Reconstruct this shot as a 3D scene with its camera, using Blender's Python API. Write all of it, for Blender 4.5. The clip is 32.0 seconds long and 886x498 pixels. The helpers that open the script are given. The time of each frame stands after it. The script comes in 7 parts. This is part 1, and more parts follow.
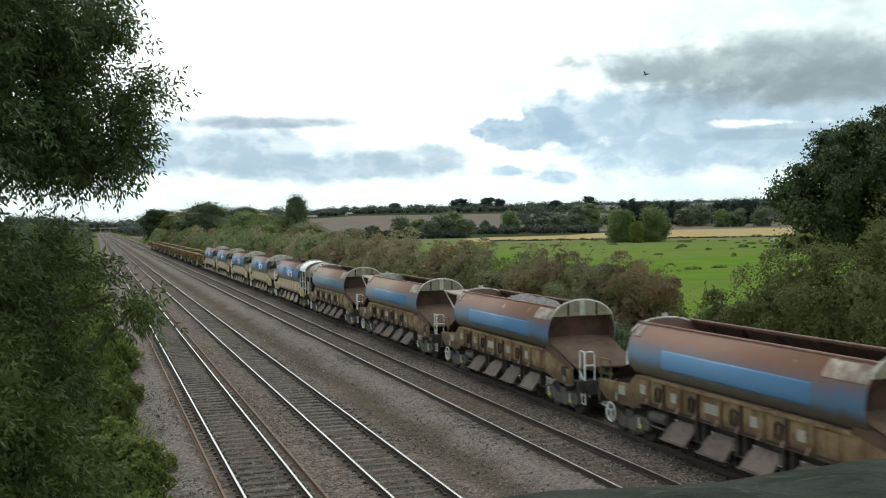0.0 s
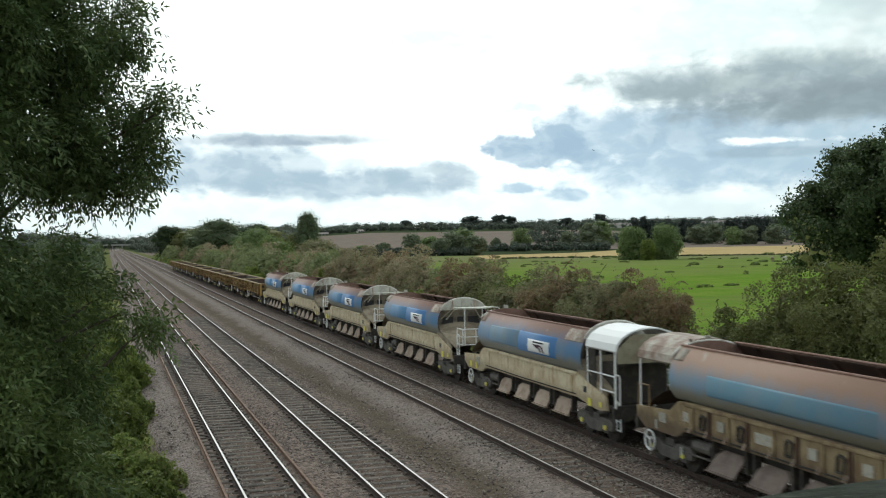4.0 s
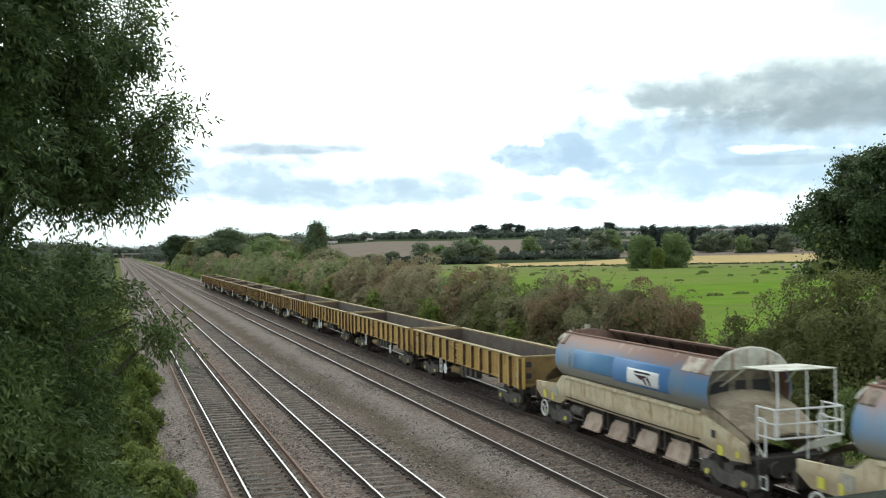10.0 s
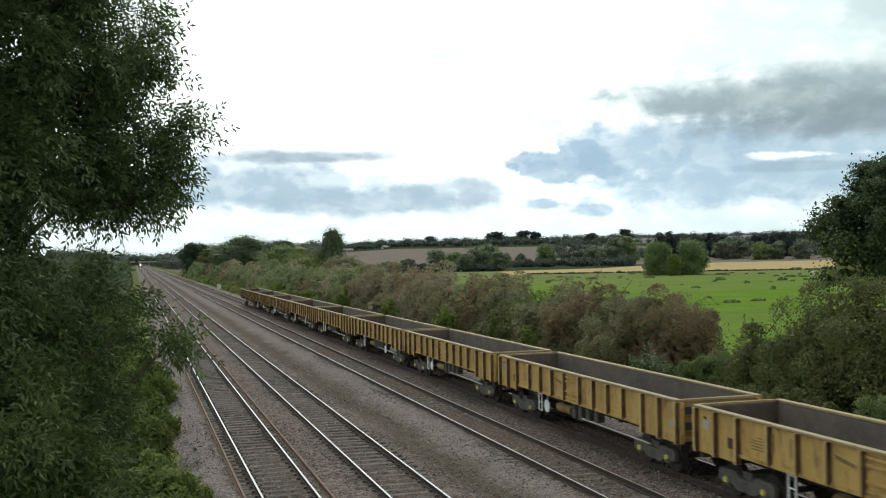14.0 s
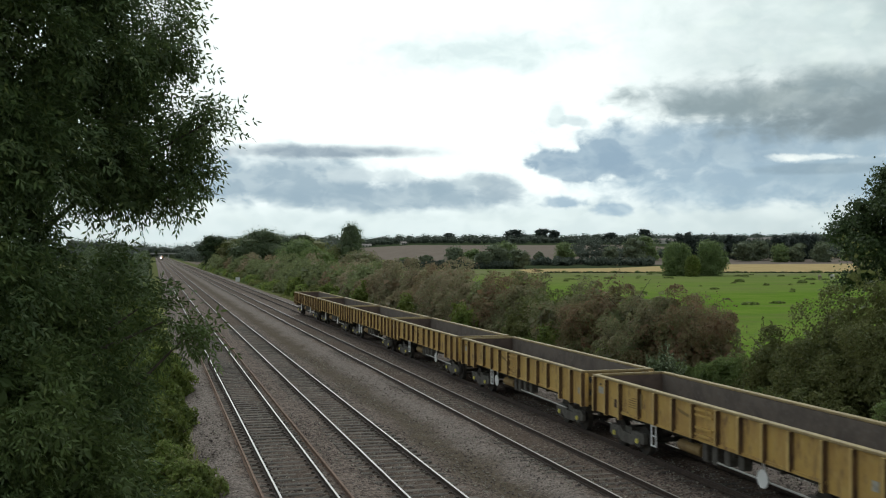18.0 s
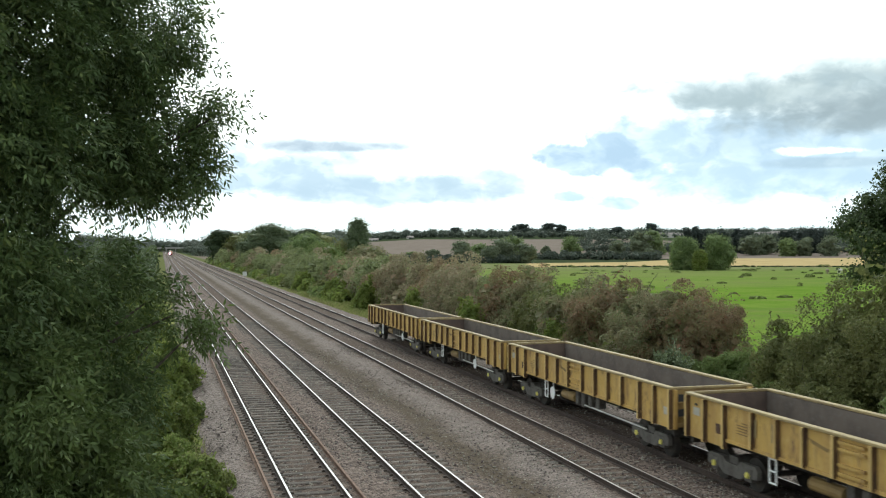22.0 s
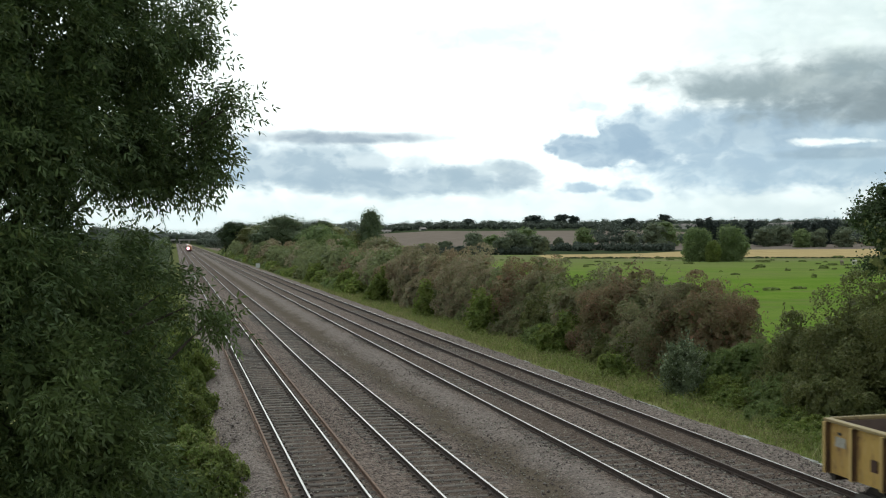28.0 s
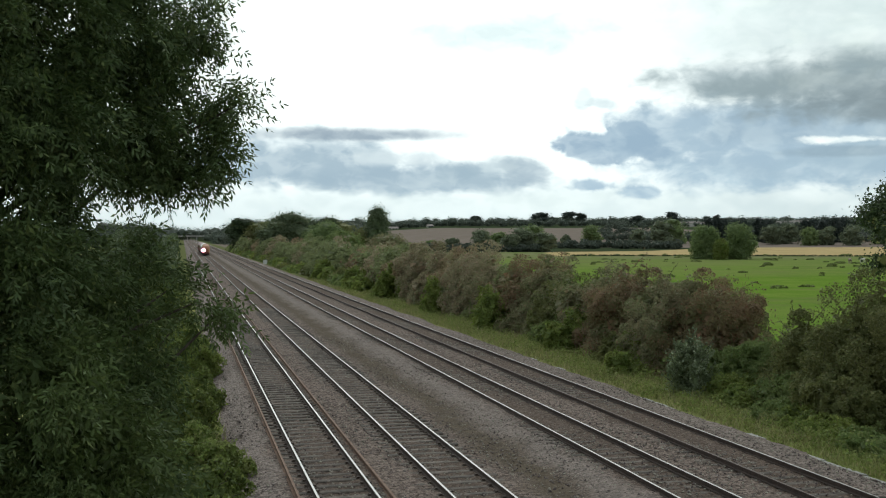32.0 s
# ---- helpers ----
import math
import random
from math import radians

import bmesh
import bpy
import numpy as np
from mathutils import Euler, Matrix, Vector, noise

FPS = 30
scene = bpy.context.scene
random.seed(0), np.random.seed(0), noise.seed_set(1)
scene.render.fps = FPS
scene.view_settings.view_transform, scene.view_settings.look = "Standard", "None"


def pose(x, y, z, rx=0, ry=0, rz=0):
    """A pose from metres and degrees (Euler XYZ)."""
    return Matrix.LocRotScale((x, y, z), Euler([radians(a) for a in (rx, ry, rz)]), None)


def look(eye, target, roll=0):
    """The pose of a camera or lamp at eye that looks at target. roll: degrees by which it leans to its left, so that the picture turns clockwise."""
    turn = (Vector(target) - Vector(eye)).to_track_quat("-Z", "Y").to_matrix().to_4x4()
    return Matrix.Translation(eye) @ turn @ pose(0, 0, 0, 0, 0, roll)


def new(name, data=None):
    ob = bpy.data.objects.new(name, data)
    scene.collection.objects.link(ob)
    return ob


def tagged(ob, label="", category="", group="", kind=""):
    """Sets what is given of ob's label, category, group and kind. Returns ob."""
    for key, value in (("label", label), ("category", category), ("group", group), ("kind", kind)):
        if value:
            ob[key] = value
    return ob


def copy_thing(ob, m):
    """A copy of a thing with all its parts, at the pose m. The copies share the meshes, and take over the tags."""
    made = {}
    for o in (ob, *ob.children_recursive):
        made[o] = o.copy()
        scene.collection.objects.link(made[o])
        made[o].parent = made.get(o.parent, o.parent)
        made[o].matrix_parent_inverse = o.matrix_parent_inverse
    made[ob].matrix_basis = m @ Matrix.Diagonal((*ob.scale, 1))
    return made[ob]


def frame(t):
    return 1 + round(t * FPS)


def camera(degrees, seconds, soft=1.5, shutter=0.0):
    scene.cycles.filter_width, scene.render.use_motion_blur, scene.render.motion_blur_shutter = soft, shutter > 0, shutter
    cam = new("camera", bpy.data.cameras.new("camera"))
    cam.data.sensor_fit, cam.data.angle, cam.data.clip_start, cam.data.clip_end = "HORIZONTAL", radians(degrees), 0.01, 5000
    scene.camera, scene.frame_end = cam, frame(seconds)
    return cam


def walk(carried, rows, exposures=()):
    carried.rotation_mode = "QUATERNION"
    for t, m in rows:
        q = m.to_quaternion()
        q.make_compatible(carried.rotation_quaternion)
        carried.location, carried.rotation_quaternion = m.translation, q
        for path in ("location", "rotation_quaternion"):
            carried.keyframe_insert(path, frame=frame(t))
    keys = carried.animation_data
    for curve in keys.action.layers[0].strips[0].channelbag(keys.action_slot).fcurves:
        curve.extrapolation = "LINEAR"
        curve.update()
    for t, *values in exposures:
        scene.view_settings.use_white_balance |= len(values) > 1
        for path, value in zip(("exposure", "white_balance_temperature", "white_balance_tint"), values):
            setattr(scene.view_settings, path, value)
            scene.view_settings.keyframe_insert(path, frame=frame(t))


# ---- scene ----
# World axes: +y runs along the railway away from the bridge, +x to the right, z = 0 is the rail top.
EYE = Vector((0.0, 0.0, 6.586))


def aim(yaw, pitch, roll):
    """A view from the bridge: degrees to the left of +y, up, and lean."""
    a, b = radians(yaw), radians(pitch)
    way = Vector((-math.sin(a) * math.cos(b), math.cos(a) * math.cos(b), math.sin(b)))
    return look(EYE, EYE + way, roll)


VIEWS = [
    (0, -18.503, -1.477, -0.967), (0.5, -18.443, -1.222, -1.045), (1, -18.389, -1.086, -1.014), (1.5, -18.209, -0.910, -0.979),
    (2, -18.089, -0.798, -1.004), (2.5, -17.990, -0.711, -0.907), (3, -17.882, -0.640, -0.870), (3.5, -17.906, -0.581, -0.882),
    (5.5, -17.909, -0.390, -0.868), (6, -17.835, -0.366, -0.758), (6.5, -17.775, -0.323, -0.789), (7, -17.769, -0.293, -0.910),
    (7.5, -17.636, -0.272, -0.979), (8, -17.545, -0.224, -0.978), (8.5, -17.496, -0.183, -0.940), (9, -17.457, -0.146, -0.913),
    (9.5, -17.463, -0.094, -0.944), (10, -17.426, -0.043, -0.942), (10.5, -17.349, 0.024, -1.005), (11, -17.271, 0.080, -1.036),
    (11.5, -17.235, 0.135, -1.049), (12, -17.174, 0.180, -1.037), (12.5, -17.005, 0.234, -1.053), (13, -16.768, 0.285, -1.080),
]
VIEWS += [
    (13.5, -16.665, 0.324, -1.052), (14, -16.578, 0.373, -1.054), (14.5, -16.482, 0.408, -0.976), (16.5, -16.024, 0.200, -0.443),
    (17, -15.882, 0.210, -0.067), (17.5, -15.696, 0.214, -0.028), (18, -15.575, 0.205, -0.063), (18.5, -15.485, 0.144, -0.132),
    (19, -15.442, 0.088, -0.100), (19.5, -15.436, 0.064, -0.117), (20, -15.397, 0.030, -0.110), (20.5, -15.351, -0.018, -0.108),
    (21, -15.283, -0.044, -0.022), (21.5, -15.256, -0.089, -0.039), (22, -15.204, -0.108, -0.102), (22.5, -15.162, -0.146, -0.064),
    (23, -15.098, -0.184, -0.030), (23.5, -14.968, -0.290, -0.155), (24, -14.858, -0.378, -0.214), (24.5, -14.807, -0.426, -0.237),
]
VIEWS += [
    (25, -14.770, -0.461, -0.235), (25.5, -14.721, -0.478, -0.248), (27.5, -14.570, -0.576, -0.142), (28, -14.511, -0.570, -0.171),
    (28.5, -14.472, -0.588, -0.203), (29, -14.430, -0.609, -0.203), (29.5, -14.397, -0.644, -0.093), (30, -14.348, -0.658, -0.039),
    (30.5, -14.256, -0.664, -0.012), (31, -14.210, -0.687, -0.052), (31.5, -14.158, -0.705, -0.031), (32, -14.123, -0.733, -0.008),
]
EXPOSURES = [(t, e - 0.05, 6200, 0) for t, e in ((0, -0.24), (1, -0.42), (2, -0.5), (3.5, -0.42), (5.5, 0.08), (9, 0.12), (12, 0.07), (13, 0.05), (13.5, -0.05), (14, -0.26), (14.5, -0.32), (16.5, -0.68), (18.5, -0.6), (20, -0.1), (21, 0.08), (23, 0.16), (25.5, 0.18), (27.5, -0.35), (28, -0.4), (29, -0.52), (32, -0.52))]
cam = camera(45.94, 32.0, soft=1.1, shutter=0.4)
walk(cam, [(t, aim(a, b, c)) for t, a, b, c in VIEWS], EXPOSURES)

# ---- sky, clouds and sun ----
SUN_AZ, SUN_EL = 14.0, 48.0  # behind thin cloud ahead of the camera


class Tree:
    """Short helper to write node graphs."""

    def __init__(self, tree):
        self.t = tree
        tree.nodes.clear()

    def n(self, kind, ins=None, **props):
        node = self.t.nodes.new(kind)
        if "operation" in props:
            node.operation = props["operation"]
        if "use_clamp" in props:
            node.use_clamp = props["use_clamp"]
        if "interpolation_type" in props:
            node.interpolation_type = props["interpolation_type"]
        if "data_type" in props:
            node.data_type, node.blend_type = props["data_type"], props["blend_type"]
        if "feature" in props:
            node.feature = props["feature"]
        if "sky_type" in props:
            node.sky_type, node.sun_disc = props["sky_type"], props["sun_disc"]
            node.sun_elevation, node.sun_rotation = props["sun_elevation"], props["sun_rotation"]
        for k, v in (ins or {}).items():
            self.put(node.inputs[k], v)
        return node

    def put(self, socket, v):
        if isinstance(v, bpy.types.NodeSocket):
            self.t.links.new(v, socket)
        else:
            socket.default_value = v

    def math(self, op, a, b=0.0, clamp=False):
        node = self.n("ShaderNodeMath", {0: a, 1: b}, operation=op, use_clamp=clamp)
        return node.outputs[0]

    def smooth(self, v, lo, hi):
        node = self.n("ShaderNodeMapRange", {0: v, 1: lo, 2: hi}, interpolation_type="SMOOTHSTEP")
        return node.outputs[0]

    def mix(self, fac, a, b, blend="MIX"):
        node = self.n("ShaderNodeMix", {0: fac, 6: a, 7: b}, data_type="RGBA", blend_type=blend)
        return node.outputs[2]

    def noise(self, vec, scale, detail=4.0, rough=0.5, dist=0.0):
        node = self.n("ShaderNodeTexNoise", {"Scale": scale, "Detail": detail, "Roughness": rough, "Distortion": dist})
        if vec is not None:
            self.put(node.inputs["Vector"], vec)
        return node.outputs["Fac"]


def rgb(r, g, b):
    return (r, g, b, 1.0)


def make_world():
    world = bpy.data.worlds.new("sky")
    scene.world = world
    world.use_nodes = True
    w = Tree(world.node_tree)
    vec = w.n("ShaderNodeTexCoord").outputs["Generated"]
    xyz = w.n("ShaderNodeSeparateXYZ", {0: vec})
    x, y, z = xyz.outputs
    sky = w.n("ShaderNodeTexSky", sky_type="NISHITA", sun_disc=False, sun_elevation=radians(SUN_EL), sun_rotation=radians(SUN_AZ))
    blue = w.mix(1.0, sky.outputs[0], rgb(0.10, 0.10, 0.10), "MULTIPLY")
    az = w.math("MULTIPLY", w.math("ARCTAN2", x, y), 180 / math.pi)
    el = w.math("MULTIPLY", w.math("ARCSINE", z), 180 / math.pi)
    flat = w.n("ShaderNodeCombineXYZ", {0: w.math("MULTIPLY", az, 0.075), 1: w.math("MULTIPLY", el, 0.14)}).outputs[0]
    # cauliflower edges: round puffs of two sizes push the outlines of the banks in and out
    even = w.n("ShaderNodeCombineXYZ", {0: w.math("MULTIPLY", az, 0.62), 1: el}).outputs[0]
    swirl = w.n("ShaderNodeTexNoise", {"Vector": even, "Scale": 0.55, "Detail": 3.0}).outputs["Color"]
    even = w.n("ShaderNodeVectorMath", {0: even, 1: w.n("ShaderNodeVectorMath", {0: swirl, 1: (0.5, 0.5, 0.5)}, operation="SUBTRACT").outputs[0]}, operation="ADD").outputs[0]
    coarse, fine = w.noise(even, 0.75, 4.0, 0.52), w.noise(even, 2.2, 3.0, 0.5)
    puff = w.math("ADD", w.math("MULTIPLY", w.math("SUBTRACT", coarse, 0.5), 4.4), w.math("MULTIPLY", w.math("SUBTRACT", fine, 0.5), 1.2))

    def bank(a, e, wide, up, down, soft, rough):
        dx = w.math("DIVIDE", w.math("SUBTRACT", az, a), wide)
        lift = w.math("SUBTRACT", el, e)
        dy = w.math("MAXIMUM", w.math("DIVIDE", lift, up), w.math("DIVIDE", lift, -down))
        r = w.math("SQRT", w.math("ADD", w.math("MULTIPLY", dx, dx), w.math("MULTIPLY", dy, dy)))
        return w.smooth(w.math("ADD", w.math("SUBTRACT", 1.0, r), w.math("MULTIPLY", puff, rough)), -soft * 0.6, soft * 0.8)

    ahead = w.math("MULTIPLY", w.math("ADD", w.math("COSINE", w.math("MULTIPLY", w.math("SUBTRACT", az, 12.0), math.pi / 180)), 1.0), 0.5)
    thin = w.smooth(w.noise(flat, 1.3, 4.0, 0.55), 0.42, 0.62)
    low = w.mix(thin, rgb(0.85, 0.90, 0.96), rgb(1.10, 1.12, 1.14))
    high = w.mix(thin, rgb(1.00, 1.05, 1.08), rgb(1.75, 1.75, 1.73))
    col = w.mix(w.math("POWER", ahead, 1.5), low, high)
    white = w.smooth(w.math("SUBTRACT", 1.0, w.math("ABSOLUTE", w.math("DIVIDE", w.math("SUBTRACT", az, 12.0), 24.0))), -0.3, 0.6)
    col = w.mix(w.math("MULTIPLY", white, 0.85), col, rgb(2.2, 2.2, 2.18))
    # lighter crowns and greyer hollows inside the banks
    body, wisp = w.noise(even, 0.8, 3.0, 0.5, 0.3), w.noise(even, 1.1, 3.0, 0.5, 0.3)
    for a, e, wide, up, down, soft, rough, strength, tint in CLOUDS:
        shade = w.mix(w.math("MULTIPLY", w.smooth(body, 0.48, 0.68), 0.6 if rough > 0.32 else 0.3), tint, rgb(tint[0] * 1.4, tint[1] * 1.3, tint[2] * 1.2))
        cover = w.math("ADD", 0.82, w.math("MULTIPLY", w.smooth(wisp, 0.62, 0.42), 0.18))
        col = w.mix(w.math("MULTIPLY", w.math("MULTIPLY", bank(a, e, wide, up, down, soft, rough), cover), strength), col, shade)
    veil = w.smooth(w.math("ADD", el, w.math("MULTIPLY", puff, 2.0)), 14.0, 60.0)
    gap = w.math("MULTIPLY", w.smooth(fine, 0.5, 0.75), w.math("MULTIPLY", veil, 0.35))
    col = w.mix(gap, col, blue)
    bg = w.n("ShaderNodeBackground", {"Color": col, "Strength": 0.88})
    w.n("ShaderNodeOutputWorld", {"Surface": bg.outputs[0]})


# azimuth and height of each bank, its half width, reach up and down (degrees), softness, roughness, strength and tint
CLOUDS = [
    (20.0, 1.2, 70.0, 1.8, 4.0, 1.0, 0.3, 0.60, rgb(1.00, 1.14, 1.19)),
    (36.0, 11.6, 9.0, 3.2, 3.0, 1.3, 0.4, 0.55, rgb(0.98, 1.16, 1.18)),
    (17.5, 10.9, 5.0, 1.0, 1.0, 1.1, 0.5, 0.50, rgb(0.89, 1.11, 1.17)),
    (39.0, 14.4, 4.5, 1.2, 1.2, 0.9, 0.4, 0.70, rgb(0.75, 0.95, 1.10)),
    # the low bank over the line
    (6.4, 3.75, 7.2, 1.75, 1.05, 0.55, 0.30, 0.95, rgb(0.69, 0.84, 1.00)),
    (12.4, 2.95, 7.4, 0.90, 0.70, 0.55, 0.30, 0.92, rgb(0.69, 0.84, 1.00)),
    (16.2, 3.35, 2.0, 0.95, 0.7, 0.50, 0.36, 0.90, rgb(0.69, 0.84, 0.99)),
    (18.7, 3.35, 1.7, 0.75, 0.6, 0.50, 0.36, 0.85, rgb(0.75, 0.88, 1.02)),
    (11.6, 4.25, 2.6, 0.42, 0.40, 0.60, 0.45, 0.70, rgb(1.35, 1.42, 1.48)),
    (8.9, 5.45, 5.9, 0.40, 0.32, 0.70, 0.22, 0.90, rgb(0.56, 0.66, 0.80)),
    # the great bank over the meadow
    (31.0, 3.55, 8.2, 0.9, 1.15, 0.55, 0.33, 0.92, rgb(0.71, 0.90, 1.10)),
    (37.5, 5.2, 9.0, 2.8, 2.6, 0.50, 0.30, 0.95, rgb(0.71, 0.88, 1.05)),
    (28.8, 5.35, 6.8, 1.9, 1.75, 0.50, 0.34, 0.97, rgb(0.73, 0.90, 1.09)),
    (23.4, 4.85, 2.9, 1.15, 1.02, 0.28, 0.42, 0.95, rgb(0.61, 0.78, 0.99)),
    (31.5, 5.6, 3.4, 0.9, 0.8, 0.60, 0.40, 0.55, rgb(0.59, 0.74, 0.92)),
    (30.2, 8.0, 4.2, 1.0, 0.9, 0.90, 0.30, 0.75, rgb(0.65, 0.77, 0.85)),
    (36.5, 7.8, 9.5, 1.5, 1.5, 0.65, 0.30, 0.92, rgb(0.54, 0.63, 0.68)),
    (39.0, 6.8, 6.4, 1.1, 1.05, 0.65, 0.28, 0.85, rgb(0.43, 0.50, 0.55)),
    (35.4, 4.3, 3.2, 0.32, 0.30, 0.50, 0.20, 0.75, rgb(0.56, 0.70, 0.84)),
    (35.8, 4.9, 2.4, 0.20, 0.18, 0.60, 0.80, 0.90, rgb(1.70, 1.72, 1.72)),
    (22.9, 7.1, 0.8, 0.42, 0.35, 0.5, 0.45, 0.60, rgb(0.88, 1.03, 1.14)),
    (21.8, 7.3, 0.5, 0.8, 0.6, 0.6, 0.45, 0.45, rgb(0.92, 1.09, 1.17)),
    (22.2, 2.75, 1.2, 0.42, 0.30, 0.45, 0.45, 0.85, rgb(0.68, 0.87, 1.09)),
    (24.9, 2.30, 0.95, 0.46, 0.32, 0.45, 0.45, 0.85, rgb(0.68, 0.87, 1.09)),
]
make_world()
sun = new("sun", bpy.data.lights.new("sun", "SUN"))
sun.data.energy, sun.data.angle, sun.data.color = 0.9, radians(20), (1.0, 0.96, 0.90)
_a, _e = radians(SUN_AZ), radians(SUN_EL)
sun.matrix_basis = look((0, 0, 60), Vector((0, 0, 60)) - Vector((math.sin(_a) * math.cos(_e), math.cos(_a) * math.cos(_e), math.sin(_e))))

LEAN = 0.0025  # the line bears this far to the right, metres for each metre along it

# ---- materials ----
def surface(name, paint, rough=0.8, metal=0.0, grain=(), spots=(), vary=0.0, bump=0.0, bump_scale=20.0, stretch=(1, 1, 1), coords="Object", spec=0.4, islands=0.0):
    """A procedural surface. grain: (scale, colour, low, high, strength) layers of noise; spots: the same, sharper and with more detail."""
    m = bpy.data.materials.new(name)
    m.use_nodes = True
    g = Tree(m.node_tree)
    vec = g.n("ShaderNodeTexCoord").outputs[coords] if coords != "World" else g.n("ShaderNodeNewGeometry").outputs["Position"]
    if coords == "Object" and vary:
        rnd = g.n("ShaderNodeObjectInfo").outputs["Random"]
        vec = g.n("ShaderNodeVectorMath", {0: vec, 1: g.n("ShaderNodeCombineXYZ", {0: g.math("MULTIPLY", rnd, 37.0), 1: g.math("MULTIPLY", rnd, 91.0)}).outputs[0]}, operation="ADD").outputs[0]
    vec = g.n("ShaderNodeMapping", {"Vector": vec, "Scale": stretch}).outputs[0]
    col = g.n("ShaderNodeRGB").outputs[0]
    col.default_value = rgb(*paint)
    for scale, c, lo, hi, strength in grain:
        col = g.mix(g.math("MULTIPLY", g.smooth(g.noise(vec, scale, 5.0, 0.6), lo, hi), strength), col, rgb(*c))
    for scale, c, lo, hi, strength in spots:
        col = g.mix(g.math("MULTIPLY", g.smooth(g.noise(vec, scale, 8.0, 0.7, 0.6), lo, hi), strength), col, rgb(*c))
    if vary:
        rnd = g.n("ShaderNodeObjectInfo").outputs["Random"]
        col = g.n("ShaderNodeHueSaturation", {"Color": col, "Value": g.math("ADD", 1.0 - vary / 2, g.math("MULTIPLY", rnd, vary))}).outputs[0]
    if islands:
        rnd = g.n("ShaderNodeNewGeometry").outputs["Random Per Island"]
        col = g.n("ShaderNodeHueSaturation", {"Color": col, "Hue": g.math("ADD", 0.5 - islands * 0.05, g.math("MULTIPLY", rnd, islands * 0.1)), "Value": g.math("ADD", 1.0 - islands / 2, g.math("MULTIPLY", rnd, islands))}).outputs[0]
    b = g.n("ShaderNodeBsdfPrincipled", {"Base Color": col, "Roughness": rough, "Metallic": metal, "Specular IOR Level": spec})
    if bump:
        bm_ = g.n("ShaderNodeBump", {"Height": g.noise(vec, bump_scale, 6.0, 0.65), "Strength": bump, "Distance": 0.02})
        g.put(b.inputs["Normal"], bm_.outputs[0])
    g.n("ShaderNodeOutputMaterial", {"Surface": b.outputs[0]})
    return m


def leaf_surface(name, paint, other, third, vary=0.7, rough=0.55, thin=0.42):
    """Leaves: hue and value change from leaf to leaf and in larger drifts; light passes through a little."""
    m = bpy.data.materials.new(name)
    m.use_nodes = True
    g = Tree(m.node_tree)
    pos = g.n("ShaderNodeNewGeometry")
    rnd = pos.outputs["Random Per Island"]
    drift = g.noise(pos.outputs["Position"], 0.6, 5.0, 0.7)
    col = g.mix(g.smooth(drift, 0.40, 0.62), rgb(*paint), rgb(*other))
    col = g.mix(g.smooth(rnd, 0.72, 0.98), col, rgb(*third))
    col = g.n("ShaderNodeHueSaturation", {"Color": col, "Value": g.math("ADD", 1.0 - vary / 2, g.math("MULTIPLY", g.math("FRACT", g.math("MULTIPLY", rnd, 17.3)), vary))}).outputs[0]
    b = g.n("ShaderNodeBsdfPrincipled", {"Base Color": col, "Roughness": rough, "Specular IOR Level": 0.3})
    tr = g.n("ShaderNodeBsdfTranslucent", {"Color": col})
    mx = g.n("ShaderNodeMixShader", {0: thin, 1: b.outputs[0], 2: tr.outputs[0]})
    g.n("ShaderNodeOutputMaterial", {"Surface": mx.outputs[0]})
    return m


M = {}
M["rail_head"] = surface("polished rail head", (0.46, 0.44, 0.42), 0.33, 1.0)
M["rail_side"] = surface("rusty rail side", (0.066, 0.045, 0.036), 0.85, 0.0, grain=[(6, (0.04, 0.028, 0.023), 0.4, 0.6, 0.8)])
M["rail_old"] = surface("rusted spare rail", (0.225, 0.142, 0.100), 0.85, 0.0, grain=[(3, (0.14, 0.085, 0.064), 0.4, 0.65, 0.8)], bump=0.2)
M["sleeper"] = surface("weathered concrete sleeper", (0.142, 0.114, 0.096), 0.9, grain=[(3, (0.065, 0.056, 0.046), 0.35, 0.65, 0.9)], spots=[(25, (0.22, 0.20, 0.175), 0.55, 0.7, 0.6)], vary=0.5, bump=0.3)
M["clip"] = surface("steel rail clip", (0.07, 0.05, 0.04), 0.7, 0.3)
M["yellow"] = surface("faded yellow wagon paint", (0.56, 0.365, 0.104), 0.55, grain=[(1.1, (0.44, 0.27, 0.084), 0.38, 0.64, 0.9), (9, (0.62, 0.45, 0.19), 0.5, 0.7, 0.5)], spots=[(3.2, (0.19, 0.105, 0.055), 0.52, 0.67, 0.85), (14, (0.15, 0.09, 0.055), 0.59, 0.70, 0.8)], vary=0.16, bump=0.06, stretch=(1, 1, 0.4))
M["yellow_rim"] = surface("worn yellow rim paint", (0.36, 0.275, 0.13), 0.6, grain=[(5, (0.25, 0.185, 0.10), 0.4, 0.7, 0.85)], spots=[(9, (0.16, 0.105, 0.07), 0.54, 0.68, 0.85)], vary=0.1, stretch=(1, 0.4, 1))
M["yellow_end"] = surface("grimy brown-yellow end paint", (0.27, 0.18, 0.065), 0.7, grain=[(1.2, (0.18, 0.115, 0.05), 0.4, 0.65, 0.85), (8, (0.32, 0.22, 0.09), 0.5, 0.7, 0.5)], spots=[(4, (0.11, 0.07, 0.04), 0.55, 0.7, 0.8)], vary=0.2)
M["inside"] = surface("scoured dusty wagon steel", (0.155, 0.126, 0.106), 0.8, grain=[(1.2, (0.105, 0.085, 0.072), 0.4, 0.65, 0.9), (7, (0.19, 0.175, 0.16), 0.5, 0.7, 0.5)], vary=0.3, bump=0.2)
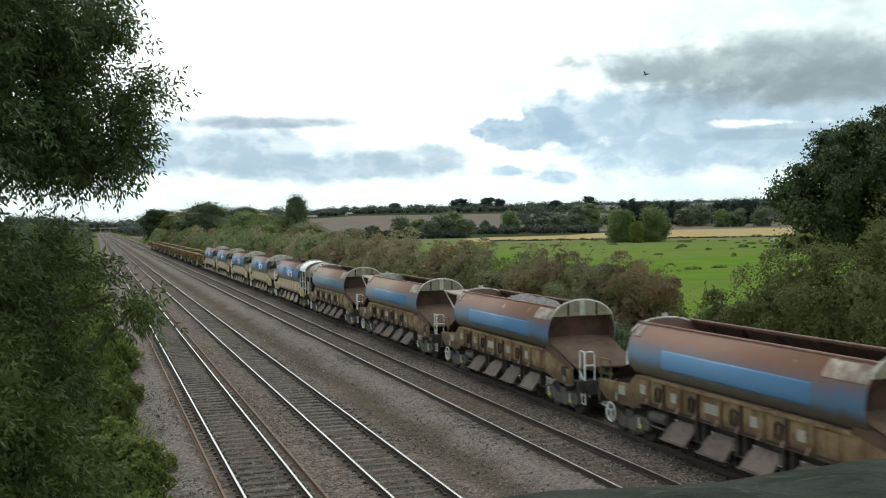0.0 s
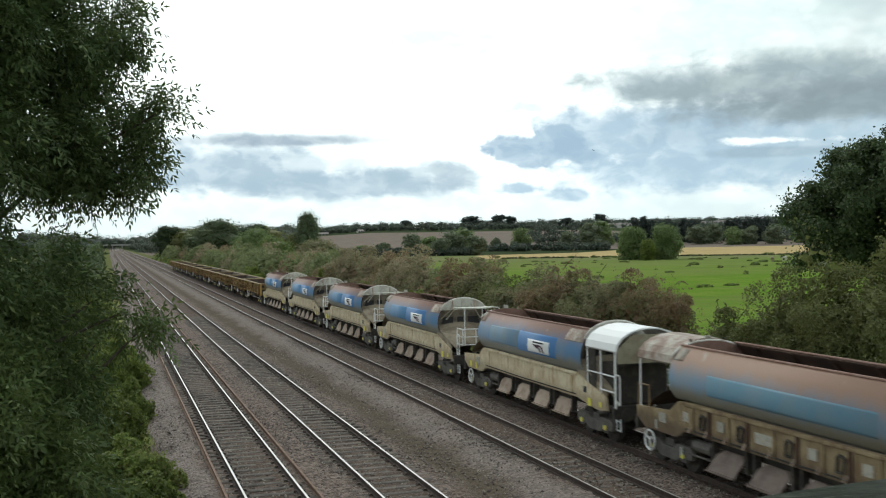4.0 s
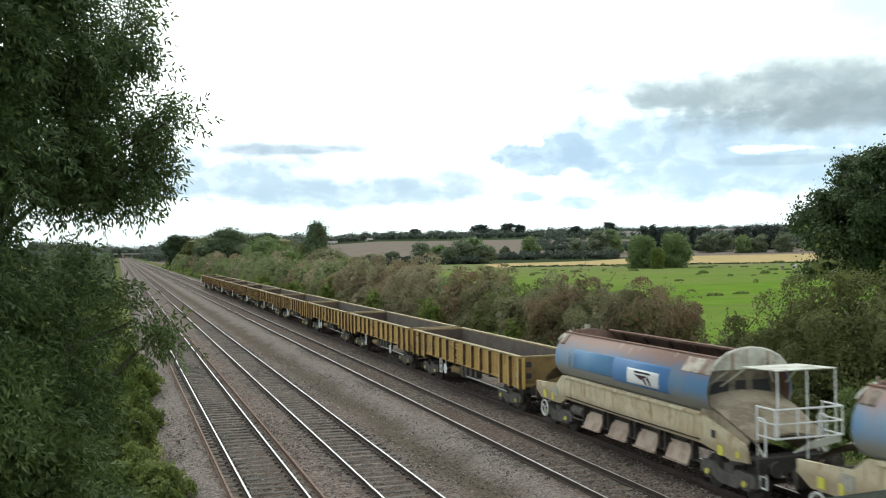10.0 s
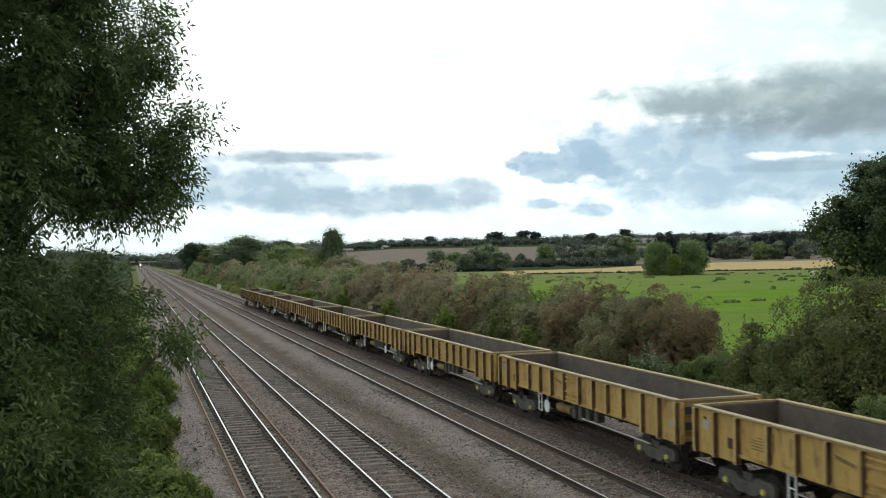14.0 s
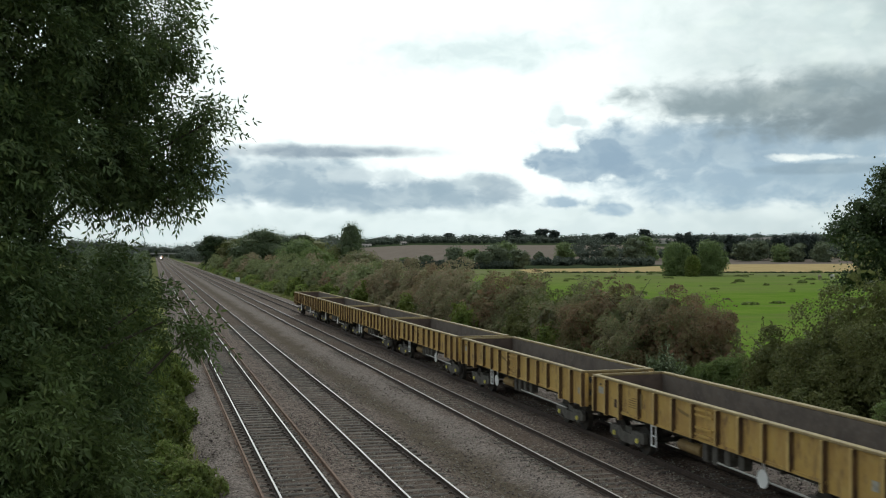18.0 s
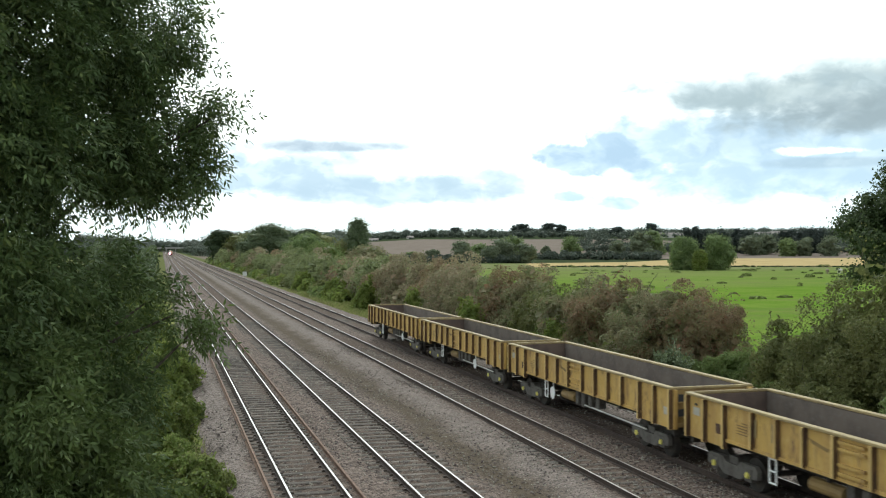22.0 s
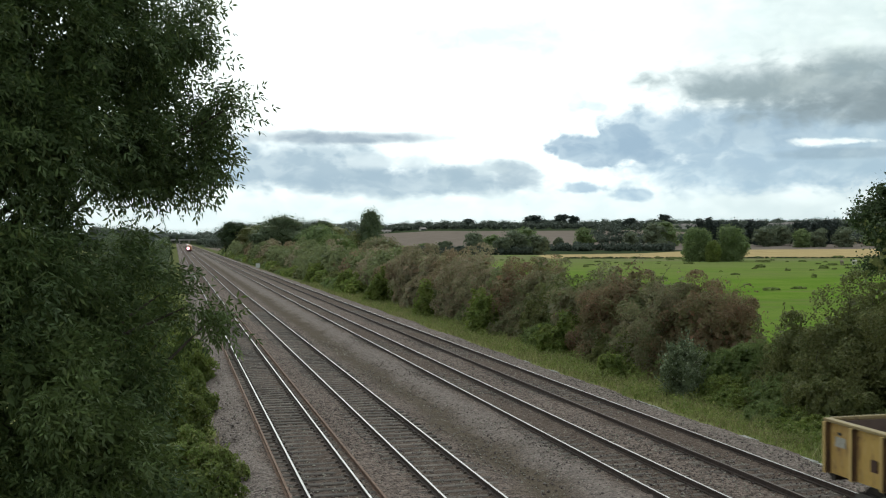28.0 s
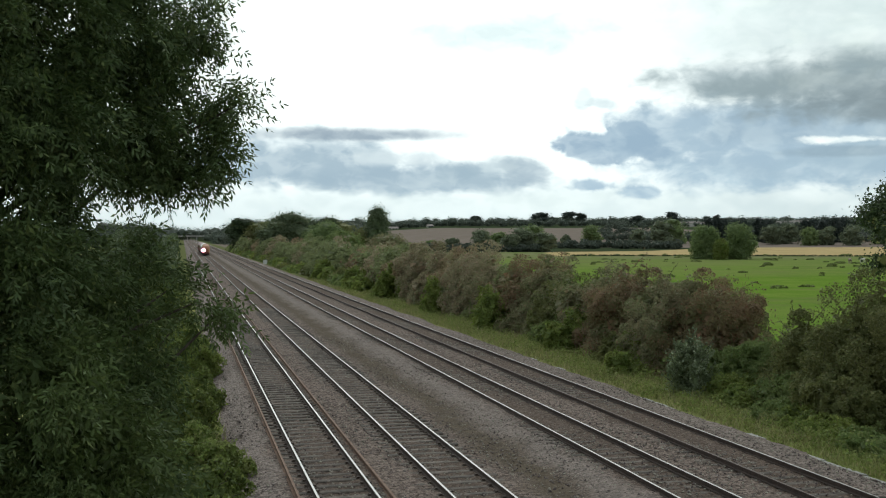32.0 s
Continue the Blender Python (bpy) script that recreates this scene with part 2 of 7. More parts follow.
M["rust_inside"] = surface("rust brown wagon steel", (0.10, 0.055, 0.038), 0.85, grain=[(1.5, (0.055, 0.034, 0.027), 0.4, 0.65, 0.9)], vary=0.3, bump=0.2)
M["end_inside"] = surface("dull brown wagon end steel", (0.125, 0.088, 0.070), 0.85, grain=[(1.5, (0.08, 0.058, 0.05), 0.4, 0.65, 0.9)], vary=0.4, bump=0.2)
M["frame"] = surface("grimy black underframe", (0.042, 0.037, 0.032), 0.85, grain=[(4, (0.085, 0.07, 0.055), 0.45, 0.7, 0.8)], bump=0.2)
M["bogie"] = surface("grey bogie steel with brake dust", (0.125, 0.115, 0.102), 0.8, grain=[(5, (0.07, 0.060, 0.052), 0.4, 0.65, 0.8)], spots=[(16, (0.13, 0.10, 0.07), 0.58, 0.7, 0.6)], bump=0.2)
# Ribs take a lighter yellow than the side sheets.
M["rib"] = surface("lighter yellow rib paint", (0.62, 0.44, 0.17), 0.55, grain=[(2, (0.47, 0.31, 0.115), 0.4, 0.66, 0.8)], spots=[(8, (0.20, 0.12, 0.06), 0.57, 0.7, 0.8)], vary=0.2, stretch=(1, 1, 0.4))
# Dark rib flank colour: the shade beside the ribs painted in, with grime.
M["rib_shade"] = surface("rib flank with painted shade, grime and rust", (0.17, 0.10, 0.045), 0.85, grain=[(6, (0.07, 0.042, 0.028), 0.4, 0.62, 0.9)], stretch=(1, 1, 0.3))
M["cap"] = surface("yellow axle cap", (0.70, 0.62, 0.14), 0.5)
M["white"] = surface("white painted steel", (0.74, 0.74, 0.72), 0.5, grain=[(6, (0.50, 0.48, 0.44), 0.5, 0.7, 0.6)])
M["pale"] = surface("pale fitting", (0.55, 0.54, 0.50), 0.6)
M["dark"] = surface("dark marking and recess shade", (0.035, 0.035, 0.04), 0.7)
M["red_mark"] = surface("dark red marking", (0.055, 0.014, 0.028), 0.6)
M["blue_panel"] = surface("fresh blue panel paint", (0.095, 0.225, 0.48), 0.45, grain=[(2, (0.10, 0.23, 0.48), 0.4, 0.65, 0.6)], vary=0.1)
M["blue_bright"] = surface("bright blue patch paint", (0.125, 0.28, 0.50), 0.45, grain=[(1.5, (0.14, 0.28, 0.48), 0.4, 0.65, 0.7)], vary=0.15)
M["rust_top"] = surface("rust-dusted tank shoulder", (0.26, 0.155, 0.12), 0.8, grain=[(0.8, (0.32, 0.22, 0.185), 0.44, 0.66, 0.7), (7, (0.18, 0.10, 0.075), 0.45, 0.68, 0.7)], spots=[(2.5, (0.42, 0.35, 0.29), 0.62, 0.74, 0.8)], vary=0.15, bump=0.08)
M["hood"] = surface("pale grey end plate", (0.60, 0.59, 0.52), 0.6, grain=[(2, (0.31, 0.27, 0.20), 0.42, 0.68, 0.8)], spots=[(5, (0.20, 0.14, 0.10), 0.58, 0.7, 0.7)], vary=0.15)
M["chute"] = surface("rust-dusted steel chute", (0.42, 0.33, 0.26), 0.8, grain=[(2.5, (0.27, 0.185, 0.135), 0.42, 0.66, 0.85), (12, (0.36, 0.30, 0.24), 0.5, 0.7, 0.5)], vary=0.3, bump=0.1)
M["chute_old"] = surface("brown steel chute dulled by brake dust", (0.20, 0.155, 0.13), 0.85, grain=[(2.5, (0.13, 0.095, 0.078), 0.42, 0.66, 0.85), (12, (0.25, 0.20, 0.17), 0.5, 0.7, 0.5)], vary=0.3, bump=0.1)
M["tag"] = surface("pale yellow tag plate", (0.72, 0.66, 0.12), 0.5)
M["paper"] = surface("pale grey data panel", (0.42, 0.40, 0.34), 0.6, spots=[(14, (0.22, 0.19, 0.15), 0.5, 0.62, 0.7)], vary=0.3)
M["stone"] = surface("lichen-covered grey coping stone", (0.050, 0.055, 0.043), 0.95, grain=[(7, (0.026, 0.030, 0.022), 0.4, 0.62, 0.9)], spots=[(18, (0.12, 0.13, 0.10), 0.56, 0.68, 0.7)], bump=0.9, bump_scale=24, spec=0.1)
M["brick"] = surface("dark weathered brick", (0.16, 0.085, 0.06), 0.9, grain=[(6, (0.10, 0.06, 0.045), 0.4, 0.65, 0.8)], bump=0.3)
M["tarmac"] = surface("worn tarmac", (0.05, 0.05, 0.05), 0.9, spots=[(60, (0.10, 0.10, 0.10), 0.55, 0.65, 0.7)], bump=0.3)
M["bark"] = surface("grey-brown bark", (0.085, 0.07, 0.052), 0.95, grain=[(9, (0.045, 0.037, 0.028), 0.4, 0.62, 0.9)], bump=0.5)
M["ash"] = leaf_surface("ash leaves", (0.101, 0.141, 0.042), (0.076, 0.113, 0.039), (0.141, 0.176, 0.058), 0.6, thin=0.27)
M["thorn"] = leaf_surface("hawthorn leaves turning brown", (0.249, 0.227, 0.131), (0.205, 0.227, 0.105), (0.290, 0.220, 0.134), 0.30, thin=0.5)
M["thorn_red"] = leaf_surface("hawthorn leaves turning russet", (0.262, 0.190, 0.114), (0.216, 0.211, 0.098), (0.300, 0.173, 0.108), 0.30, thin=0.5)
M["hedge"] = leaf_surface("green hedge leaves", (0.165, 0.222, 0.072), (0.19, 0.24, 0.082), (0.24, 0.27, 0.10), 0.30, thin=0.5)
M["lime"] = leaf_surface("yellow-green leaves", (0.205, 0.25, 0.060), (0.175, 0.23, 0.058), (0.26, 0.28, 0.085), 0.6, thin=0.5)
M["silver"] = leaf_surface("grey-green willow leaves", (0.185, 0.225, 0.125), (0.165, 0.205, 0.105), (0.33, 0.37, 0.25), 0.5, thin=0.5)
M["oak"] = leaf_surface("oak leaves", (0.044, 0.068, 0.025), (0.035, 0.055, 0.023), (0.072, 0.092, 0.033), 0.6)
M["oak_near"] = leaf_surface("oak leaves in the hedge", (0.078, 0.111, 0.045), (0.058, 0.085, 0.036), (0.121, 0.153, 0.062), 0.7)
# Distant foliage: the haze of the air is mixed into these leaf colours.
M["wood_far"] = leaf_surface("distant woodland leaves paled for haze", (0.173, 0.203, 0.119), (0.150, 0.179, 0.112), (0.204, 0.223, 0.128), 0.3)
M["ridge"] = leaf_surface("dark ridge woodland leaves greyed for haze", (0.092, 0.112, 0.084), (0.080, 0.100, 0.078), (0.115, 0.130, 0.092), 0.25)
M["pine_far"] = leaf_surface("distant conifer needles greyed for haze", (0.050, 0.066, 0.055), (0.044, 0.058, 0.052), (0.066, 0.080, 0.062), 0.4)
M["weed"] = leaf_surface("rank verge grass", (0.241, 0.265, 0.091), (0.289, 0.274, 0.126), (0.356, 0.318, 0.174), 0.6, thin=0.5)
# Far copies of the hedge leaf colours, lightened and dulled to paint haze.
M["thorn_far"] = leaf_surface("brown-green hedge leaves paled for haze", (0.331, 0.276, 0.180), (0.280, 0.276, 0.154), (0.367, 0.268, 0.180), 0.3, thin=0.5)
M["olive_far"] = leaf_surface("olive hedge leaves paled for haze", (0.233, 0.260, 0.121), (0.204, 0.239, 0.109), (0.270, 0.280, 0.128), 0.3, thin=0.5)
M["russet_far"] = leaf_surface("russet hedge leaves paled for haze", (0.307, 0.232, 0.145), (0.257, 0.240, 0.127), (0.339, 0.225, 0.145), 0.3, thin=0.5)
M["stones"] = surface("broken grey ballast stone", (0.220, 0.186, 0.164), 0.9, islands=1.2, coords="World", grain=[(3, (0.13, 0.11, 0.092), 0.4, 0.65, 0.6)])


def ground_material():
    """Meadow, stubble, ploughed land and verge by their plots, each with its own grain."""
    m = bpy.data.materials.new("farmland")
    m.use_nodes = True
    g = Tree(m.node_tree)
    pos = g.n("ShaderNodeNewGeometry").outputs["Position"]
    x, y, z = g.n("ShaderNodeSeparateXYZ", {0: pos}).outputs
    big, mid, fine = g.noise(pos, 0.012, 4.0), g.noise(pos, 0.11, 5.0, 0.65), g.noise(pos, 2.2, 6.0, 0.7)
    meadow = g.mix(g.smooth(mid, 0.35, 0.7), rgb(0.125, 0.215, 0.028), rgb(0.175, 0.245, 0.045))
    meadow = g.mix(g.math("MULTIPLY", g.smooth(big, 0.45, 0.62), 0.5), meadow, rgb(0.20, 0.225, 0.075))
    meadow = g.mix(g.math("MULTIPLY", g.smooth(fine, 0.45, 0.7), 0.4), meadow, rgb(0.07, 0.125, 0.024))
    rough = g.mix(g.smooth(mid, 0.35, 0.7), rgb(0.15, 0.17, 0.075), rgb(0.23, 0.22, 0.12))
    straw = g.mix(g.smooth(mid, 0.3, 0.7), rgb(0.42, 0.315, 0.155), rgb(0.50, 0.385, 0.20))
    # the far ploughland's brown is greyed to stand for haze
    plough = g.mix(g.smooth(mid, 0.3, 0.7), rgb(0.195, 0.160, 0.135), rgb(0.235, 0.195, 0.165))
    wood = g.mix(g.smooth(mid, 0.3, 0.7), rgb(0.045, 0.06, 0.032), rgb(0.065, 0.08, 0.042))
    verge = g.mix(g.smooth(mid, 0.3, 0.7), rgb(0.185, 0.215, 0.070), rgb(0.255, 0.24, 0.11))
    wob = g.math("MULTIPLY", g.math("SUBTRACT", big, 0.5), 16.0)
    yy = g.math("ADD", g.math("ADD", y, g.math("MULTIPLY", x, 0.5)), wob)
    # the meadow turns paler and yellower with distance
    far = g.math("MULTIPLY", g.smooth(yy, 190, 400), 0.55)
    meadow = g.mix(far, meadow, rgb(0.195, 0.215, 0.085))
    patch = g.smooth(g.noise(pos, 0.045, 5.0, 0.7), 0.50, 0.66)
    meadow = g.mix(g.math("MULTIPLY", patch, 0.55), meadow, rgb(0.165, 0.17, 0.07))
    # plots: meadow, its rough far edge, a wedge of stubble, hedge bottoms, ploughland on the hill
    col = g.mix(g.math("MULTIPLY", g.smooth(yy, 352, 420), g.smooth(mid, 0.36, 0.55)), meadow, rough)
    stub = g.math("MULTIPLY", g.smooth(yy, 432, 436), g.smooth(g.math("SUBTRACT", x, g.math("MULTIPLY", y, 0.36)), -2.0, 2.0))
    col = g.mix(stub, col, straw)
    col = g.mix(g.smooth(g.math("SUBTRACT", y, g.math("MULTIPLY", x, 0.44)), 382, 386), col, wood)
    hill = g.math("MULTIPLY", g.smooth(yy, 640, 646), g.smooth(x, 400.0, 390.0))
    col = g.mix(hill, col, plough)
    col = g.mix(g.smooth(yy, 1000, 1010), col, wood)
    col = g.mix(g.smooth(g.math("ADD", x, g.math("MULTIPLY", wob, 0.05)), 30.0, 26.0), col, g.mix(g.math("MULTIPLY", g.smooth(y, 90, 220), 0.8), verge, rgb(0.125, 0.135, 0.06)))
    b = g.n("ShaderNodeBsdfPrincipled", {"Base Color": col, "Roughness": 1.0, "Specular IOR Level": 0.0})
    bm_ = g.n("ShaderNodeBump", {"Height": fine, "Strength": 0.6, "Distance": 0.15})
    g.put(b.inputs["Normal"], bm_.outputs[0])
    g.n("ShaderNodeOutputMaterial", {"Surface": b.outputs[0]})
    return m


def ballast_material():
    """Grey limestone ballast, browner with dirt between the two pairs of tracks and along the running lines."""
    m = bpy.data.materials.new("ballast")
    m.use_nodes = True
    g = Tree(m.node_tree)
    pos = g.n("ShaderNodeNewGeometry").outputs["Position"]
    x, y, z = g.n("ShaderNodeSeparateXYZ", {0: pos}).outputs
    x = g.math("SUBTRACT", x, g.math("MULTIPLY", y, LEAN))
    cell = g.n("ShaderNodeTexVoronoi", {"Vector": pos, "Scale": 13.0}, feature="F1")
    big, mid = g.noise(pos, 0.35, 5.0, 0.65), g.noise(pos, 2.5, 5.0, 0.7)
    shade = g.n("ShaderNodeSeparateColor", {0: cell.outputs["Color"]}).outputs[0]
    col = g.mix(shade, rgb(0.050, 0.037, 0.031), rgb(0.246, 0.202, 0.176))
    wob = g.math("MULTIPLY", g.math("SUBTRACT", big, 0.5), 2.2)
    xx = g.math("ADD", x, wob)

    def strip(a, b, soft=0.5):
        return g.math("MULTIPLY", g.smooth(xx, a - soft, a + soft), g.smooth(xx, b + soft, b - soft))

    dirt = g.mix(g.smooth(mid, 0.35, 0.7), rgb(0.070, 0.056, 0.038), rgb(0.110, 0.090, 0.062))
    col = g.mix(g.math("MULTIPLY", strip(9.1, 10.5), 0.85), col, dirt)
    for a, b, k in ((3.2, 4.95, 0.75), (6.5, 8.4, 0.8), (12.0, 13.8, 0.75), (15.3, 17.2, 0.75)):
        col = g.mix(g.math("MULTIPLY", strip(a, b, 0.25), k), col, g.mix(shade, rgb(0.066, 0.049, 0.039), rgb(0.116, 0.089, 0.070)))
    col = g.mix(g.math("MULTIPLY", strip(10.6, 11.7), 0.35), col, rgb(0.27, 0.25, 0.235))
    for a, b, k in ((17.5, 20.0, 0.38), (0.6, 2.7, 0.5)):  # cleaner, paler shoulders
        col = g.mix(g.math("MULTIPLY", strip(a, b, 0.3), k), col, g.mix(shade, rgb(0.13, 0.115, 0.106), rgb(0.33, 0.30, 0.28)))
    col = g.mix(1.0, col, rgb(1.06, 1.0, 0.97), "MULTIPLY")  # iron-brown tinge of an old line
    b = g.n("ShaderNodeBsdfPrincipled", {"Base Color": col, "Roughness": 0.9, "Specular IOR Level": 0.12})
    bm_ = g.n("ShaderNodeBump", {"Height": cell.outputs["Distance"], "Strength": 0.9, "Distance": -0.05})
    g.put(b.inputs["Normal"], bm_.outputs[0])
    g.n("ShaderNodeOutputMaterial", {"Surface": b.outputs[0]})
    return m


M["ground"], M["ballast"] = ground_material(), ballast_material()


def glow(name, color, power):
    m = bpy.data.materials.new(name)
    m.use_nodes = True
    g = Tree(m.node_tree)
    e = g.n("ShaderNodeEmission", {"Color": rgb(*color), "Strength": power})
    g.n("ShaderNodeOutputMaterial", {"Surface": e.outputs[0]})
    return m


M["lamp"] = glow("lit headlamp glass", (1.0, 0.90, 0.90), 60.0)
# Red emission that imitates the colour fringe of the headlamp's glare.
M["fringe_glow"] = glow("red glow of the lamp fringe", (0.75, 0.10, 0.30), 1.3)


# ---- mesh helpers ----
def mesh_of(bm, name, material):
    me = bpy.data.meshes.new(name)
    bm.to_mesh(me)
    bm.free()
    for mt in material if isinstance(material, (list, tuple)) else (material,):
        me.materials.append(mt)
    return me


def part(name, bm, material, parent=None, label=""):
    ob = new(name, mesh_of(bm, name, material) if isinstance(bm, bmesh.types.BMesh) else bm)
    if parent:
        ob.parent = parent
    return tagged(ob, label)


def add_box(bm, x0, x1, y0, y1, z0, z1, bevel=0.0, mat=0):
    r = bmesh.ops.create_cube(bm, size=1.0, matrix=Matrix.LocRotScale(((x0 + x1) / 2, (y0 + y1) / 2, (z0 + z1) / 2), None, (x1 - x0, y1 - y0, z1 - z0)))
    if bevel:
        edges = list({e for v in r["verts"] for e in v.link_edges})
        bmesh.ops.bevel(bm, geom=edges, offset=bevel, segments=1, affect="EDGES")
    if mat:
        for f_ in {f for v in r["verts"] if v.is_valid for f in v.link_faces}:
            f_.material_index = mat
    return bm


def box(x0, x1, y0, y1, z0, z1, bevel=0.0):
    return add_box(bmesh.new(), x0, x1, y0, y1, z0, z1, bevel)


def add_tube(bm, a, b, r, sides=8, r2=None):
    a, b = Vector(a), Vector(b)
    d = b - a
    m = Matrix.Translation((a + b) / 2) @ d.to_track_quat("Z", "Y").to_matrix().to_4x4()
    bmesh.ops.create_cone(bm, cap_ends=True, segments=sides, radius1=r, radius2=r if r2 is None else r2, depth=d.length, matrix=m)
    return bm


def pipe(points, r, sides=8):
    bm = bmesh.new()
    for a, b in zip(points, points[1:]):
        add_tube(bm, a, b, r, sides)
    return bm


def add_prism(bm, outline, axis, lo, hi):
    """A solid with the given outline (pairs), drawn out along an axis from lo to hi."""
    def at(u, v, w):
        return {"x": (w, u, v), "y": (u, w, v), "z": (u, v, w)}[axis]
    a = [bm.verts.new(at(u, v, lo)) for u, v in outline]
    b = [bm.verts.new(at(u, v, hi)) for u, v in outline]
    n = len(outline)
    bm.faces.new(a), bm.faces.new(b[::-1])
    for i in range(n):
        bm.faces.new((a[i], b[i], b[(i + 1) % n], a[(i + 1) % n]))
    bmesh.ops.recalc_face_normals(bm, faces=bm.faces)
    return bm


def prism(outline, axis, lo, hi):
    return add_prism(bmesh.new(), outline, axis, lo, hi)


def mesh_arrays(name, verts, faces, material, smooth=False):
    """A mesh from numpy arrays of places and of equal-sided faces."""
    me = bpy.data.meshes.new(name)
    n, k = faces.shape
    me.vertices.add(len(verts))
    me.vertices.foreach_set("co", np.ascontiguousarray(verts, np.float32).ravel())
    me.loops.add(n * k)
    me.loops.foreach_set("vertex_index", np.ascontiguousarray(faces, np.int32).ravel())
    me.polygons.add(n)
    me.polygons.foreach_set("loop_start", np.arange(0, n * k, k, dtype=np.int32))
    me.polygons.foreach_set("loop_total", np.full(n, k, np.int32))
    me.polygons.foreach_set("use_smooth", np.full(n, smooth))
    me.update(calc_edges=True)
    me.materials.append(material)
    return me


def frames_of(ways, rng):
    """Right, ahead and up for many directions, with a random turn about each."""
    a = ways / (np.linalg.norm(ways, axis=1, keepdims=True) + 1e-9)
    ref = rng.normal(size=a.shape)
    r = np.cross(a, ref)
    r /= np.linalg.norm(r, axis=1, keepdims=True) + 1e-9
    return r, a, np.cross(r, a)


def leaf_mesh(name, places, out, size, material, rng, slim=0.45, spread=0.3, core=None, flat=0.75):
    """Many single leaves, each a folded blade of two triangles that lies roughly along the crown's skin."""
    n = len(places)
    u = out * flat + rng.normal(size=(n, 3)) * 0.45 + (0, 0, 0.25)
    u /= np.linalg.norm(u, axis=1, keepdims=True) + 1e-9
    a = np.cross(u, rng.normal(size=(n, 3)))
    a /= np.linalg.norm(a, axis=1, keepdims=True) + 1e-9
    r = np.cross(a, u)
    s = size * (1 + spread * rng.normal(size=n).clip(-1.5, 2))[:, None]
    base, tip = places - a * s * 0.5, places + a * s * 0.5
    left, right = places - r * s * slim + u * s * 0.14, places + r * s * slim + u * s * 0.14
    verts = np.stack([base, right, tip, left], 1).reshape(-1, 3)
    i = np.arange(n)[:, None] * 4
    faces = np.concatenate([i + [0, 1, 2], i + [0, 2, 3]], 1).reshape(-1, 3)
    if core is not None:
        faces = np.concatenate([faces, core[1] + len(verts)])
        verts = np.concatenate([verts, core[0]])
    return mesh_arrays(name, verts, faces, material)


def tank_material(name, blue, blue2, rust, dust, top, low):
    """Tank paint: blue, with rust wash running down from the rim and pale stone dust creeping up from below."""
    m = bpy.data.materials.new(name)
    m.use_nodes = True
    g = Tree(m.node_tree)
    pos = g.n("ShaderNodeTexCoord").outputs["Object"]
    rnd = g.n("ShaderNodeObjectInfo").outputs["Random"]
    x, y, z = g.n("ShaderNodeSeparateXYZ", {0: pos}).outputs
    vec = g.n("ShaderNodeCombineXYZ", {0: g.math("ADD", x, g.math("MULTIPLY", rnd, 31.0)), 1: y, 2: g.math("MULTIPLY", z, 0.25)}).outputs[0]
    streak, blot, grain = g.noise(vec, 2.3, 5.0, 0.65), g.noise(pos, 0.8, 4.0, 0.6), g.noise(pos, 11.0, 5.0, 0.7)
    col = g.mix(g.smooth(blot, 0.38, 0.64), rgb(*blue), rgb(*blue2))
    zz = g.math("ADD", z, g.math("ADD", g.math("MULTIPLY", g.math("SUBTRACT", streak, 0.5), 0.5), g.math("MULTIPLY", g.math("SUBTRACT", grain, 0.5), 0.12)))
    col = g.mix(g.smooth(zz, top - 0.30, top + 0.30), col, rgb(*rust))
    col = g.mix(g.math("MULTIPLY", g.smooth(zz, low + 0.20, low - 0.16), 0.9), col, rgb(*dust))
    col = g.mix(g.math("MULTIPLY", g.smooth(grain, 0.60, 0.72), 0.5), col, rgb(rust[0] * 0.7, rust[1] * 0.7, rust[2] * 0.7))
    col = g.mix(g.math("MULTIPLY", g.math("MULTIPLY", g.smooth(streak, 0.60, 0.70), g.smooth(z, 3.15, 3.25)), 0.8), col, rgb(0.46, 0.40, 0.34))
    b = g.n("ShaderNodeBsdfPrincipled", {"Base Color": col, "Roughness": 0.55, "Specular IOR Level": 0.4})
    bm_ = g.n("ShaderNodeBump", {"Height": blot, "Strength": 0.12, "Distance": 0.03})
    g.put(b.inputs["Normal"], bm_.outputs[0])
    g.n("ShaderNodeOutputMaterial", {"Surface": b.outputs[0]})
    return m


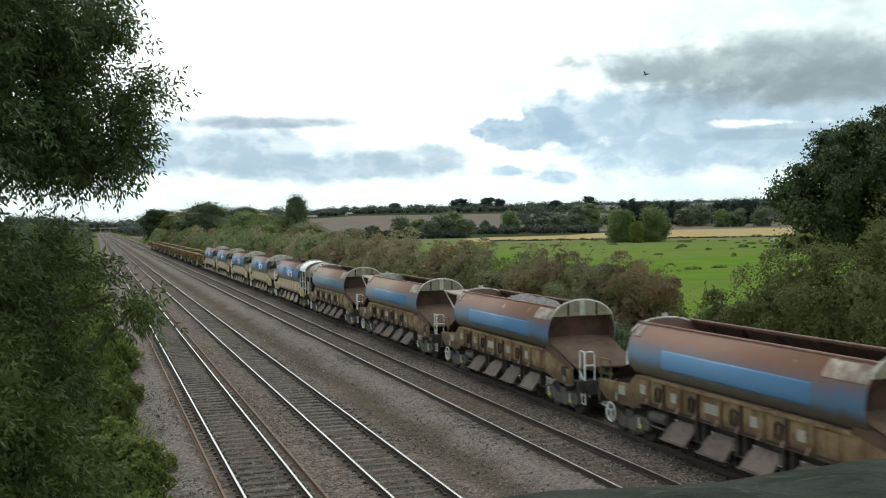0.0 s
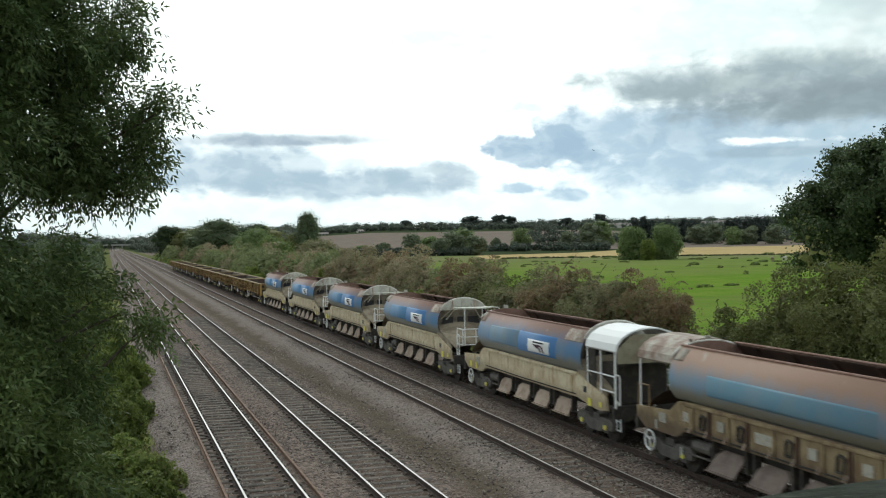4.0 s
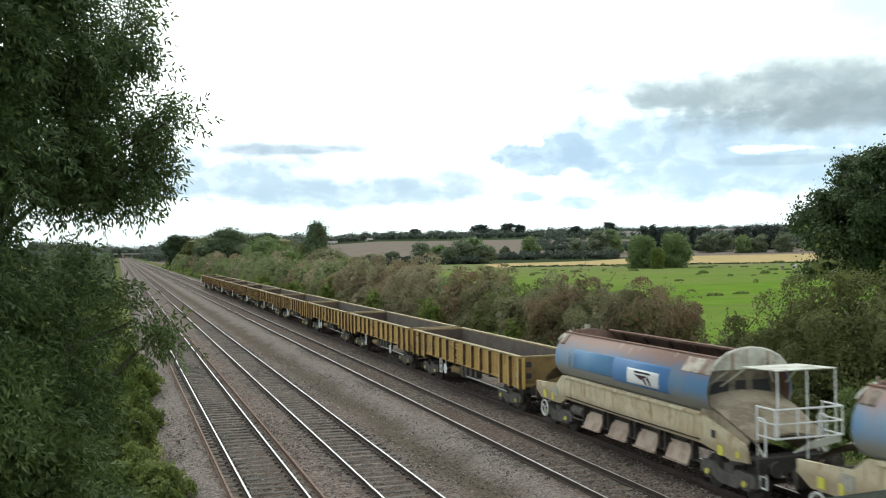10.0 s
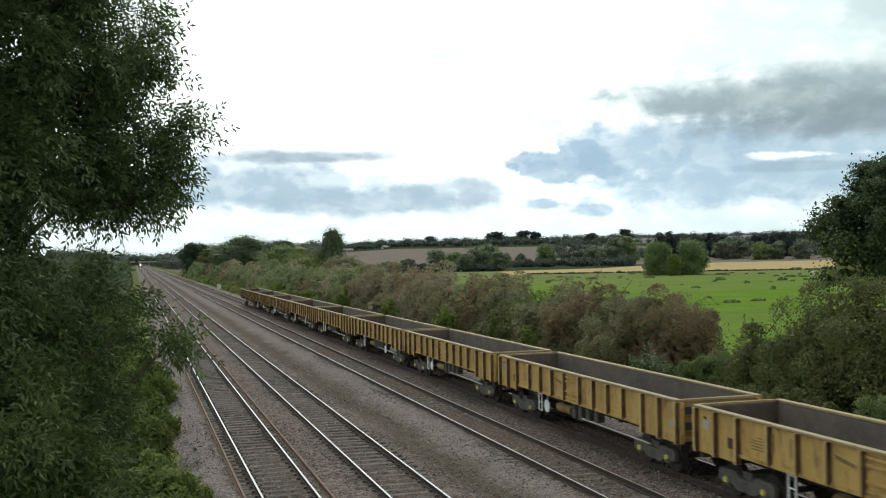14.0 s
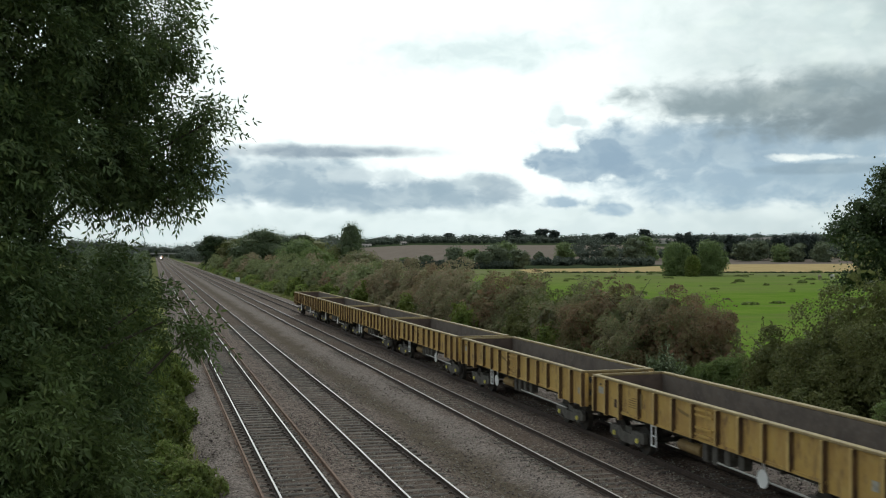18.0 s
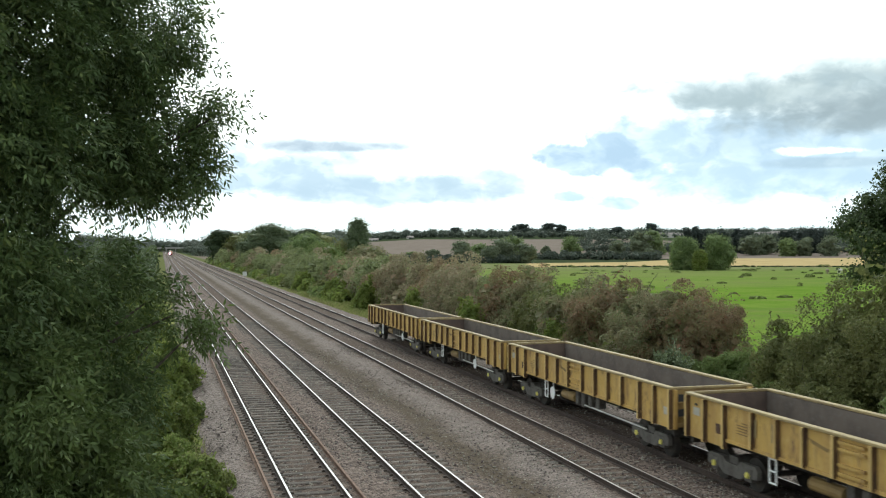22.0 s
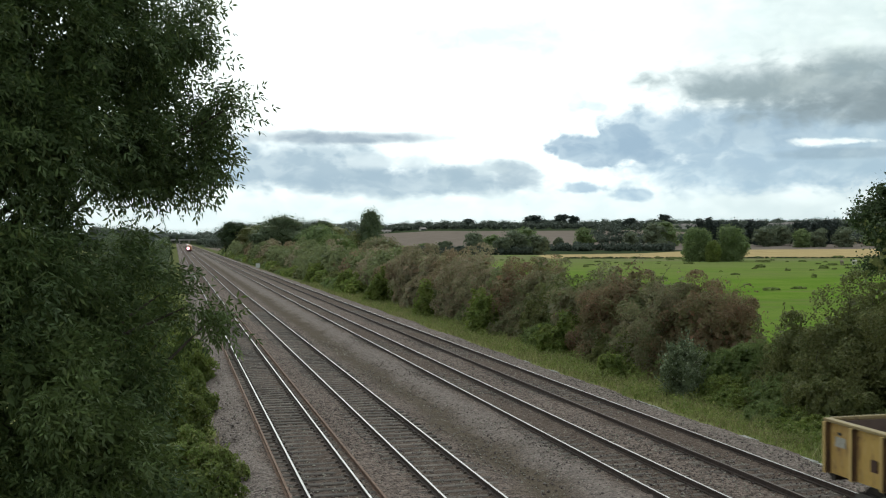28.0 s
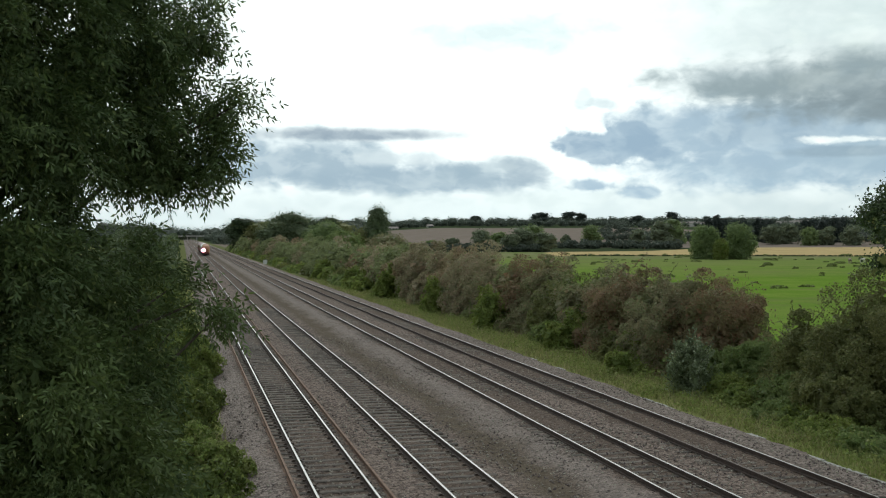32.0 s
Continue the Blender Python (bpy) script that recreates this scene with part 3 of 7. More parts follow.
def beam_material(name, paint, worn, rust, grime):
    """Frame beam paint with rust runs, grime along the lower edge and chipped patches."""
    m = bpy.data.materials.new(name)
    m.use_nodes = True
    g = Tree(m.node_tree)
    pos = g.n("ShaderNodeTexCoord").outputs["Object"]
    rnd = g.math("MULTIPLY", g.n("ShaderNodeObjectInfo").outputs["Random"], 31.0)
    x, y, z = g.n("ShaderNodeSeparateXYZ", {0: pos}).outputs
    run = g.noise(g.n("ShaderNodeCombineXYZ", {0: g.math("ADD", x, rnd), 1: g.math("MULTIPLY", y, 2.2), 2: g.math("MULTIPLY", z, 0.35)}).outputs[0], 2.4, 6.0, 0.65)
    moved = g.n("ShaderNodeCombineXYZ", {0: g.math("ADD", x, rnd), 1: y, 2: z}).outputs[0]
    blot, chip = g.noise(moved, 1.3, 5.0, 0.62), g.noise(moved, 7.0, 7.0, 0.7)
    col = g.mix(g.smooth(blot, 0.38, 0.62), rgb(*paint), rgb(*worn))
    col = g.mix(g.math("MULTIPLY", g.smooth(run, 0.50, 0.66), 0.8), col, rgb(*rust))
    edge = g.math("ADD", z, g.math("MULTIPLY", g.math("SUBTRACT", run, 0.5), 0.9))
    col = g.mix(g.math("MULTIPLY", g.smooth(edge, 1.52, 1.22), 0.75), col, rgb(*grime))
    col = g.mix(g.math("MULTIPLY", g.smooth(chip, 0.58, 0.68), 0.7), col, rgb(rust[0] * 0.5, rust[1] * 0.45, rust[2] * 0.45))
    b = g.n("ShaderNodeBsdfPrincipled", {"Base Color": col, "Roughness": 0.7, "Specular IOR Level": 0.3})
    bm_ = g.n("ShaderNodeBump", {"Height": chip, "Strength": 0.2, "Distance": 0.02})
    g.put(b.inputs["Normal"], bm_.outputs[0])
    g.n("ShaderNodeOutputMaterial", {"Surface": b.outputs[0]})
    return m


M["beam"] = beam_material("stained cream beam paint", (0.68, 0.60, 0.43), (0.56, 0.46, 0.30), (0.36, 0.225, 0.115), (0.34, 0.265, 0.17))
M["beam_old"] = beam_material("rusty ochre beam paint", (0.32, 0.225, 0.12), (0.19, 0.12, 0.066), (0.115, 0.06, 0.034), (0.07, 0.045, 0.029))
M["tank_clean"] = tank_material("faded blue tank with rust wash", (0.14, 0.265, 0.45), (0.20, 0.28, 0.39), (0.33, 0.205, 0.165), (0.30, 0.285, 0.235), 3.10, 2.42)
M["tank_old"] = tank_material("soiled blue tank with heavy rust wash", (0.12, 0.22, 0.36), (0.15, 0.225, 0.32), (0.27, 0.135, 0.09), (0.14, 0.115, 0.07), 2.90, 2.38)
M["tank_pale"] = tank_material("sun-faded blue tank with pale rust wash", (0.17, 0.265, 0.38), (0.20, 0.26, 0.33), (0.36, 0.225, 0.165), (0.25, 0.225, 0.165), 2.92, 2.38)
M["beam_pale"] = beam_material("faded ochre beam paint", (0.34, 0.265, 0.155), (0.23, 0.165, 0.095), (0.14, 0.08, 0.045), (0.10, 0.068, 0.045))
M["blue_teal"] = surface("faded teal patch paint", (0.135, 0.265, 0.365), 0.5, grain=[(1.2, (0.18, 0.27, 0.33), 0.4, 0.64, 0.8)], spots=[(4, (0.24, 0.20, 0.17), 0.58, 0.72, 0.6)])

# ---- the land ----
TRACKS = {"A": 4.039, "B": 7.376, "C": 12.842, "D": 16.221}  # at y = 0
GAUGE = 1.505  # between the centres of the rail heads


def land_height(x, y):
    """Flat meadow, a hill beyond it, and level railway land."""
    d = np.hypot(x, y)
    az = np.degrees(np.arctan2(x, y))
    field = -0.9 + 0.25 * np.sin(x * 0.021) * np.sin(y * 0.017)
    side = np.clip((x - 20.0) / 6.0, 0, 1)
    flat = -0.62 + (field + 0.62) * side * side * (3 - 2 * side)
    rise = np.interp(d, [0, 540, 700, 900, 1300, 1700, 4200], [0, 0, 5.0, 14.0, 22.0, 24.5, 26.0])
    hill = rise * np.interp(az, [-180, -90, 0, 6, 14, 90, 180], [0.2, 0.2, 0.3, 0.5, 1.0, 1.0, 0.2])
    level = np.clip((np.abs(x - 10.0) - 26.0) / 60.0, 0, 1)
    return flat + hill * level * level * (3 - 2 * level)


def make_ground():
    rings = np.concatenate([np.linspace(0.5, 60, 60), np.geomspace(61, 4200, 110)])
    turns = np.radians(np.concatenate([np.linspace(-180, -12, 40, endpoint=False), np.linspace(-12, 50, 160, endpoint=False), np.linspace(50, 180, 40, endpoint=False)]))
    rr, tt = np.meshgrid(rings, turns, indexing="ij")
    x, y = rr * np.sin(tt), rr * np.cos(tt)
    z = land_height(x, y)
    verts = np.stack([x, y, z], -1).reshape(-1, 3)
    nr, nt = rr.shape
    i, j = np.meshgrid(np.arange(nr - 1), np.arange(nt), indexing="ij")
    a, b = i * nt + j, i * nt + (j + 1) % nt
    faces = np.stack([a, a + nt, b + nt, b], -1).reshape(-1, 4)
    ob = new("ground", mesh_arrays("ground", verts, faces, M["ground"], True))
    tagged(ob, "flat green farmland with stubble and ploughed fields rising to hills", "ground", kind="structure")
    core = new("ground_under_bridge", mesh_of(box(-1, 1, -1, 1, -1.2, -0.65), "core", M["ground"]))
    tagged(core, "bare earth under the bridge", "ground", kind="structure")


def make_ballast():
    prof = [(1.0, -0.75), (1.6, -0.42), (2.3, -0.20), (5.9, -0.17), (9.0, -0.20), (9.7, -0.33), (10.4, -0.36), (11.0, -0.22), (11.5, -0.17),
            (18.0, -0.17), (18.7, -0.25), (19.4, -0.50), (20.0, -0.75)]
    ys = np.concatenate([np.linspace(-60, 3.5, 40), np.linspace(4, 90, 430), np.geomspace(90.4, 2400, 180)])
    px = np.array([p[0] for p in prof])
    pz = np.array([p[1] for p in prof])
    xs = np.linspace(1.0, 20.0, 120)
    zs = np.interp(xs, px, pz)
    X, Y = np.meshgrid(xs, ys)
    rng = np.random.default_rng(3)
    Z = zs[None, :] + rng.normal(size=X.shape) * 0.012 + 0.03 * np.sin(Y * 0.35 + X * 1.3) * np.sin(X * 0.9)
    X = X + rng.normal(size=X.shape) * 0.03
    edge = 0.16 * np.sin(Y * 0.45) + 0.1 * np.sin(Y * 1.7)
    X += np.where(xs[None, :] > 18.8, edge, 0) + np.where(xs[None, :] < 1.8, -edge, 0)
    X += LEAN * Y
    n, k = X.shape
    i, j = np.meshgrid(np.arange(n - 1), np.arange(k - 1), indexing="ij")
    a = i * k + j
    faces = np.stack([a, a + 1, a + k + 1, a + k], -1).reshape(-1, 4)
    ob = new("ballast", mesh_arrays("ballast", np.stack([X, Y, Z], -1).reshape(-1, 3), faces, M["ballast"], True))
    tagged(ob, "bed of broken grey ballast stone under four railway tracks", "ballast", kind="structure")


def make_stones():
    rng = np.random.default_rng(11)
    n = 24000
    y = 18 + 52 * rng.random(n) ** 1.7
    x = 1.4 + 18.0 * rng.random(n)
    for tx in TRACKS.values():
        near = np.abs(np.abs(x - tx) - GAUGE / 2) < 0.09
        x[near] += 0.22
    px = [1.0, 1.6, 2.3, 5.9, 9.0, 9.7, 10.4, 11.0, 11.5, 18.0, 18.7, 19.4, 20.0]
    pz = [-0.75, -0.42, -0.20, -0.17, -0.20, -0.33, -0.36, -0.22, -0.17, -0.17, -0.25, -0.50, -0.75]
    z = np.interp(x, px, pz) + 0.012
    s = 0.022 + 0.028 * rng.random(n)
    octa = np.array([(1, 0, 0), (-1, 0, 0), (0, 1, 0), (0, -1, 0), (0, 0, 1), (0, 0, -1)], float)
    tri = np.array([(0, 2, 4), (2, 1, 4), (1, 3, 4), (3, 0, 4), (2, 0, 5), (1, 2, 5), (3, 1, 5), (0, 3, 5)])
    v = octa[None] * (0.6 + 0.7 * rng.random((n, 6, 1))) * s[:, None, None] * (1, 1, 0.75)
    a = rng.random(n) * 6.283
    c, sn = np.cos(a)[:, None], np.sin(a)[:, None]
    v = np.stack([v[..., 0] * c - v[..., 1] * sn, v[..., 0] * sn + v[..., 1] * c, v[..., 2]], -1) + np.stack([x + LEAN * y, y, z], -1)[:, None]
    faces = (np.arange(n)[:, None, None] * 6 + tri[None]).reshape(-1, 3)
    ob = new("ballast_stones", mesh_arrays("ballast_stones", v.reshape(-1, 3), faces, M["stones"]))
    tagged(ob, "loose broken grey ballast stones lying between the rails", "ballast", kind="stuff")


RAIL = [(-0.030, 0.0), (0.030, 0.0), (0.036, -0.012), (0.036, -0.035), (0.010, -0.05), (0.010, -0.128), (0.07, -0.145), (0.07, -0.157), (-0.07, -0.157), (-0.07, -0.145), (-0.010, -0.128), (-0.010, -0.05), (-0.036, -0.035), (-0.036, -0.012)]


def rail_mesh(worn=True, far=2300.0):
    """A flat-bottomed rail; its running surface is polished."""
    bm = prism([(u, v) for u, v in RAIL], "y", -60.0, far)
    if worn:
        for f_ in bm.faces:
            f_.material_index = 1 if f_.normal.z > 0.9 and f_.calc_center_median().z > -0.01 else 0
        return mesh_of(bm, "rail", (M["rail_side"], M["rail_head"]))
    return mesh_of(bm, "rail", M["rail_old"])


def make_tracks():
    rail, dull = rail_mesh(), rail_mesh()
    dull.materials[1] = M["rail_dull"]
    sl = mesh_of(prism([(-0.14, -0.30), (0.14, -0.30), (0.14, -0.175), (0.10, -0.150), (-0.10, -0.150), (-0.14, -0.175)], "x", -1.25, 1.25), "sleeper", M["sleeper"])
    cb = bmesh.new()
    add_box(cb, -0.17, 0.17, -0.07, 0.07, -0.156, -0.128)
    add_box(cb, -0.15, -0.07, -0.05, 0.05, -0.13, -0.10)
    add_box(cb, 0.07, 0.15, -0.05, 0.05, -0.13, -0.10)
    clips = mesh_of(cb, "rail_clip", M["clip"])
    rnd = random.Random(5)
    for key, tx in TRACKS.items():
        track = tagged(new("railway_track"), {"A": "railway track with bright rails and worn sleepers, beside spare rails", "B": "railway track with bright rails and grimy sleepers",
                                              "C": "railway track with polished rails half sunk in brown ballast", "D": "outer railway track with dull brown inner rail beside the verge"}[key], "railway track", "tracks")
        track.location, track.rotation_euler = (tx, 0, 0), (0, 0, -LEAN)
        part("rail", dull if key == "D" else rail, None, track).location = (-GAUGE / 2, 0, 0)
        part("rail", rail, None, track).location = (GAUGE / 2, 0, 0)
        off = rnd.random() * 0.6
        deep = {"A": 0.0, "B": 0.006, "C": 0.022, "D": 0.02}[key]
        for i in range(160):
            s = part("sleeper", sl, None, track)
            s.location = (rnd.uniform(-0.03, 0.03), -5.5 + off + i * 0.65, -deep - rnd.random() * 0.01)
            s.rotation_euler = (0, 0, rnd.uniform(-0.008, 0.008))
            if key in "AB" and 28 < i < 110:
                for o in (-GAUGE / 2, GAUGE / 2):
                    part("rail_clip", clips, None, s).location = (o, 0, 0)
    for x in (2.835, 5.179):
        ob = new("spare_rail", rail_mesh(False, 96.0))
        ob.location, ob.rotation_euler = (x, 0, -0.02), (0, 0, -LEAN)
        tagged(ob, "long rusty spare rail lying on the ballast beside the track", "rail", "spare rails")


M["rail_dull"] = surface("dull brown rail head", (0.105, 0.078, 0.063), 0.6, 0.2)
make_ground()
make_ballast()
make_stones()
make_tracks()


def make_bridge():
    deck = new("road", mesh_of(box(-14, 34, -7.0, 0.72, 4.35, 5.0), "road", M["tarmac"]))
    tagged(deck, "tarmac road over the railway bridge", "road", kind="structure")
    wall = new("bridge_parapet", mesh_of(box(-14, 34, 0.72, 1.02, 4.2, 6.14), "bridge_parapet", M["brick"]))
    tagged(wall, "dark weathered brick parapet of the road bridge", "parapet", kind="structure")
    rnd = random.Random(8)
    arc = [(0.66, 6.13), (0.66, 6.22), (0.70, 6.275), (0.80, 6.305), (0.92, 6.305), (1.02, 6.288), (1.075, 6.25), (1.08, 6.13)]
    for i in range(77):
        x0 = -13.9 + i * 0.62
        bm = prism(arc, "x", x0 + 0.006, x0 + 0.614)
        bmesh.ops.subdivide_edges(bm, edges=[e for e in bm.edges if abs(e.verts[0].co.x - e.verts[1].co.x) > 0.3], cuts=5)
        for v in bm.verts:
            p = v.co * 5.0
            v.co += 0.011 * noise.noise_vector(p) + 0.006 * noise.noise_vector(p * 3.1)
        part("coping_stone", bm, M["stone"], wall, "rounded coping stone covered in grey-green lichen")
    for x0, x1 in ((-14, -4.5), (27, 34)):
        ab = new("bridge_abutment", mesh_of(box(x0, x1, -7.0, 0.7, -1.4, 4.34), "bridge_abutment", M["brick"]))
        tagged(ab, "dark brick abutment of the road bridge", "abutment", kind="structure")



def make_far_bridge():
    """A second road bridge far down the line."""
    pale = surface("pale weathered concrete", (0.36, 0.35, 0.33), 0.9, grain=[(0.4, (0.25, 0.24, 0.22), 0.4, 0.65, 0.8)])
    bank = surface("grassy embankment", (0.10, 0.12, 0.06), 1.0, grain=[(0.3, (0.07, 0.085, 0.045), 0.4, 0.65, 0.8)])
    ob = tagged(new("far_road_bridge"), "distant pale road bridge across the railway", "bridge")
    ob.location = (10, 1520, 0)
    part("deck", box(-42, 42, -4, 4, 4.9, 5.7), pale, ob)
    for y in (-4.1, 4.1):
        part("parapet", box(-42, 42, y - 0.15, y + 0.15, 5.7, 6.9), pale, ob)
    for x in (-12.5, 0.0, 12.5):
        part("pier", box(x - 0.7, x + 0.7, -3.5, 3.5, -0.6, 4.9), pale, ob)
    for s in (-1, 1):
        part("abutment", prism([(s * 15, -0.8), (s * 15, 4.9), (s * 42, 4.9), (s * 70, -0.8)], "y", -4, 4), bank, ob)


make_bridge()
make_far_bridge()

# ---- rolling stock ----
def bogie_for(wagon, y, cap=True, dim=False):
    """A two-axle bogie, its wheels and axle caps."""
    fr = bmesh.new()
    for s in (-1, 1):
        x0, x1 = (s * 1.0 - 0.07, s * 1.0 + 0.07)
        add_prism(fr, [(-1.30, 0.62), (-1.18, 0.74), (-0.45, 0.74), (-0.3, 0.60), (0.3, 0.60), (0.45, 0.74), (1.18, 0.74), (1.30, 0.62), (1.28, 0.40), (0.62, 0.36), (0.42, 0.26), (-0.42, 0.26), (-0.62, 0.36), (-1.28, 0.40)], "x", x0, x1)
        for a in (-0.87, 0.87):
            add_box(fr, x0 - 0.035, x1 + 0.035, a - 0.17, a + 0.17, 0.28, 0.66, 0.03)
        for a in (-0.35, 0.35):
            add_tube(fr, (s * 1.0, a, 0.30), (s * 1.0, a, 0.60), 0.07, 8)
    add_box(fr, -1.0, 1.0, -0.22, 0.22, 0.5, 0.8)
    bog = part("bogie", fr, M["bogie"], wagon)
    bog.location = (0, y, 0)
    for a in (-0.87, 0.87):
        w = bmesh.new()
        for s in (-1, 1):
            add_tube(w, (s * 0.70, a, 0.46), (s * 0.83, a, 0.46), 0.46, 20)
            add_tube(w, (s * 0.66, a, 0.46), (s * 0.70, a, 0.46), 0.485, 20)
        add_tube(w, (-0.7, a, 0.46), (0.7, a, 0.46), 0.08, 8)
        part("wheelset", w, M["frame"], bog)
        for s in (-1, 1):
            if dim:
                part("damper", add_tube(bmesh.new(), (s * 1.15, a, 0.50), (s * 1.15, a, 0.72), 0.035, 8), M["pale"], bog, "pale damper rod")
            c = bmesh.new()
            add_tube(c, (s * 1.10, a, 0.46), (s * 1.155, a, 0.46), 0.09 if not dim else 0.075, 12, 0.075 if not dim else 0.06)
            part("axle_cap", c, M["tag"] if dim else M["cap"], bog, "dusty yellow axle cap" if dim else "bright yellow axle cap")


def buffers_for(wagon, end):
    for e in (-1, 1):
        for s in (-0.87, 0.87):
            b = bmesh.new()
            add_tube(b, (s, e * (end - 0.05), 1.02), (s, e * (end + 0.28), 1.02), 0.09, 10)
            add_tube(b, (s, e * (end + 0.28), 1.02), (s, e * (end + 0.33), 1.02), 0.20, 14)
            part("buffer", b, M["frame"], wagon)
    c = bmesh.new()
    for e in (-1, 1):
        add_tube(c, (0, e * (end - 0.1), 0.95), (0, e * (end + 0.42), 0.95), 0.06, 8)
        add_tube(c, (0.25, e * end, 0.95), (0.22, e * (end + 0.3), 0.55), 0.025, 6)
        add_tube(c, (0.22, e * (end + 0.3), 0.55), (0.2, e * (end + 0.44), 0.6), 0.025, 6)
    part("coupling", c, M["frame"], wagon)


def ladder_for(wagon, x, y, z0, z1, wide=0.32):
    b = bmesh.new()
    for o in (-wide / 2, wide / 2):
        add_tube(b, (x, y + o, z0), (x, y + o, z1), 0.028, 6)
    for i in range(3):
        z = z0 + (z1 - z0) * (0.03 + 0.42 * i)
        add_tube(b, (x, y - wide / 2, z), (x, y + wide / 2, z), 0.026, 6)
    part("step_ladder", b, M["gloss"], wagon, "white tubular step ladder")


HALF = 7.62  # half the box length of the open wagons
RIBS = [0.06, 1.05, 2.12, 3.52, 4.66, 5.80, 6.98, 8.32, 9.48, 10.60, 11.74, 13.06, 14.12, 15.18]


def open_wagon(disc_at, label):
    """A yellow bogie box wagon with ribbed sides, its rear towards +y."""
    w = tagged(new("open_wagon"), label, "railway wagon", "yellow box wagons")
    wide = 1.30
    for s in (-1, 1):
        # side sheet, deeper over the bogies
        a, b = HALF - 2.12, HALF - 0.02
        sheet = [(-b, 1.06), (-a, 1.06), (-a, 1.30), (a, 1.30), (a, 1.06), (b, 1.06), (b, 2.26), (-b, 2.26)]
        part("side_panel", prism(sheet, "x", s * wide - 0.02, s * wide + 0.02), M["yellow"], w)
        liner = prism([(-b + 0.05, 1.32), (b - 0.05, 1.32), (b - 0.05, 2.25), (-b + 0.05, 2.25)], "x", s * (wide - 0.05) - 0.02, s * (wide - 0.05) + 0.02)
        part("inner_lining", liner, M["inside"], w, "scoured grey-brown steel lining")
        part("top_rim", box(s * wide - 0.075 - (0.045 if s < 0 else 0), s * wide + 0.075 + (0.045 if s > 0 else 0), -HALF, HALF, 2.262, 2.335, 0.012), M["yellow_rim"], w)
        part("bottom_rail", box(s * wide - 0.05, s * wide + 0.05, -a, a, 1.24, 1.325), M["yellow"], w)
        for r in RIBS:
            y = HALF - r
            deep = r < 2.3 or r > 13.0
            z0 = 1.05 if deep else 1.27
            rb = box(s * (wide + 0.085) - 0.068, s * (wide + 0.085) + 0.068, y - 0.05, y + 0.05, z0, 2.258, 0.01)
            # flanks and a strip beside them are painted dark for the rib's shade
            for fc in rb.faces:
                fc.material_index = 1 if abs(fc.normal.y) > 0.9 else 0
            shade_strip = bmesh.ops.create_cube(rb, size=1.0, matrix=Matrix.LocRotScale((s * (wide + 0.024), y - 0.07, (z0 + 2.25) / 2), None, (0.016, 0.04, 2.25 - z0)))
            for fc in {fc for v in shade_strip["verts"] for fc in v.link_faces}:
                fc.material_index = 1
            part("rib", rb, (M["rib"], M["rib_shade"]), w)
    for e in (-1, 1):
        y = e * (HALF - 0.02)
        part("end_panel", box(-wide + 0.02, wide - 0.02, y - 0.03, y + 0.03, 1.10, 2.26), M["yellow_end"], w)
        part("end_lining", box(-wide + 0.08, wide - 0.08, y - e * 0.08 - 0.02, y - e * 0.08 + 0.02, 1.33, 2.25), M["end_inside"], w, "dull brown inner end wall")
        part("end_rim", box(-wide + 0.076, wide - 0.076, y - 0.05, y + 0.05, 2.262, 2.34, 0.012), M["yellow_rim"], w)
        for s in (-1, 1):
            # flat dark plates paint the shade inside the step pockets
            for z in (1.55, 2.0):
                part("end_pocket", box(s * 1.02 - 0.12, s * 1.02 + 0.12, min(y + e * 0.025, y + e * 0.036), max(y + e * 0.025, y + e * 0.036), z - 0.11, z + 0.11), M["dark"], w, "dark step pocket in the end wall")
                part("step", box(s * 1.02 - 0.14, s * 1.02 + 0.14, min(y + e * 0.03, y + e * 0.09), max(y + e * 0.03, y + e * 0.09), z - 0.15, z - 0.12), M["yellow_end"], w)
        part("end_sill", box(-wide + 0.12, wide - 0.12, min(y + e * 0.03, y + e * 0.09), max(y + e * 0.03, y + e * 0.09), 1.12, 1.24, 0.01), M["yellow_end"], w)
        for s in (-1, 1):
            part("corner_post", box(s * 1.26 - 0.06, s * 1.26 + 0.06, min(y + e * 0.03, y + e * 0.12), max(y + e * 0.03, y + e * 0.12), 1.06, 2.258, 0.01), M["yellow"], w)
    part("floor", box(-wide + 0.07, wide - 0.07, -HALF + 0.12, HALF - 0.12, 1.26, 1.32), M["inside"], w)
    under = bmesh.new()
    for s in (-0.55, 0.55):
        add_box(under, s - 0.08, s + 0.08, -HALF + 0.1, HALF - 0.1, 0.92, 1.26)
    for y in (-5.6, -3.4, -1.2, 1.2, 3.4, 5.6):
        add_box(under, -1.15, 1.15, y - 0.07, y + 0.07, 1.05, 1.26)
    for e in (-1, 1):
        add_box(under, -1.25, 1.25, e * (HALF - 0.12) - 0.08, e * (HALF - 0.12) + 0.08, 0.88, 1.12)
    part("underframe", under, M["frame"], w)
    # folding side door, hatch and framed plates
    for s in (-1, 1):
        x = s * (wide + 0.03)
        y0 = HALF - 8.2
        fr = bmesh.new()
        for z in (1.42, 1.62, 1.98, 2.14):
            add_box(fr, min(x, x + s * 0.06), max(x, x + s * 0.06), y0 + 0.12, y0 + 1.08, z - 0.035, z + 0.035)
        part("side_door", fr, M["yellow"], w, "ribbed yellow access door")
        pl = bmesh.new()
        y1 = HALF - 1.75
        add_box(pl, min(x - 0.005 * s, x + s * 0.02), max(x - 0.005 * s, x + s * 0.02), y1 - 0.11, y1 + 0.11, 1.40, 1.67)
        part("hatch_plate", pl, M["rust_inside"], w, "small rusty hatch plate")
        pb = bmesh.new()
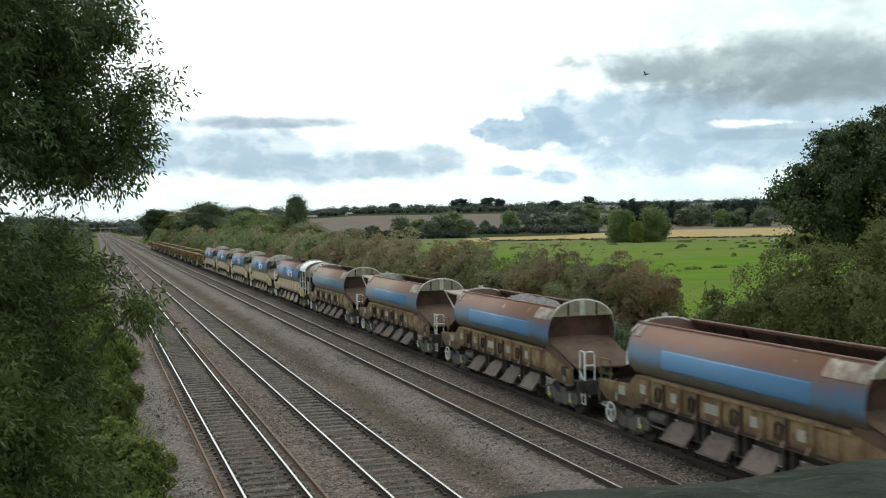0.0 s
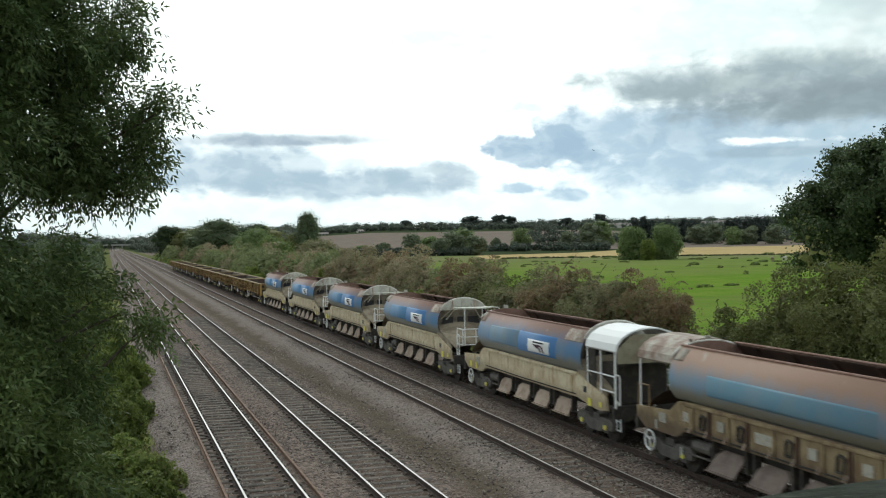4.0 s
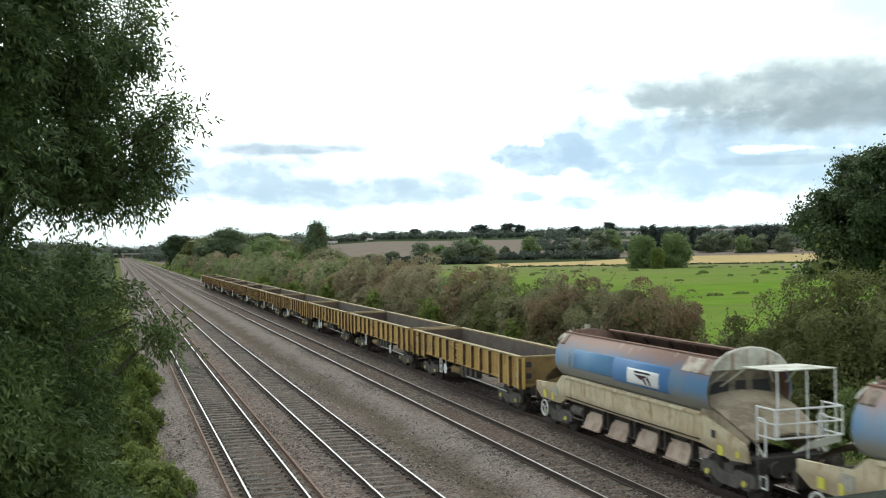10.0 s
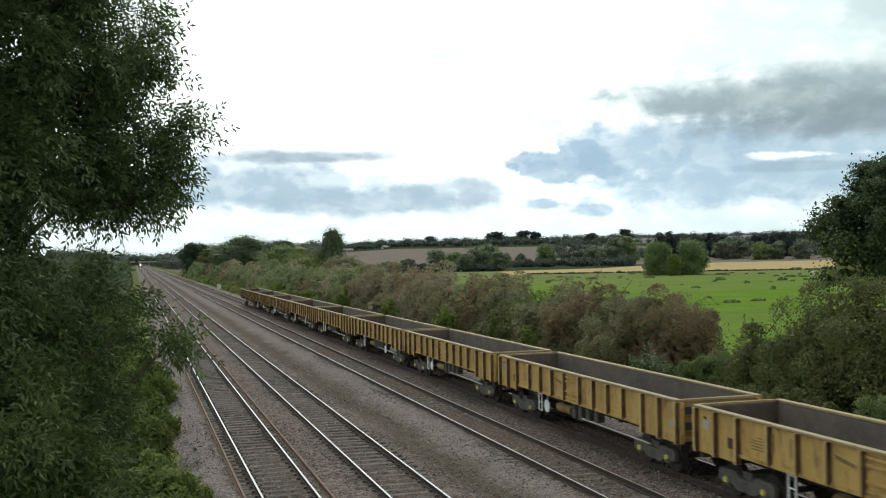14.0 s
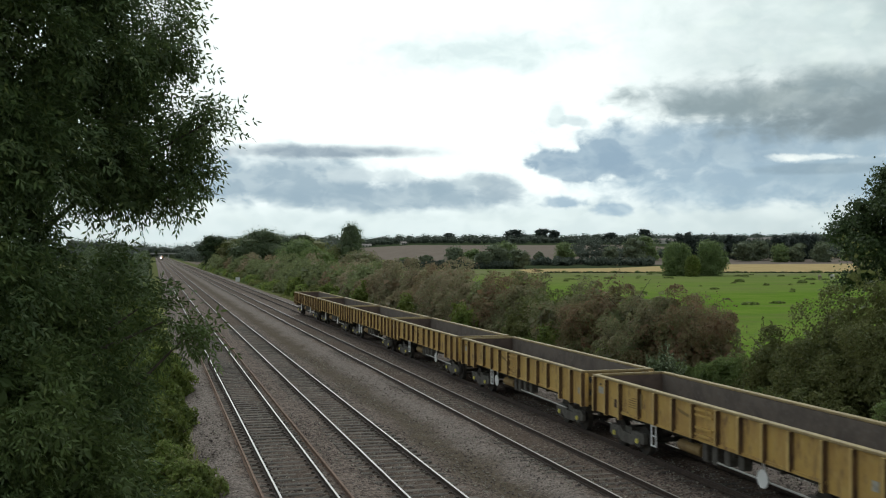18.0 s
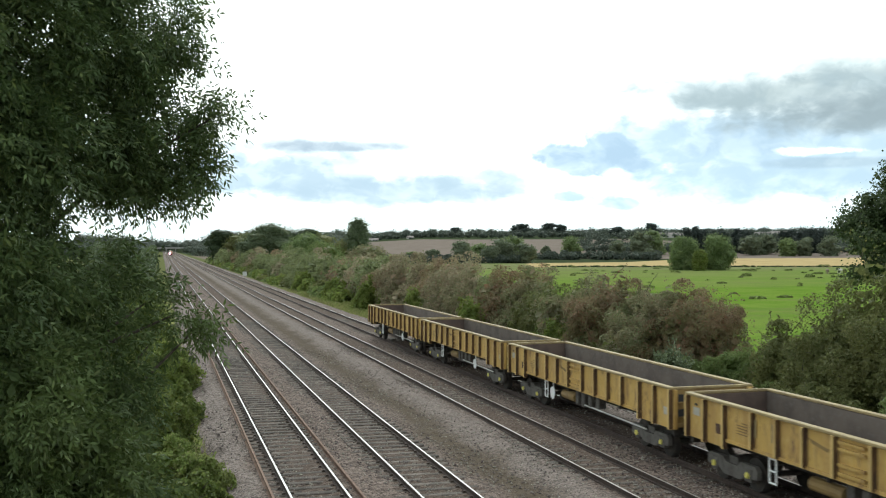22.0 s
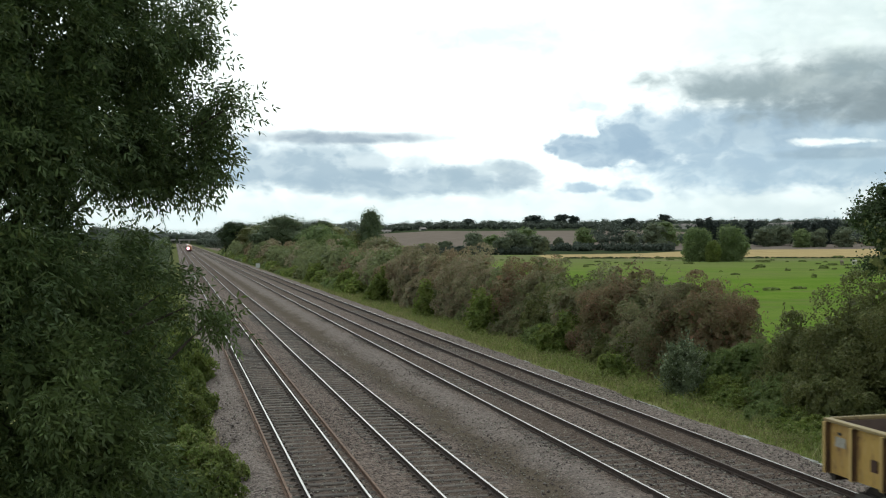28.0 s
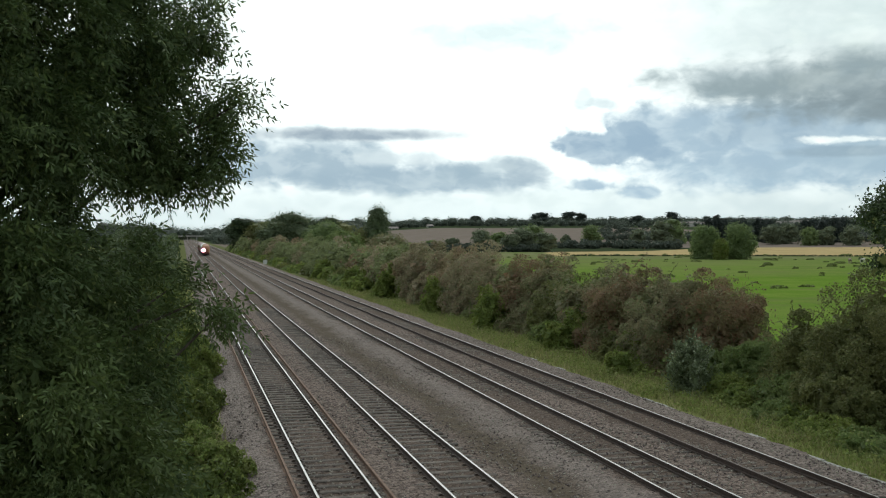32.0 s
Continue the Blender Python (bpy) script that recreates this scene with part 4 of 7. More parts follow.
        for o, z in ((0.5, 2.03),):
            add_box(pb, min(x - 0.005 * s, x + s * 0.012), max(x - 0.005 * s, x + s * 0.012), HALF - o - 0.06, HALF - o + 0.06, z - 0.03, z + 0.03)
        part("marking", pb, M["dark"], w, "dark illegible markings")
        lines = bmesh.new()
        for q in range(5):
            add_box(lines, min(x - 0.005 * s, x + s * 0.006), max(x - 0.005 * s, x + s * 0.006), HALF - 3.22 + 0.03 * (q % 2), HALF - 2.72 - 0.25 * (q == 0), 1.86 - 0.075 * q, 1.885 - 0.075 * q)
        part("marking", lines, M["yellow_end"], w, "faded rows of illegible markings")
        for y0_, y1_, z0_, z1_ in ((HALF - 0.72, HALF - 0.34, 1.72, 1.95), (-HALF + 0.32, -HALF + 0.55, 1.45, 1.68)):
            part("data_panel", box(min(x - 0.005 * s, x + s * 0.008), max(x - 0.005 * s, x + s * 0.008), y0_, y1_, z0_, z1_), M["paper"], w, "worn pale data panel")
        for o in (3.66, 4.42):
            part("door_bar", box(min(x, x + s * 0.03), max(x, x + s * 0.03), HALF - o - 0.03, HALF - o + 0.03, 1.62, 2.08), M["yellow_rim"], w)
        sw = prism([(HALF - 5.95, 2.02), (HALF - 6.75, 1.88), (HALF - 6.7, 1.80), (HALF - 6.1, 1.90)], "x", min(x - 0.005 * s, x + s * 0.006), max(x - 0.005 * s, x + s * 0.006))
        part("swoosh_mark", sw, M["yellow_end"], w, "faded brown painted flash")
        # brake disc, ladder
        d = bmesh.new()
        add_tube(d, (s * 1.13, HALF - disc_at, 0.76), (s * 1.16, HALF - disc_at, 0.76), 0.245, 20)
        add_tube(d, (s * 1.10, HALF - disc_at, 0.95), (s * 1.10, HALF - disc_at + 0.05, 1.24), 0.03, 6)
        part("brake_wheel", d, M["gloss"], w, "round white handbrake wheel")
        ladder_for(w, s * 1.20, HALF - 4.22, 0.52, 1.26, 0.30)
        rod = bmesh.new()
        add_tube(rod, (s * 1.08, HALF - 7.6, 0.72), (s * 1.08, HALF - 13.0, 0.68), 0.028, 6)
        part("brake_rod", rod, M["pale"], w)
    for s in (-0.95, 0.95):
        part("air_tank", add_tube(bmesh.new(), (s, HALF - 5.6, 0.84), (s, HALF - 6.9, 0.84), 0.18, 12), M["yellow_end"], w)
    for y, z, h in ((7.2, 0.72, 0.2), (7.75, 0.75, 0.26), (8.4, 0.8, 0.16), (9.1, 0.82, 0.14)):
        for s in (-0.97, 0.97):
            part("brake_cylinder", box(s - 0.15, s + 0.15, HALF - y - 0.14, HALF - y + 0.14, z - h / 2, 1.15, 0.03), M["bogie"], w)
    bogie_for(w, HALF - 2.0)
    bogie_for(w, -HALF + 2.05)
    buffers_for(w, HALF)
    return w


# Cross-section of the hopper tank, near side: half width and height.
TANK = [(0.86, 3.50), (1.00, 3.36), (1.14, 3.18), (1.25, 2.98), (1.31, 2.74), (1.325, 2.52), (1.29, 2.34), (1.20, 2.18), (1.06, 2.02)]
HOP = 5.05
_tz = np.linspace(2.02, 3.50, 19)
_tx = np.interp(_tz, [z for _, z in TANK][::-1], [x for x, _ in TANK][::-1])
_tx[1:-1] = (_tx[:-2] + 2 * _tx[1:-1] + _tx[2:]) / 4
TANK = [(float(x), float(z)) for x, z in zip(_tx, _tz)][::-1]


def loft(rows, closed=False):
    """A sheet through rows of places."""
    bm = bmesh.new()
    grid = [[bm.verts.new(p) for p in row] for row in rows]
    for a, b in zip(grid, grid[1:]):
        for i in range(len(a) - 1):
            bm.faces.new((a[i], a[i + 1], b[i + 1], b[i]))
    return bm


def band(s, lo, hi, y0, y1, out=0.0, thick=0.02):
    """A strip of the tank's side between two heights, bent to its curve."""
    zs = sorted({z for _, z in TANK if lo < z < hi} | {lo, hi}, reverse=True)
    tz, tx = [z for _, z in TANK][::-1], [x for x, _ in TANK][::-1]
    bm = bmesh.new()
    ring = []
    for z in zs:
        x = float(np.interp(z, tz, tx)) + out
        ring.append((x, z))
    outer = [[bm.verts.new((s * x, y, z)) for x, z in ring] for y in (y0, y1)]
    inner = [[bm.verts.new((s * (x - thick), y, z)) for x, z in ring] for y in (y0, y1)]
    n = len(ring)
    for i in range(n - 1):
        bm.faces.new((outer[0][i], outer[0][i + 1], outer[1][i + 1], outer[1][i]))
        bm.faces.new((inner[0][i], inner[1][i], inner[1][i + 1], inner[0][i + 1]))
        for k in (0, 1):
            bm.faces.new((outer[k][i], inner[k][i], inner[k][i + 1], outer[k][i + 1]))
    for i in (0, n - 1):
        bm.faces.new((outer[0][i], outer[1][i], inner[1][i], inner[0][i]))
    bmesh.ops.recalc_face_normals(bm, faces=bm.faces)
    for f_ in bm.faces:
        f_.smooth = True
    return bm


def hopper(label, clean=True, canopy="front", cab=False, tone=""):
    """A ballast hopper with a round-sided open tank, chutes below and a platform at its front (-y)."""
    w = tagged(new("hopper_wagon"), label, "railway wagon", "blue ballast hoppers")
    frame_paint = M["beam"] if clean else M["beam_pale"] if tone == "teal" else M["beam_old"]
    for s in (-1, 1):
        part("tank_side", band(s, 2.02, 3.50, -HOP, HOP), M["tank_clean" if clean else "tank_pale" if tone else "tank_old"], w, "blue tank side with rust wash and stone dust")
        part("tank_lining", band(s, 2.05, 3.46, -HOP + 0.03, HOP - 0.03, -0.035), M["rust_inside"], w)
        part("rim_pipe", add_tube(bmesh.new(), (s * 0.86, -HOP, 3.51), (s * 0.86, HOP, 3.51), 0.035, 8), M["rust_top"], w)
        for i in range(6):
            y = -HOP + 1.0 + i * (2 * HOP - 2.0) / 5
            part("inner_rib", band(s, 2.3, 3.45, y - 0.04, y + 0.04, -0.06, 0.08), M["rust_inside"], w)
        part("bare_patch", band(s, 3.12, 3.44, HOP - 0.55, HOP - 0.02, 0.006), M["bare"], w, "worn pale patch by the tank end")
        part("bare_patch", band(s, 3.06, 3.44, -HOP + 0.02, -HOP + 1.5, 0.006), M["bare"], w)
        if clean:
            part("blue_panel", band(s, 2.32, 3.06, -3.0, 0.5, 0.012), M["blue_panel"], w, "fresh blue square panel")
            part("logo_board", band(s, 2.38, 2.84, -2.45, -0.50, 0.022), M["gloss"], w, "white board with a plain arrow sign")
            lg = bmesh.new()
            sx = s * 1.349
            lo_, hi_ = min(sx - 0.004, sx + 0.004), max(sx - 0.004, sx + 0.004)
            add_prism(lg, [(-1.00, 2.68), (-1.85, 2.68), (-1.42, 2.54)], "x", lo_, hi_)
            add_prism(lg, [(-1.52, 2.56), (-1.72, 2.43), (-1.80, 2.43), (-1.64, 2.60)], "x", lo_, hi_)
            add_prism(lg, [(-1.74, 2.61), (-1.98, 2.43), (-2.07, 2.43), (-1.86, 2.66)], "x", lo_, hi_)
            part("arrow_sign", lg, M["red_mark"], w, "dark red plain arrow shapes")
            bars = bmesh.new()
            add_box(bars, min(s * 1.32, s * 1.346), max(s * 1.32, s * 1.346), -1.95, -1.0, 2.735, 2.785)
            part("name_bar", bars, M["dark"], w, "dark bar in place of a name")
            part("faded_panel", band(s, 2.40, 3.04, 0.56, 3.6, 0.008), M["blue_bright"] if label.startswith("pale") else M["blue_faded"], w)
        else:
            part("blue_panel", band(s, 2.36, 2.90, -3.3, 3.1, 0.010), M["blue_teal"] if tone == "teal" else M["blue_bright"], w, "bright blue repainted patch")
        # deep frame beam below the tank
        beam = [(-6.75, 1.05), (-6.0, 1.0), (-4.6, 1.20), (4.4, 1.20), (4.85, 0.98), (6.6, 0.98), (7.1, 1.25), (7.1, 1.55), (5.2, 1.66), (4.7, 2.0), (-4.5, 2.0), (-4.9, 1.92), (-6.6, 1.50)]
        part("frame_beam", prism([(y, z) for y, z in beam], "x", s * 1.17 - 0.05, s * 1.17 + 0.05), frame_paint, w)
        part("beam_lip", box(s * 1.20 - 0.08, s * 1.20 + 0.08, -4.6, 4.4, 1.94, 2.03, 0.01), frame_paint, w)
        for y in (-4.0, 4.15):
            part("gusset", box(s * 1.235 - 0.015, s * 1.235 + 0.015, y - 0.22, y + 0.22, 1.3, 1.9, 0.005), frame_paint, w)
        if not clean:
            for i, y in enumerate((3.9, 3.1, 2.2, 1.35, 0.3, -0.6, -1.5, -2.4, -3.3)):
                # brackets with rounded loops, pale plates and rusty straps along the beam
                br = bmesh.new()
                add_box(br, min(s * 1.22, s * 1.28), max(s * 1.22, s * 1.28), y - 0.05, y + 0.05, 1.22, 1.94, 0.012)
                part("bracket", br, M["rust_inside"] if i % 2 else frame_paint, w)
                if i % 2:
                    lp = pipe([(s * 1.27, y + 0.22, 1.42), (s * 1.27, y + 0.15, 1.75), (s * 1.27, y + 0.30, 1.80), (s * 1.27, y + 0.40, 1.74), (s * 1.27, y + 0.42, 1.42), (s * 1.27, y + 0.22, 1.42)], 0.035, 6)
                    part("beam_loop", lp, M["frame"], w, "dark oval lashing loop")
                else:
                    k = 0.38 if i == 4 else 0.15
                    part("fitting_plate", box(s * 1.235 - 0.02, s * 1.235 + 0.02, y + 0.36 - k, y + 0.36 + k, 1.50, 1.76), M["paper"], w)
                part("hook", add_tube(bmesh.new(), (s * 1.25, y + 0.1, 1.40), (s * 1.30, y + 0.16, 1.24), 0.03, 6), M["chute"], w)
        else:
            part("data_panel", box(s * 1.232 - 0.01, s * 1.232 + 0.01, -5.3, -5.1, 1.45, 1.65), M["dark"], w)
            part("data_panel", box(s * 1.232 - 0.01, s * 1.232 + 0.01, 5.1, 5.5, 1.2, 1.55), M["paper"], w)
        for i, y in enumerate((2.35, 0.5, -1.35, -3.2)):
            x0 = s * 1.02
            ch = [(y - 0.60, 0.06), (y + 0.60, 0.06), (y + 0.60, 0.42), (y + 0.40, 0.56), (y - 0.40, 0.56), (y - 0.60, 0.42)]
            bm = bmesh.new()
            tilt = 0.42 if clean else 0.8
            a = [bm.verts.new((x0 + s * (tilt * (0.55 - v)), u, 0.42 + v)) for u, v in ch]
            b = [bm.verts.new((x0 - s * 0.05 + s * (tilt * (0.55 - v)), u, 0.42 + v)) for u, v in ch]
            bm.faces.new(a), bm.faces.new(b[::-1])
            for k in range(6):
                bm.faces.new((a[k], b[k], b[(k + 1) % 6], a[(k + 1) % 6]))
            bmesh.ops.recalc_face_normals(bm, faces=bm.faces)
            c = part("discharge_chute", bm, M["chute" if clean else "chute_old"], w, "stone-dusted steel discharge chute")
            part("chute_lip", box(x0 + s * tilt * 0.49 - 0.07, x0 + s * tilt * 0.49 + 0.05, y - 0.63, y + 0.63, 0.44, 0.485, 0.006), M["chute" if clean else "chute_old"], c)
            for o in (-0.75, 0.75):
                part("chute_bracket", box(min(s * 0.95, s * 1.15), max(s * 0.95, s * 1.15), y + o - 0.05, y + o + 0.05, 0.6, 1.2), M["frame"], c)
        for y in (-5.55, -6.35, 6.2, 5.5) if clean else (-6.2, 5.9):
            k = (0.13 if y in (-5.55, 6.2) else 0.08) if clean else 0.05
            part("tag_plate", box(s * 1.24 - 0.012, s * 1.24 + 0.012, y - k, y + k, 1.05 if y > -6 else 1.12, 1.30 if y > -6 else 1.28), M["tag"] if clean else M["paper"], w, "pale yellow tag plate")
        # handwheel at the rear
        hw = bmesh.new()
        ring = [(math.cos(i * math.pi / 8) * 0.29, math.sin(i * math.pi / 8) * 0.29) for i in range(17)]
        for (u, v), (u2, v2) in zip(ring, ring[1:]):
            add_tube(hw, (s * 1.18, 6.4 + u, 0.62 + v), (s * 1.18, 6.4 + u2, 0.62 + v2), 0.032, 6)
        for k in range(3):
            u, v = math.cos(k * 2.09 + 0.5) * 0.28, math.sin(k * 2.09 + 0.5) * 0.28
            add_tube(hw, (s * 1.18, 6.4, 0.62), (s * 1.18, 6.4 + u, 0.62 + v), 0.028, 6)
        part("handbrake_wheel", hw, M["white"], w, "white spoked handbrake wheel")
        ladder_for(w, s * 0.90, -6.95, 0.42, 1.12, 0.28)
        rail = pipe([(s * 0.9, -6.72, 1.1), (s * 0.9, -6.72, 2.12), (s * 0.9, -6.78, 2.19), (s * 0.9, -7.0, 2.19), (s * 0.9, -7.06, 2.12), (s * 0.9, -7.06, 1.1)], 0.024, 6)
        part("handrail", rail, M["gloss"], w, "white tubular handrail")
        if not clean:
            rail = pipe([(s * 0.95, -7.2, 1.15), (s * 0.95, -7.2, 2.15), (s * 0.88, -7.2, 2.2), (s * 0.66, -7.2, 2.2), (s * 0.6, -7.2, 2.12), (s * 0.6, -7.2, 1.15)], 0.02, 6)
            part("handrail", rail, M["gloss"], w, "white tubular handrail")
            part("handrail", pipe([(s * 0.95, -7.2, 1.75), (s * 0.6, -7.2, 1.75)], 0.022, 6), M["gloss"], w)
            part("platform_rail", pipe([(s * 1.12, 6.5, 1.2), (s * 1.12, 6.5, 2.2), (s * 1.12, 7.15, 2.2), (s * 1.12, 7.15, 1.2)], 0.025, 6), M["beam_old"], w)
            part("valve_block", box(s * 1.16 - 0.08, s * 1.16 + 0.08, -6.3, -5.95, 1.3, 1.62, 0.02), M["frame"], w)
            part("valve_plate", box(s * 1.235 - 0.012, s * 1.235 + 0.012, 5.35, 5.75, 1.28, 1.55), M["paper"], w)
    # end plates and slope sheets
    for e in (-1, 1):
        cap = [(-1.16, 3.20), (-1.10, 3.32), (-0.92, 3.50), (-0.66, 3.64), (-0.34, 3.73), (0.0, 3.76), (0.34, 3.73), (0.66, 3.64), (0.92, 3.50), (1.10, 3.32), (1.16, 3.20)]
        if e > 0:
            cap = [(u, 3.2 + (v - 3.2) * 0.72) for u, v in cap]
        y = e * (HOP + 0.02)
        part("end_hood", prism(cap, "y", y - 0.03, y + 0.03), M["rust_top"] if e > 0 and tone != "blue" else M["hood"] if clean or e > 0 else M["hood_old"], w, "pale rounded end plate")
        for q in (-0.55, 0.55):
            part("hood_strap", box(q - 0.03, q + 0.03, min(y + e * 0.03, y + e * 0.06), max(y + e * 0.03, y + e * 0.06), 3.22, 3.66), M["frame"] if not clean else M["chute"], w)
        edge = pipe([(u, y, v + 0.01) for u, v in (cap if e < 0 or not clean else cap[:4])], 0.035, 6)
        part("hood_edge", edge, M["hood_edge"], w, "pale worn edge of the end plate")
        part("hood_strap", box(-0.10, 0.10, min(y + e * 0.03, y + e * 0.06), max(y + e * 0.03, y + e * 0.06), 3.22, 3.74), M["hood"], w)
        shut = [(x, z) for x, z in TANK if z < 3.25]
        wall = [(-x, z) for x, z in shut] + [(x, z) for x, z in shut[::-1]]
        part("end_wall", prism([(u * 0.97, v) for u, v in wall], "y", e * (HOP - 0.45) - 0.02, e * (HOP - 0.45) + 0.02), M["rust_inside"] if not clean else M["recess"], w)
        # no holes are cut: dark plates stand for the shade in the openings
        for k in (-1, 0, 1) if clean else ():
            half = 0.30 if k else 0.17
            op = [(k * 0.68 - half, 2.50), (k * 0.68 + half, 2.50), (k * 0.68 + half - 0.10 * (k > 0), 2.84), (k * 0.68 - half + 0.10 * (k < 0), 2.84)]
            yo = e * (HOP - 0.425)
            part("end_opening", prism(op, "y", yo - 0.006, yo + 0.006), M["dark"], w, "dark inspection opening")
        rows = [[(-1.24, e * (HOP - 0.42), 2.42), (1.24, e * (HOP - 0.42), 2.42)], [(-1.20, e * (HOP + 0.45), 2.14), (1.20, e * (HOP + 0.45), 2.14)],
                [(-1.12, e * (HOP + 1.25), 1.82), (1.12, e * (HOP + 1.25), 1.82)], [(-0.98, e * (HOP + 1.72), 1.58), (0.98, e * (HOP + 1.72), 1.58)]]
        rows = [[tuple(Vector(a).lerp(Vector(b), k / 6) + Vector((0, 0, (0.17 if clean else 0.05) * math.sin(math.pi * k / 6)))) for k in range(7)] for a, b in rows]
        under = [[(x, y_, z - 0.05) for x, y_, z in r] for r in rows]
        bm = loft(rows)
        b2 = loft(under)
        me = bpy.data.meshes.new("tmp")
        b2.to_mesh(me)
        bm.from_mesh(me)
        b2.free()
        bpy.data.meshes.remove(me)
        part("slope_sheet", bm, M["slope"] if clean else M["slope_old"], w, "dusty sloping end sheet of the hopper")
        for s in (-1, 1) if e < 0 else ():
            part("slope_skirt", prism([(-4.55, 2.44), (-6.74, 1.60), (-6.62, 1.46), (-4.9, 1.88), (-4.45, 1.96)], "x", s * 1.135 - 0.015, s * 1.135 + 0.015), M["slope"] if clean else M["slope_old"], w)
        for s in (-1, 1):
            add = bmesh.new()
            add_tube(add, (s * 1.02, e * (HOP - 0.40), 2.75), (s * 0.55, e * (HOP + 0.06), 3.26), 0.03 if clean else 0.015, 6)
            part("end_stay", add, M["hood"] if clean else M["frame"], w)
            add = bmesh.new()
            add_tube(add, (s * 0.9, e * (HOP + 1.5), 1.6), (s * 0.9, e * 7.1, 1.15), 0.035, 6)
            part("end_strut", add, M["hood"], w)
    plat = bmesh.new()
    add_box(plat, -1.12, 1.12, -7.15, -6.55, 1.14, 1.22)
    add_box(plat, -1.12, 1.12, 6.4, 7.1, 1.14, 1.22)
    for e in (-1, 1):
        add_box(plat, -1.2, 1.2, e * 7.15 - 0.07, e * 7.15 + 0.07, 0.85, 1.25)
    for s in (-0.5, 0.5):
        add_box(plat, s - 0.09, s + 0.09, -7.1, 7.1, 0.85, 1.15)
    part("platform", plat, M["frame"], w)
    for s in (-1, 1):
        part("brake_rod", add_tube(bmesh.new(), (s * 1.06, -4.2, 0.62), (s * 1.06, 4.4, 0.58), 0.03, 6), M["bogie"], w)
        part("conduit", pipe([(s * 1.24, -4.5, 1.30), (s * 1.24, 0.4, 1.27), (s * 1.24, 4.3, 1.30)], 0.022, 6), M["frame"], w)
        part("air_tank", add_tube(bmesh.new(), (s * 0.98, 3.25, 0.86), (s * 0.98, 4.15, 0.86), 0.17, 12), M["bogie"], w)
        part("end_hose", pipe([(s * 0.45, -7.2, 0.95), (s * 0.47, -7.4, 0.6), (s * 0.45, -7.55, 0.66)], 0.028, 6), M["frame"], w)
    inner = prism([(-4.4, 1.9), (4.4, 1.9), (3.2, 0.95), (-3.2, 0.95)], "x", -0.9, 0.9)
    part("hopper_base", inner, M["frame"], w)
    if canopy:
        e = -1 if canopy == "front" else 1
        y0, y1 = e * (HOP + 0.05), e * 7.35
        if canopy == "front":
            y0 = -5.75
        top = prism([(y0, 3.34), (y1, 3.40), (y1, 3.425), (y0, 3.365)], "x", -0.74 if canopy == "front" else -1.02, 1.02)
        part("canopy", top, M["hood"] if canopy == "front" else M["chute"], w, "thin pale canopy over the platform")
        if canopy == "front":
            for x in (-0.70, 0.16, 1.0):
                part("canopy_post", add_tube(bmesh.new(), (x, -7.3, 1.75), (x, -7.3, 3.40), 0.022, 8), M["gloss"], w)
            for z, r in ((2.46, 0.026), (2.10, 0.020), (1.74, 0.024)):
                part("guard_rail", pipe([(-0.84, -6.62, z), (-0.84, -7.4, z), (1.12, -7.4, z), (1.12, -6.62, z)], r, 6), M["gloss"], w, "white tubular guard rail")
            for x in (-0.84, -0.2, 0.46, 1.12):
                part("guard_post", add_tube(bmesh.new(), (x, -7.4, 1.72), (x, -7.4, 2.46), 0.022, 6), M["gloss"], w)
            for x in (-0.84, 1.12):
                part("guard_post", add_tube(bmesh.new(), (x, -6.62, 1.2), (x, -6.62, 2.46), 0.022, 6), M["gloss"], w)
            part("guard_post", add_tube(bmesh.new(), (0.1, -7.38, 1.2), (0.1, -7.38, 1.74), 0.022, 6), M["gloss"], w)
            part("end_plate", prism([(-0.3, 1.36), (1.1, 1.56), (1.1, 1.72), (0.25, 1.62)], "y", -7.36, -7.32), M["hood"], w, "pale slanting plate below the guard rail")
            for x in (-0.66, 0.98):
                part("canopy_stay", add_tube(bmesh.new(), (x, -5.9, 3.34), (x * 1.25, -HOP + 0.1, 2.75), 0.022, 6), M["hood"], w)
        else:
            for s in (-1, 1):
                part("canopy_stay", add_tube(bmesh.new(), (s * 0.98, 7.2, 3.38), (s * 1.1, HOP + 0.1, 2.5), 0.03, 6), M["hood"], w)
                part("canopy_stay", add_tube(bmesh.new(), (s * 0.98, 7.2, 3.38), (s * 0.98, HOP + 0.05, 3.32), 0.03, 6), M["hood"], w)
    if tone == "teal":
        arc = [(1.18 * math.cos(math.pi * k / 10), 3.0 + 0.68 * math.sin(math.pi * k / 10)) for k in range(11)]
        part("rear_roof", prism(arc + [(x * 0.96, z - 0.05) for x, z in arc[::-1]], "y", HOP + 0.05, 7.1), M["bare"], w, "beige rust-streaked curved roof over the rear platform")
        for s in (-1, 1):
            part("roof_post", box(s * 1.13 - 0.02, s * 1.13 + 0.02, 6.98, 7.02, 1.2, 3.05), M["gloss"], w)
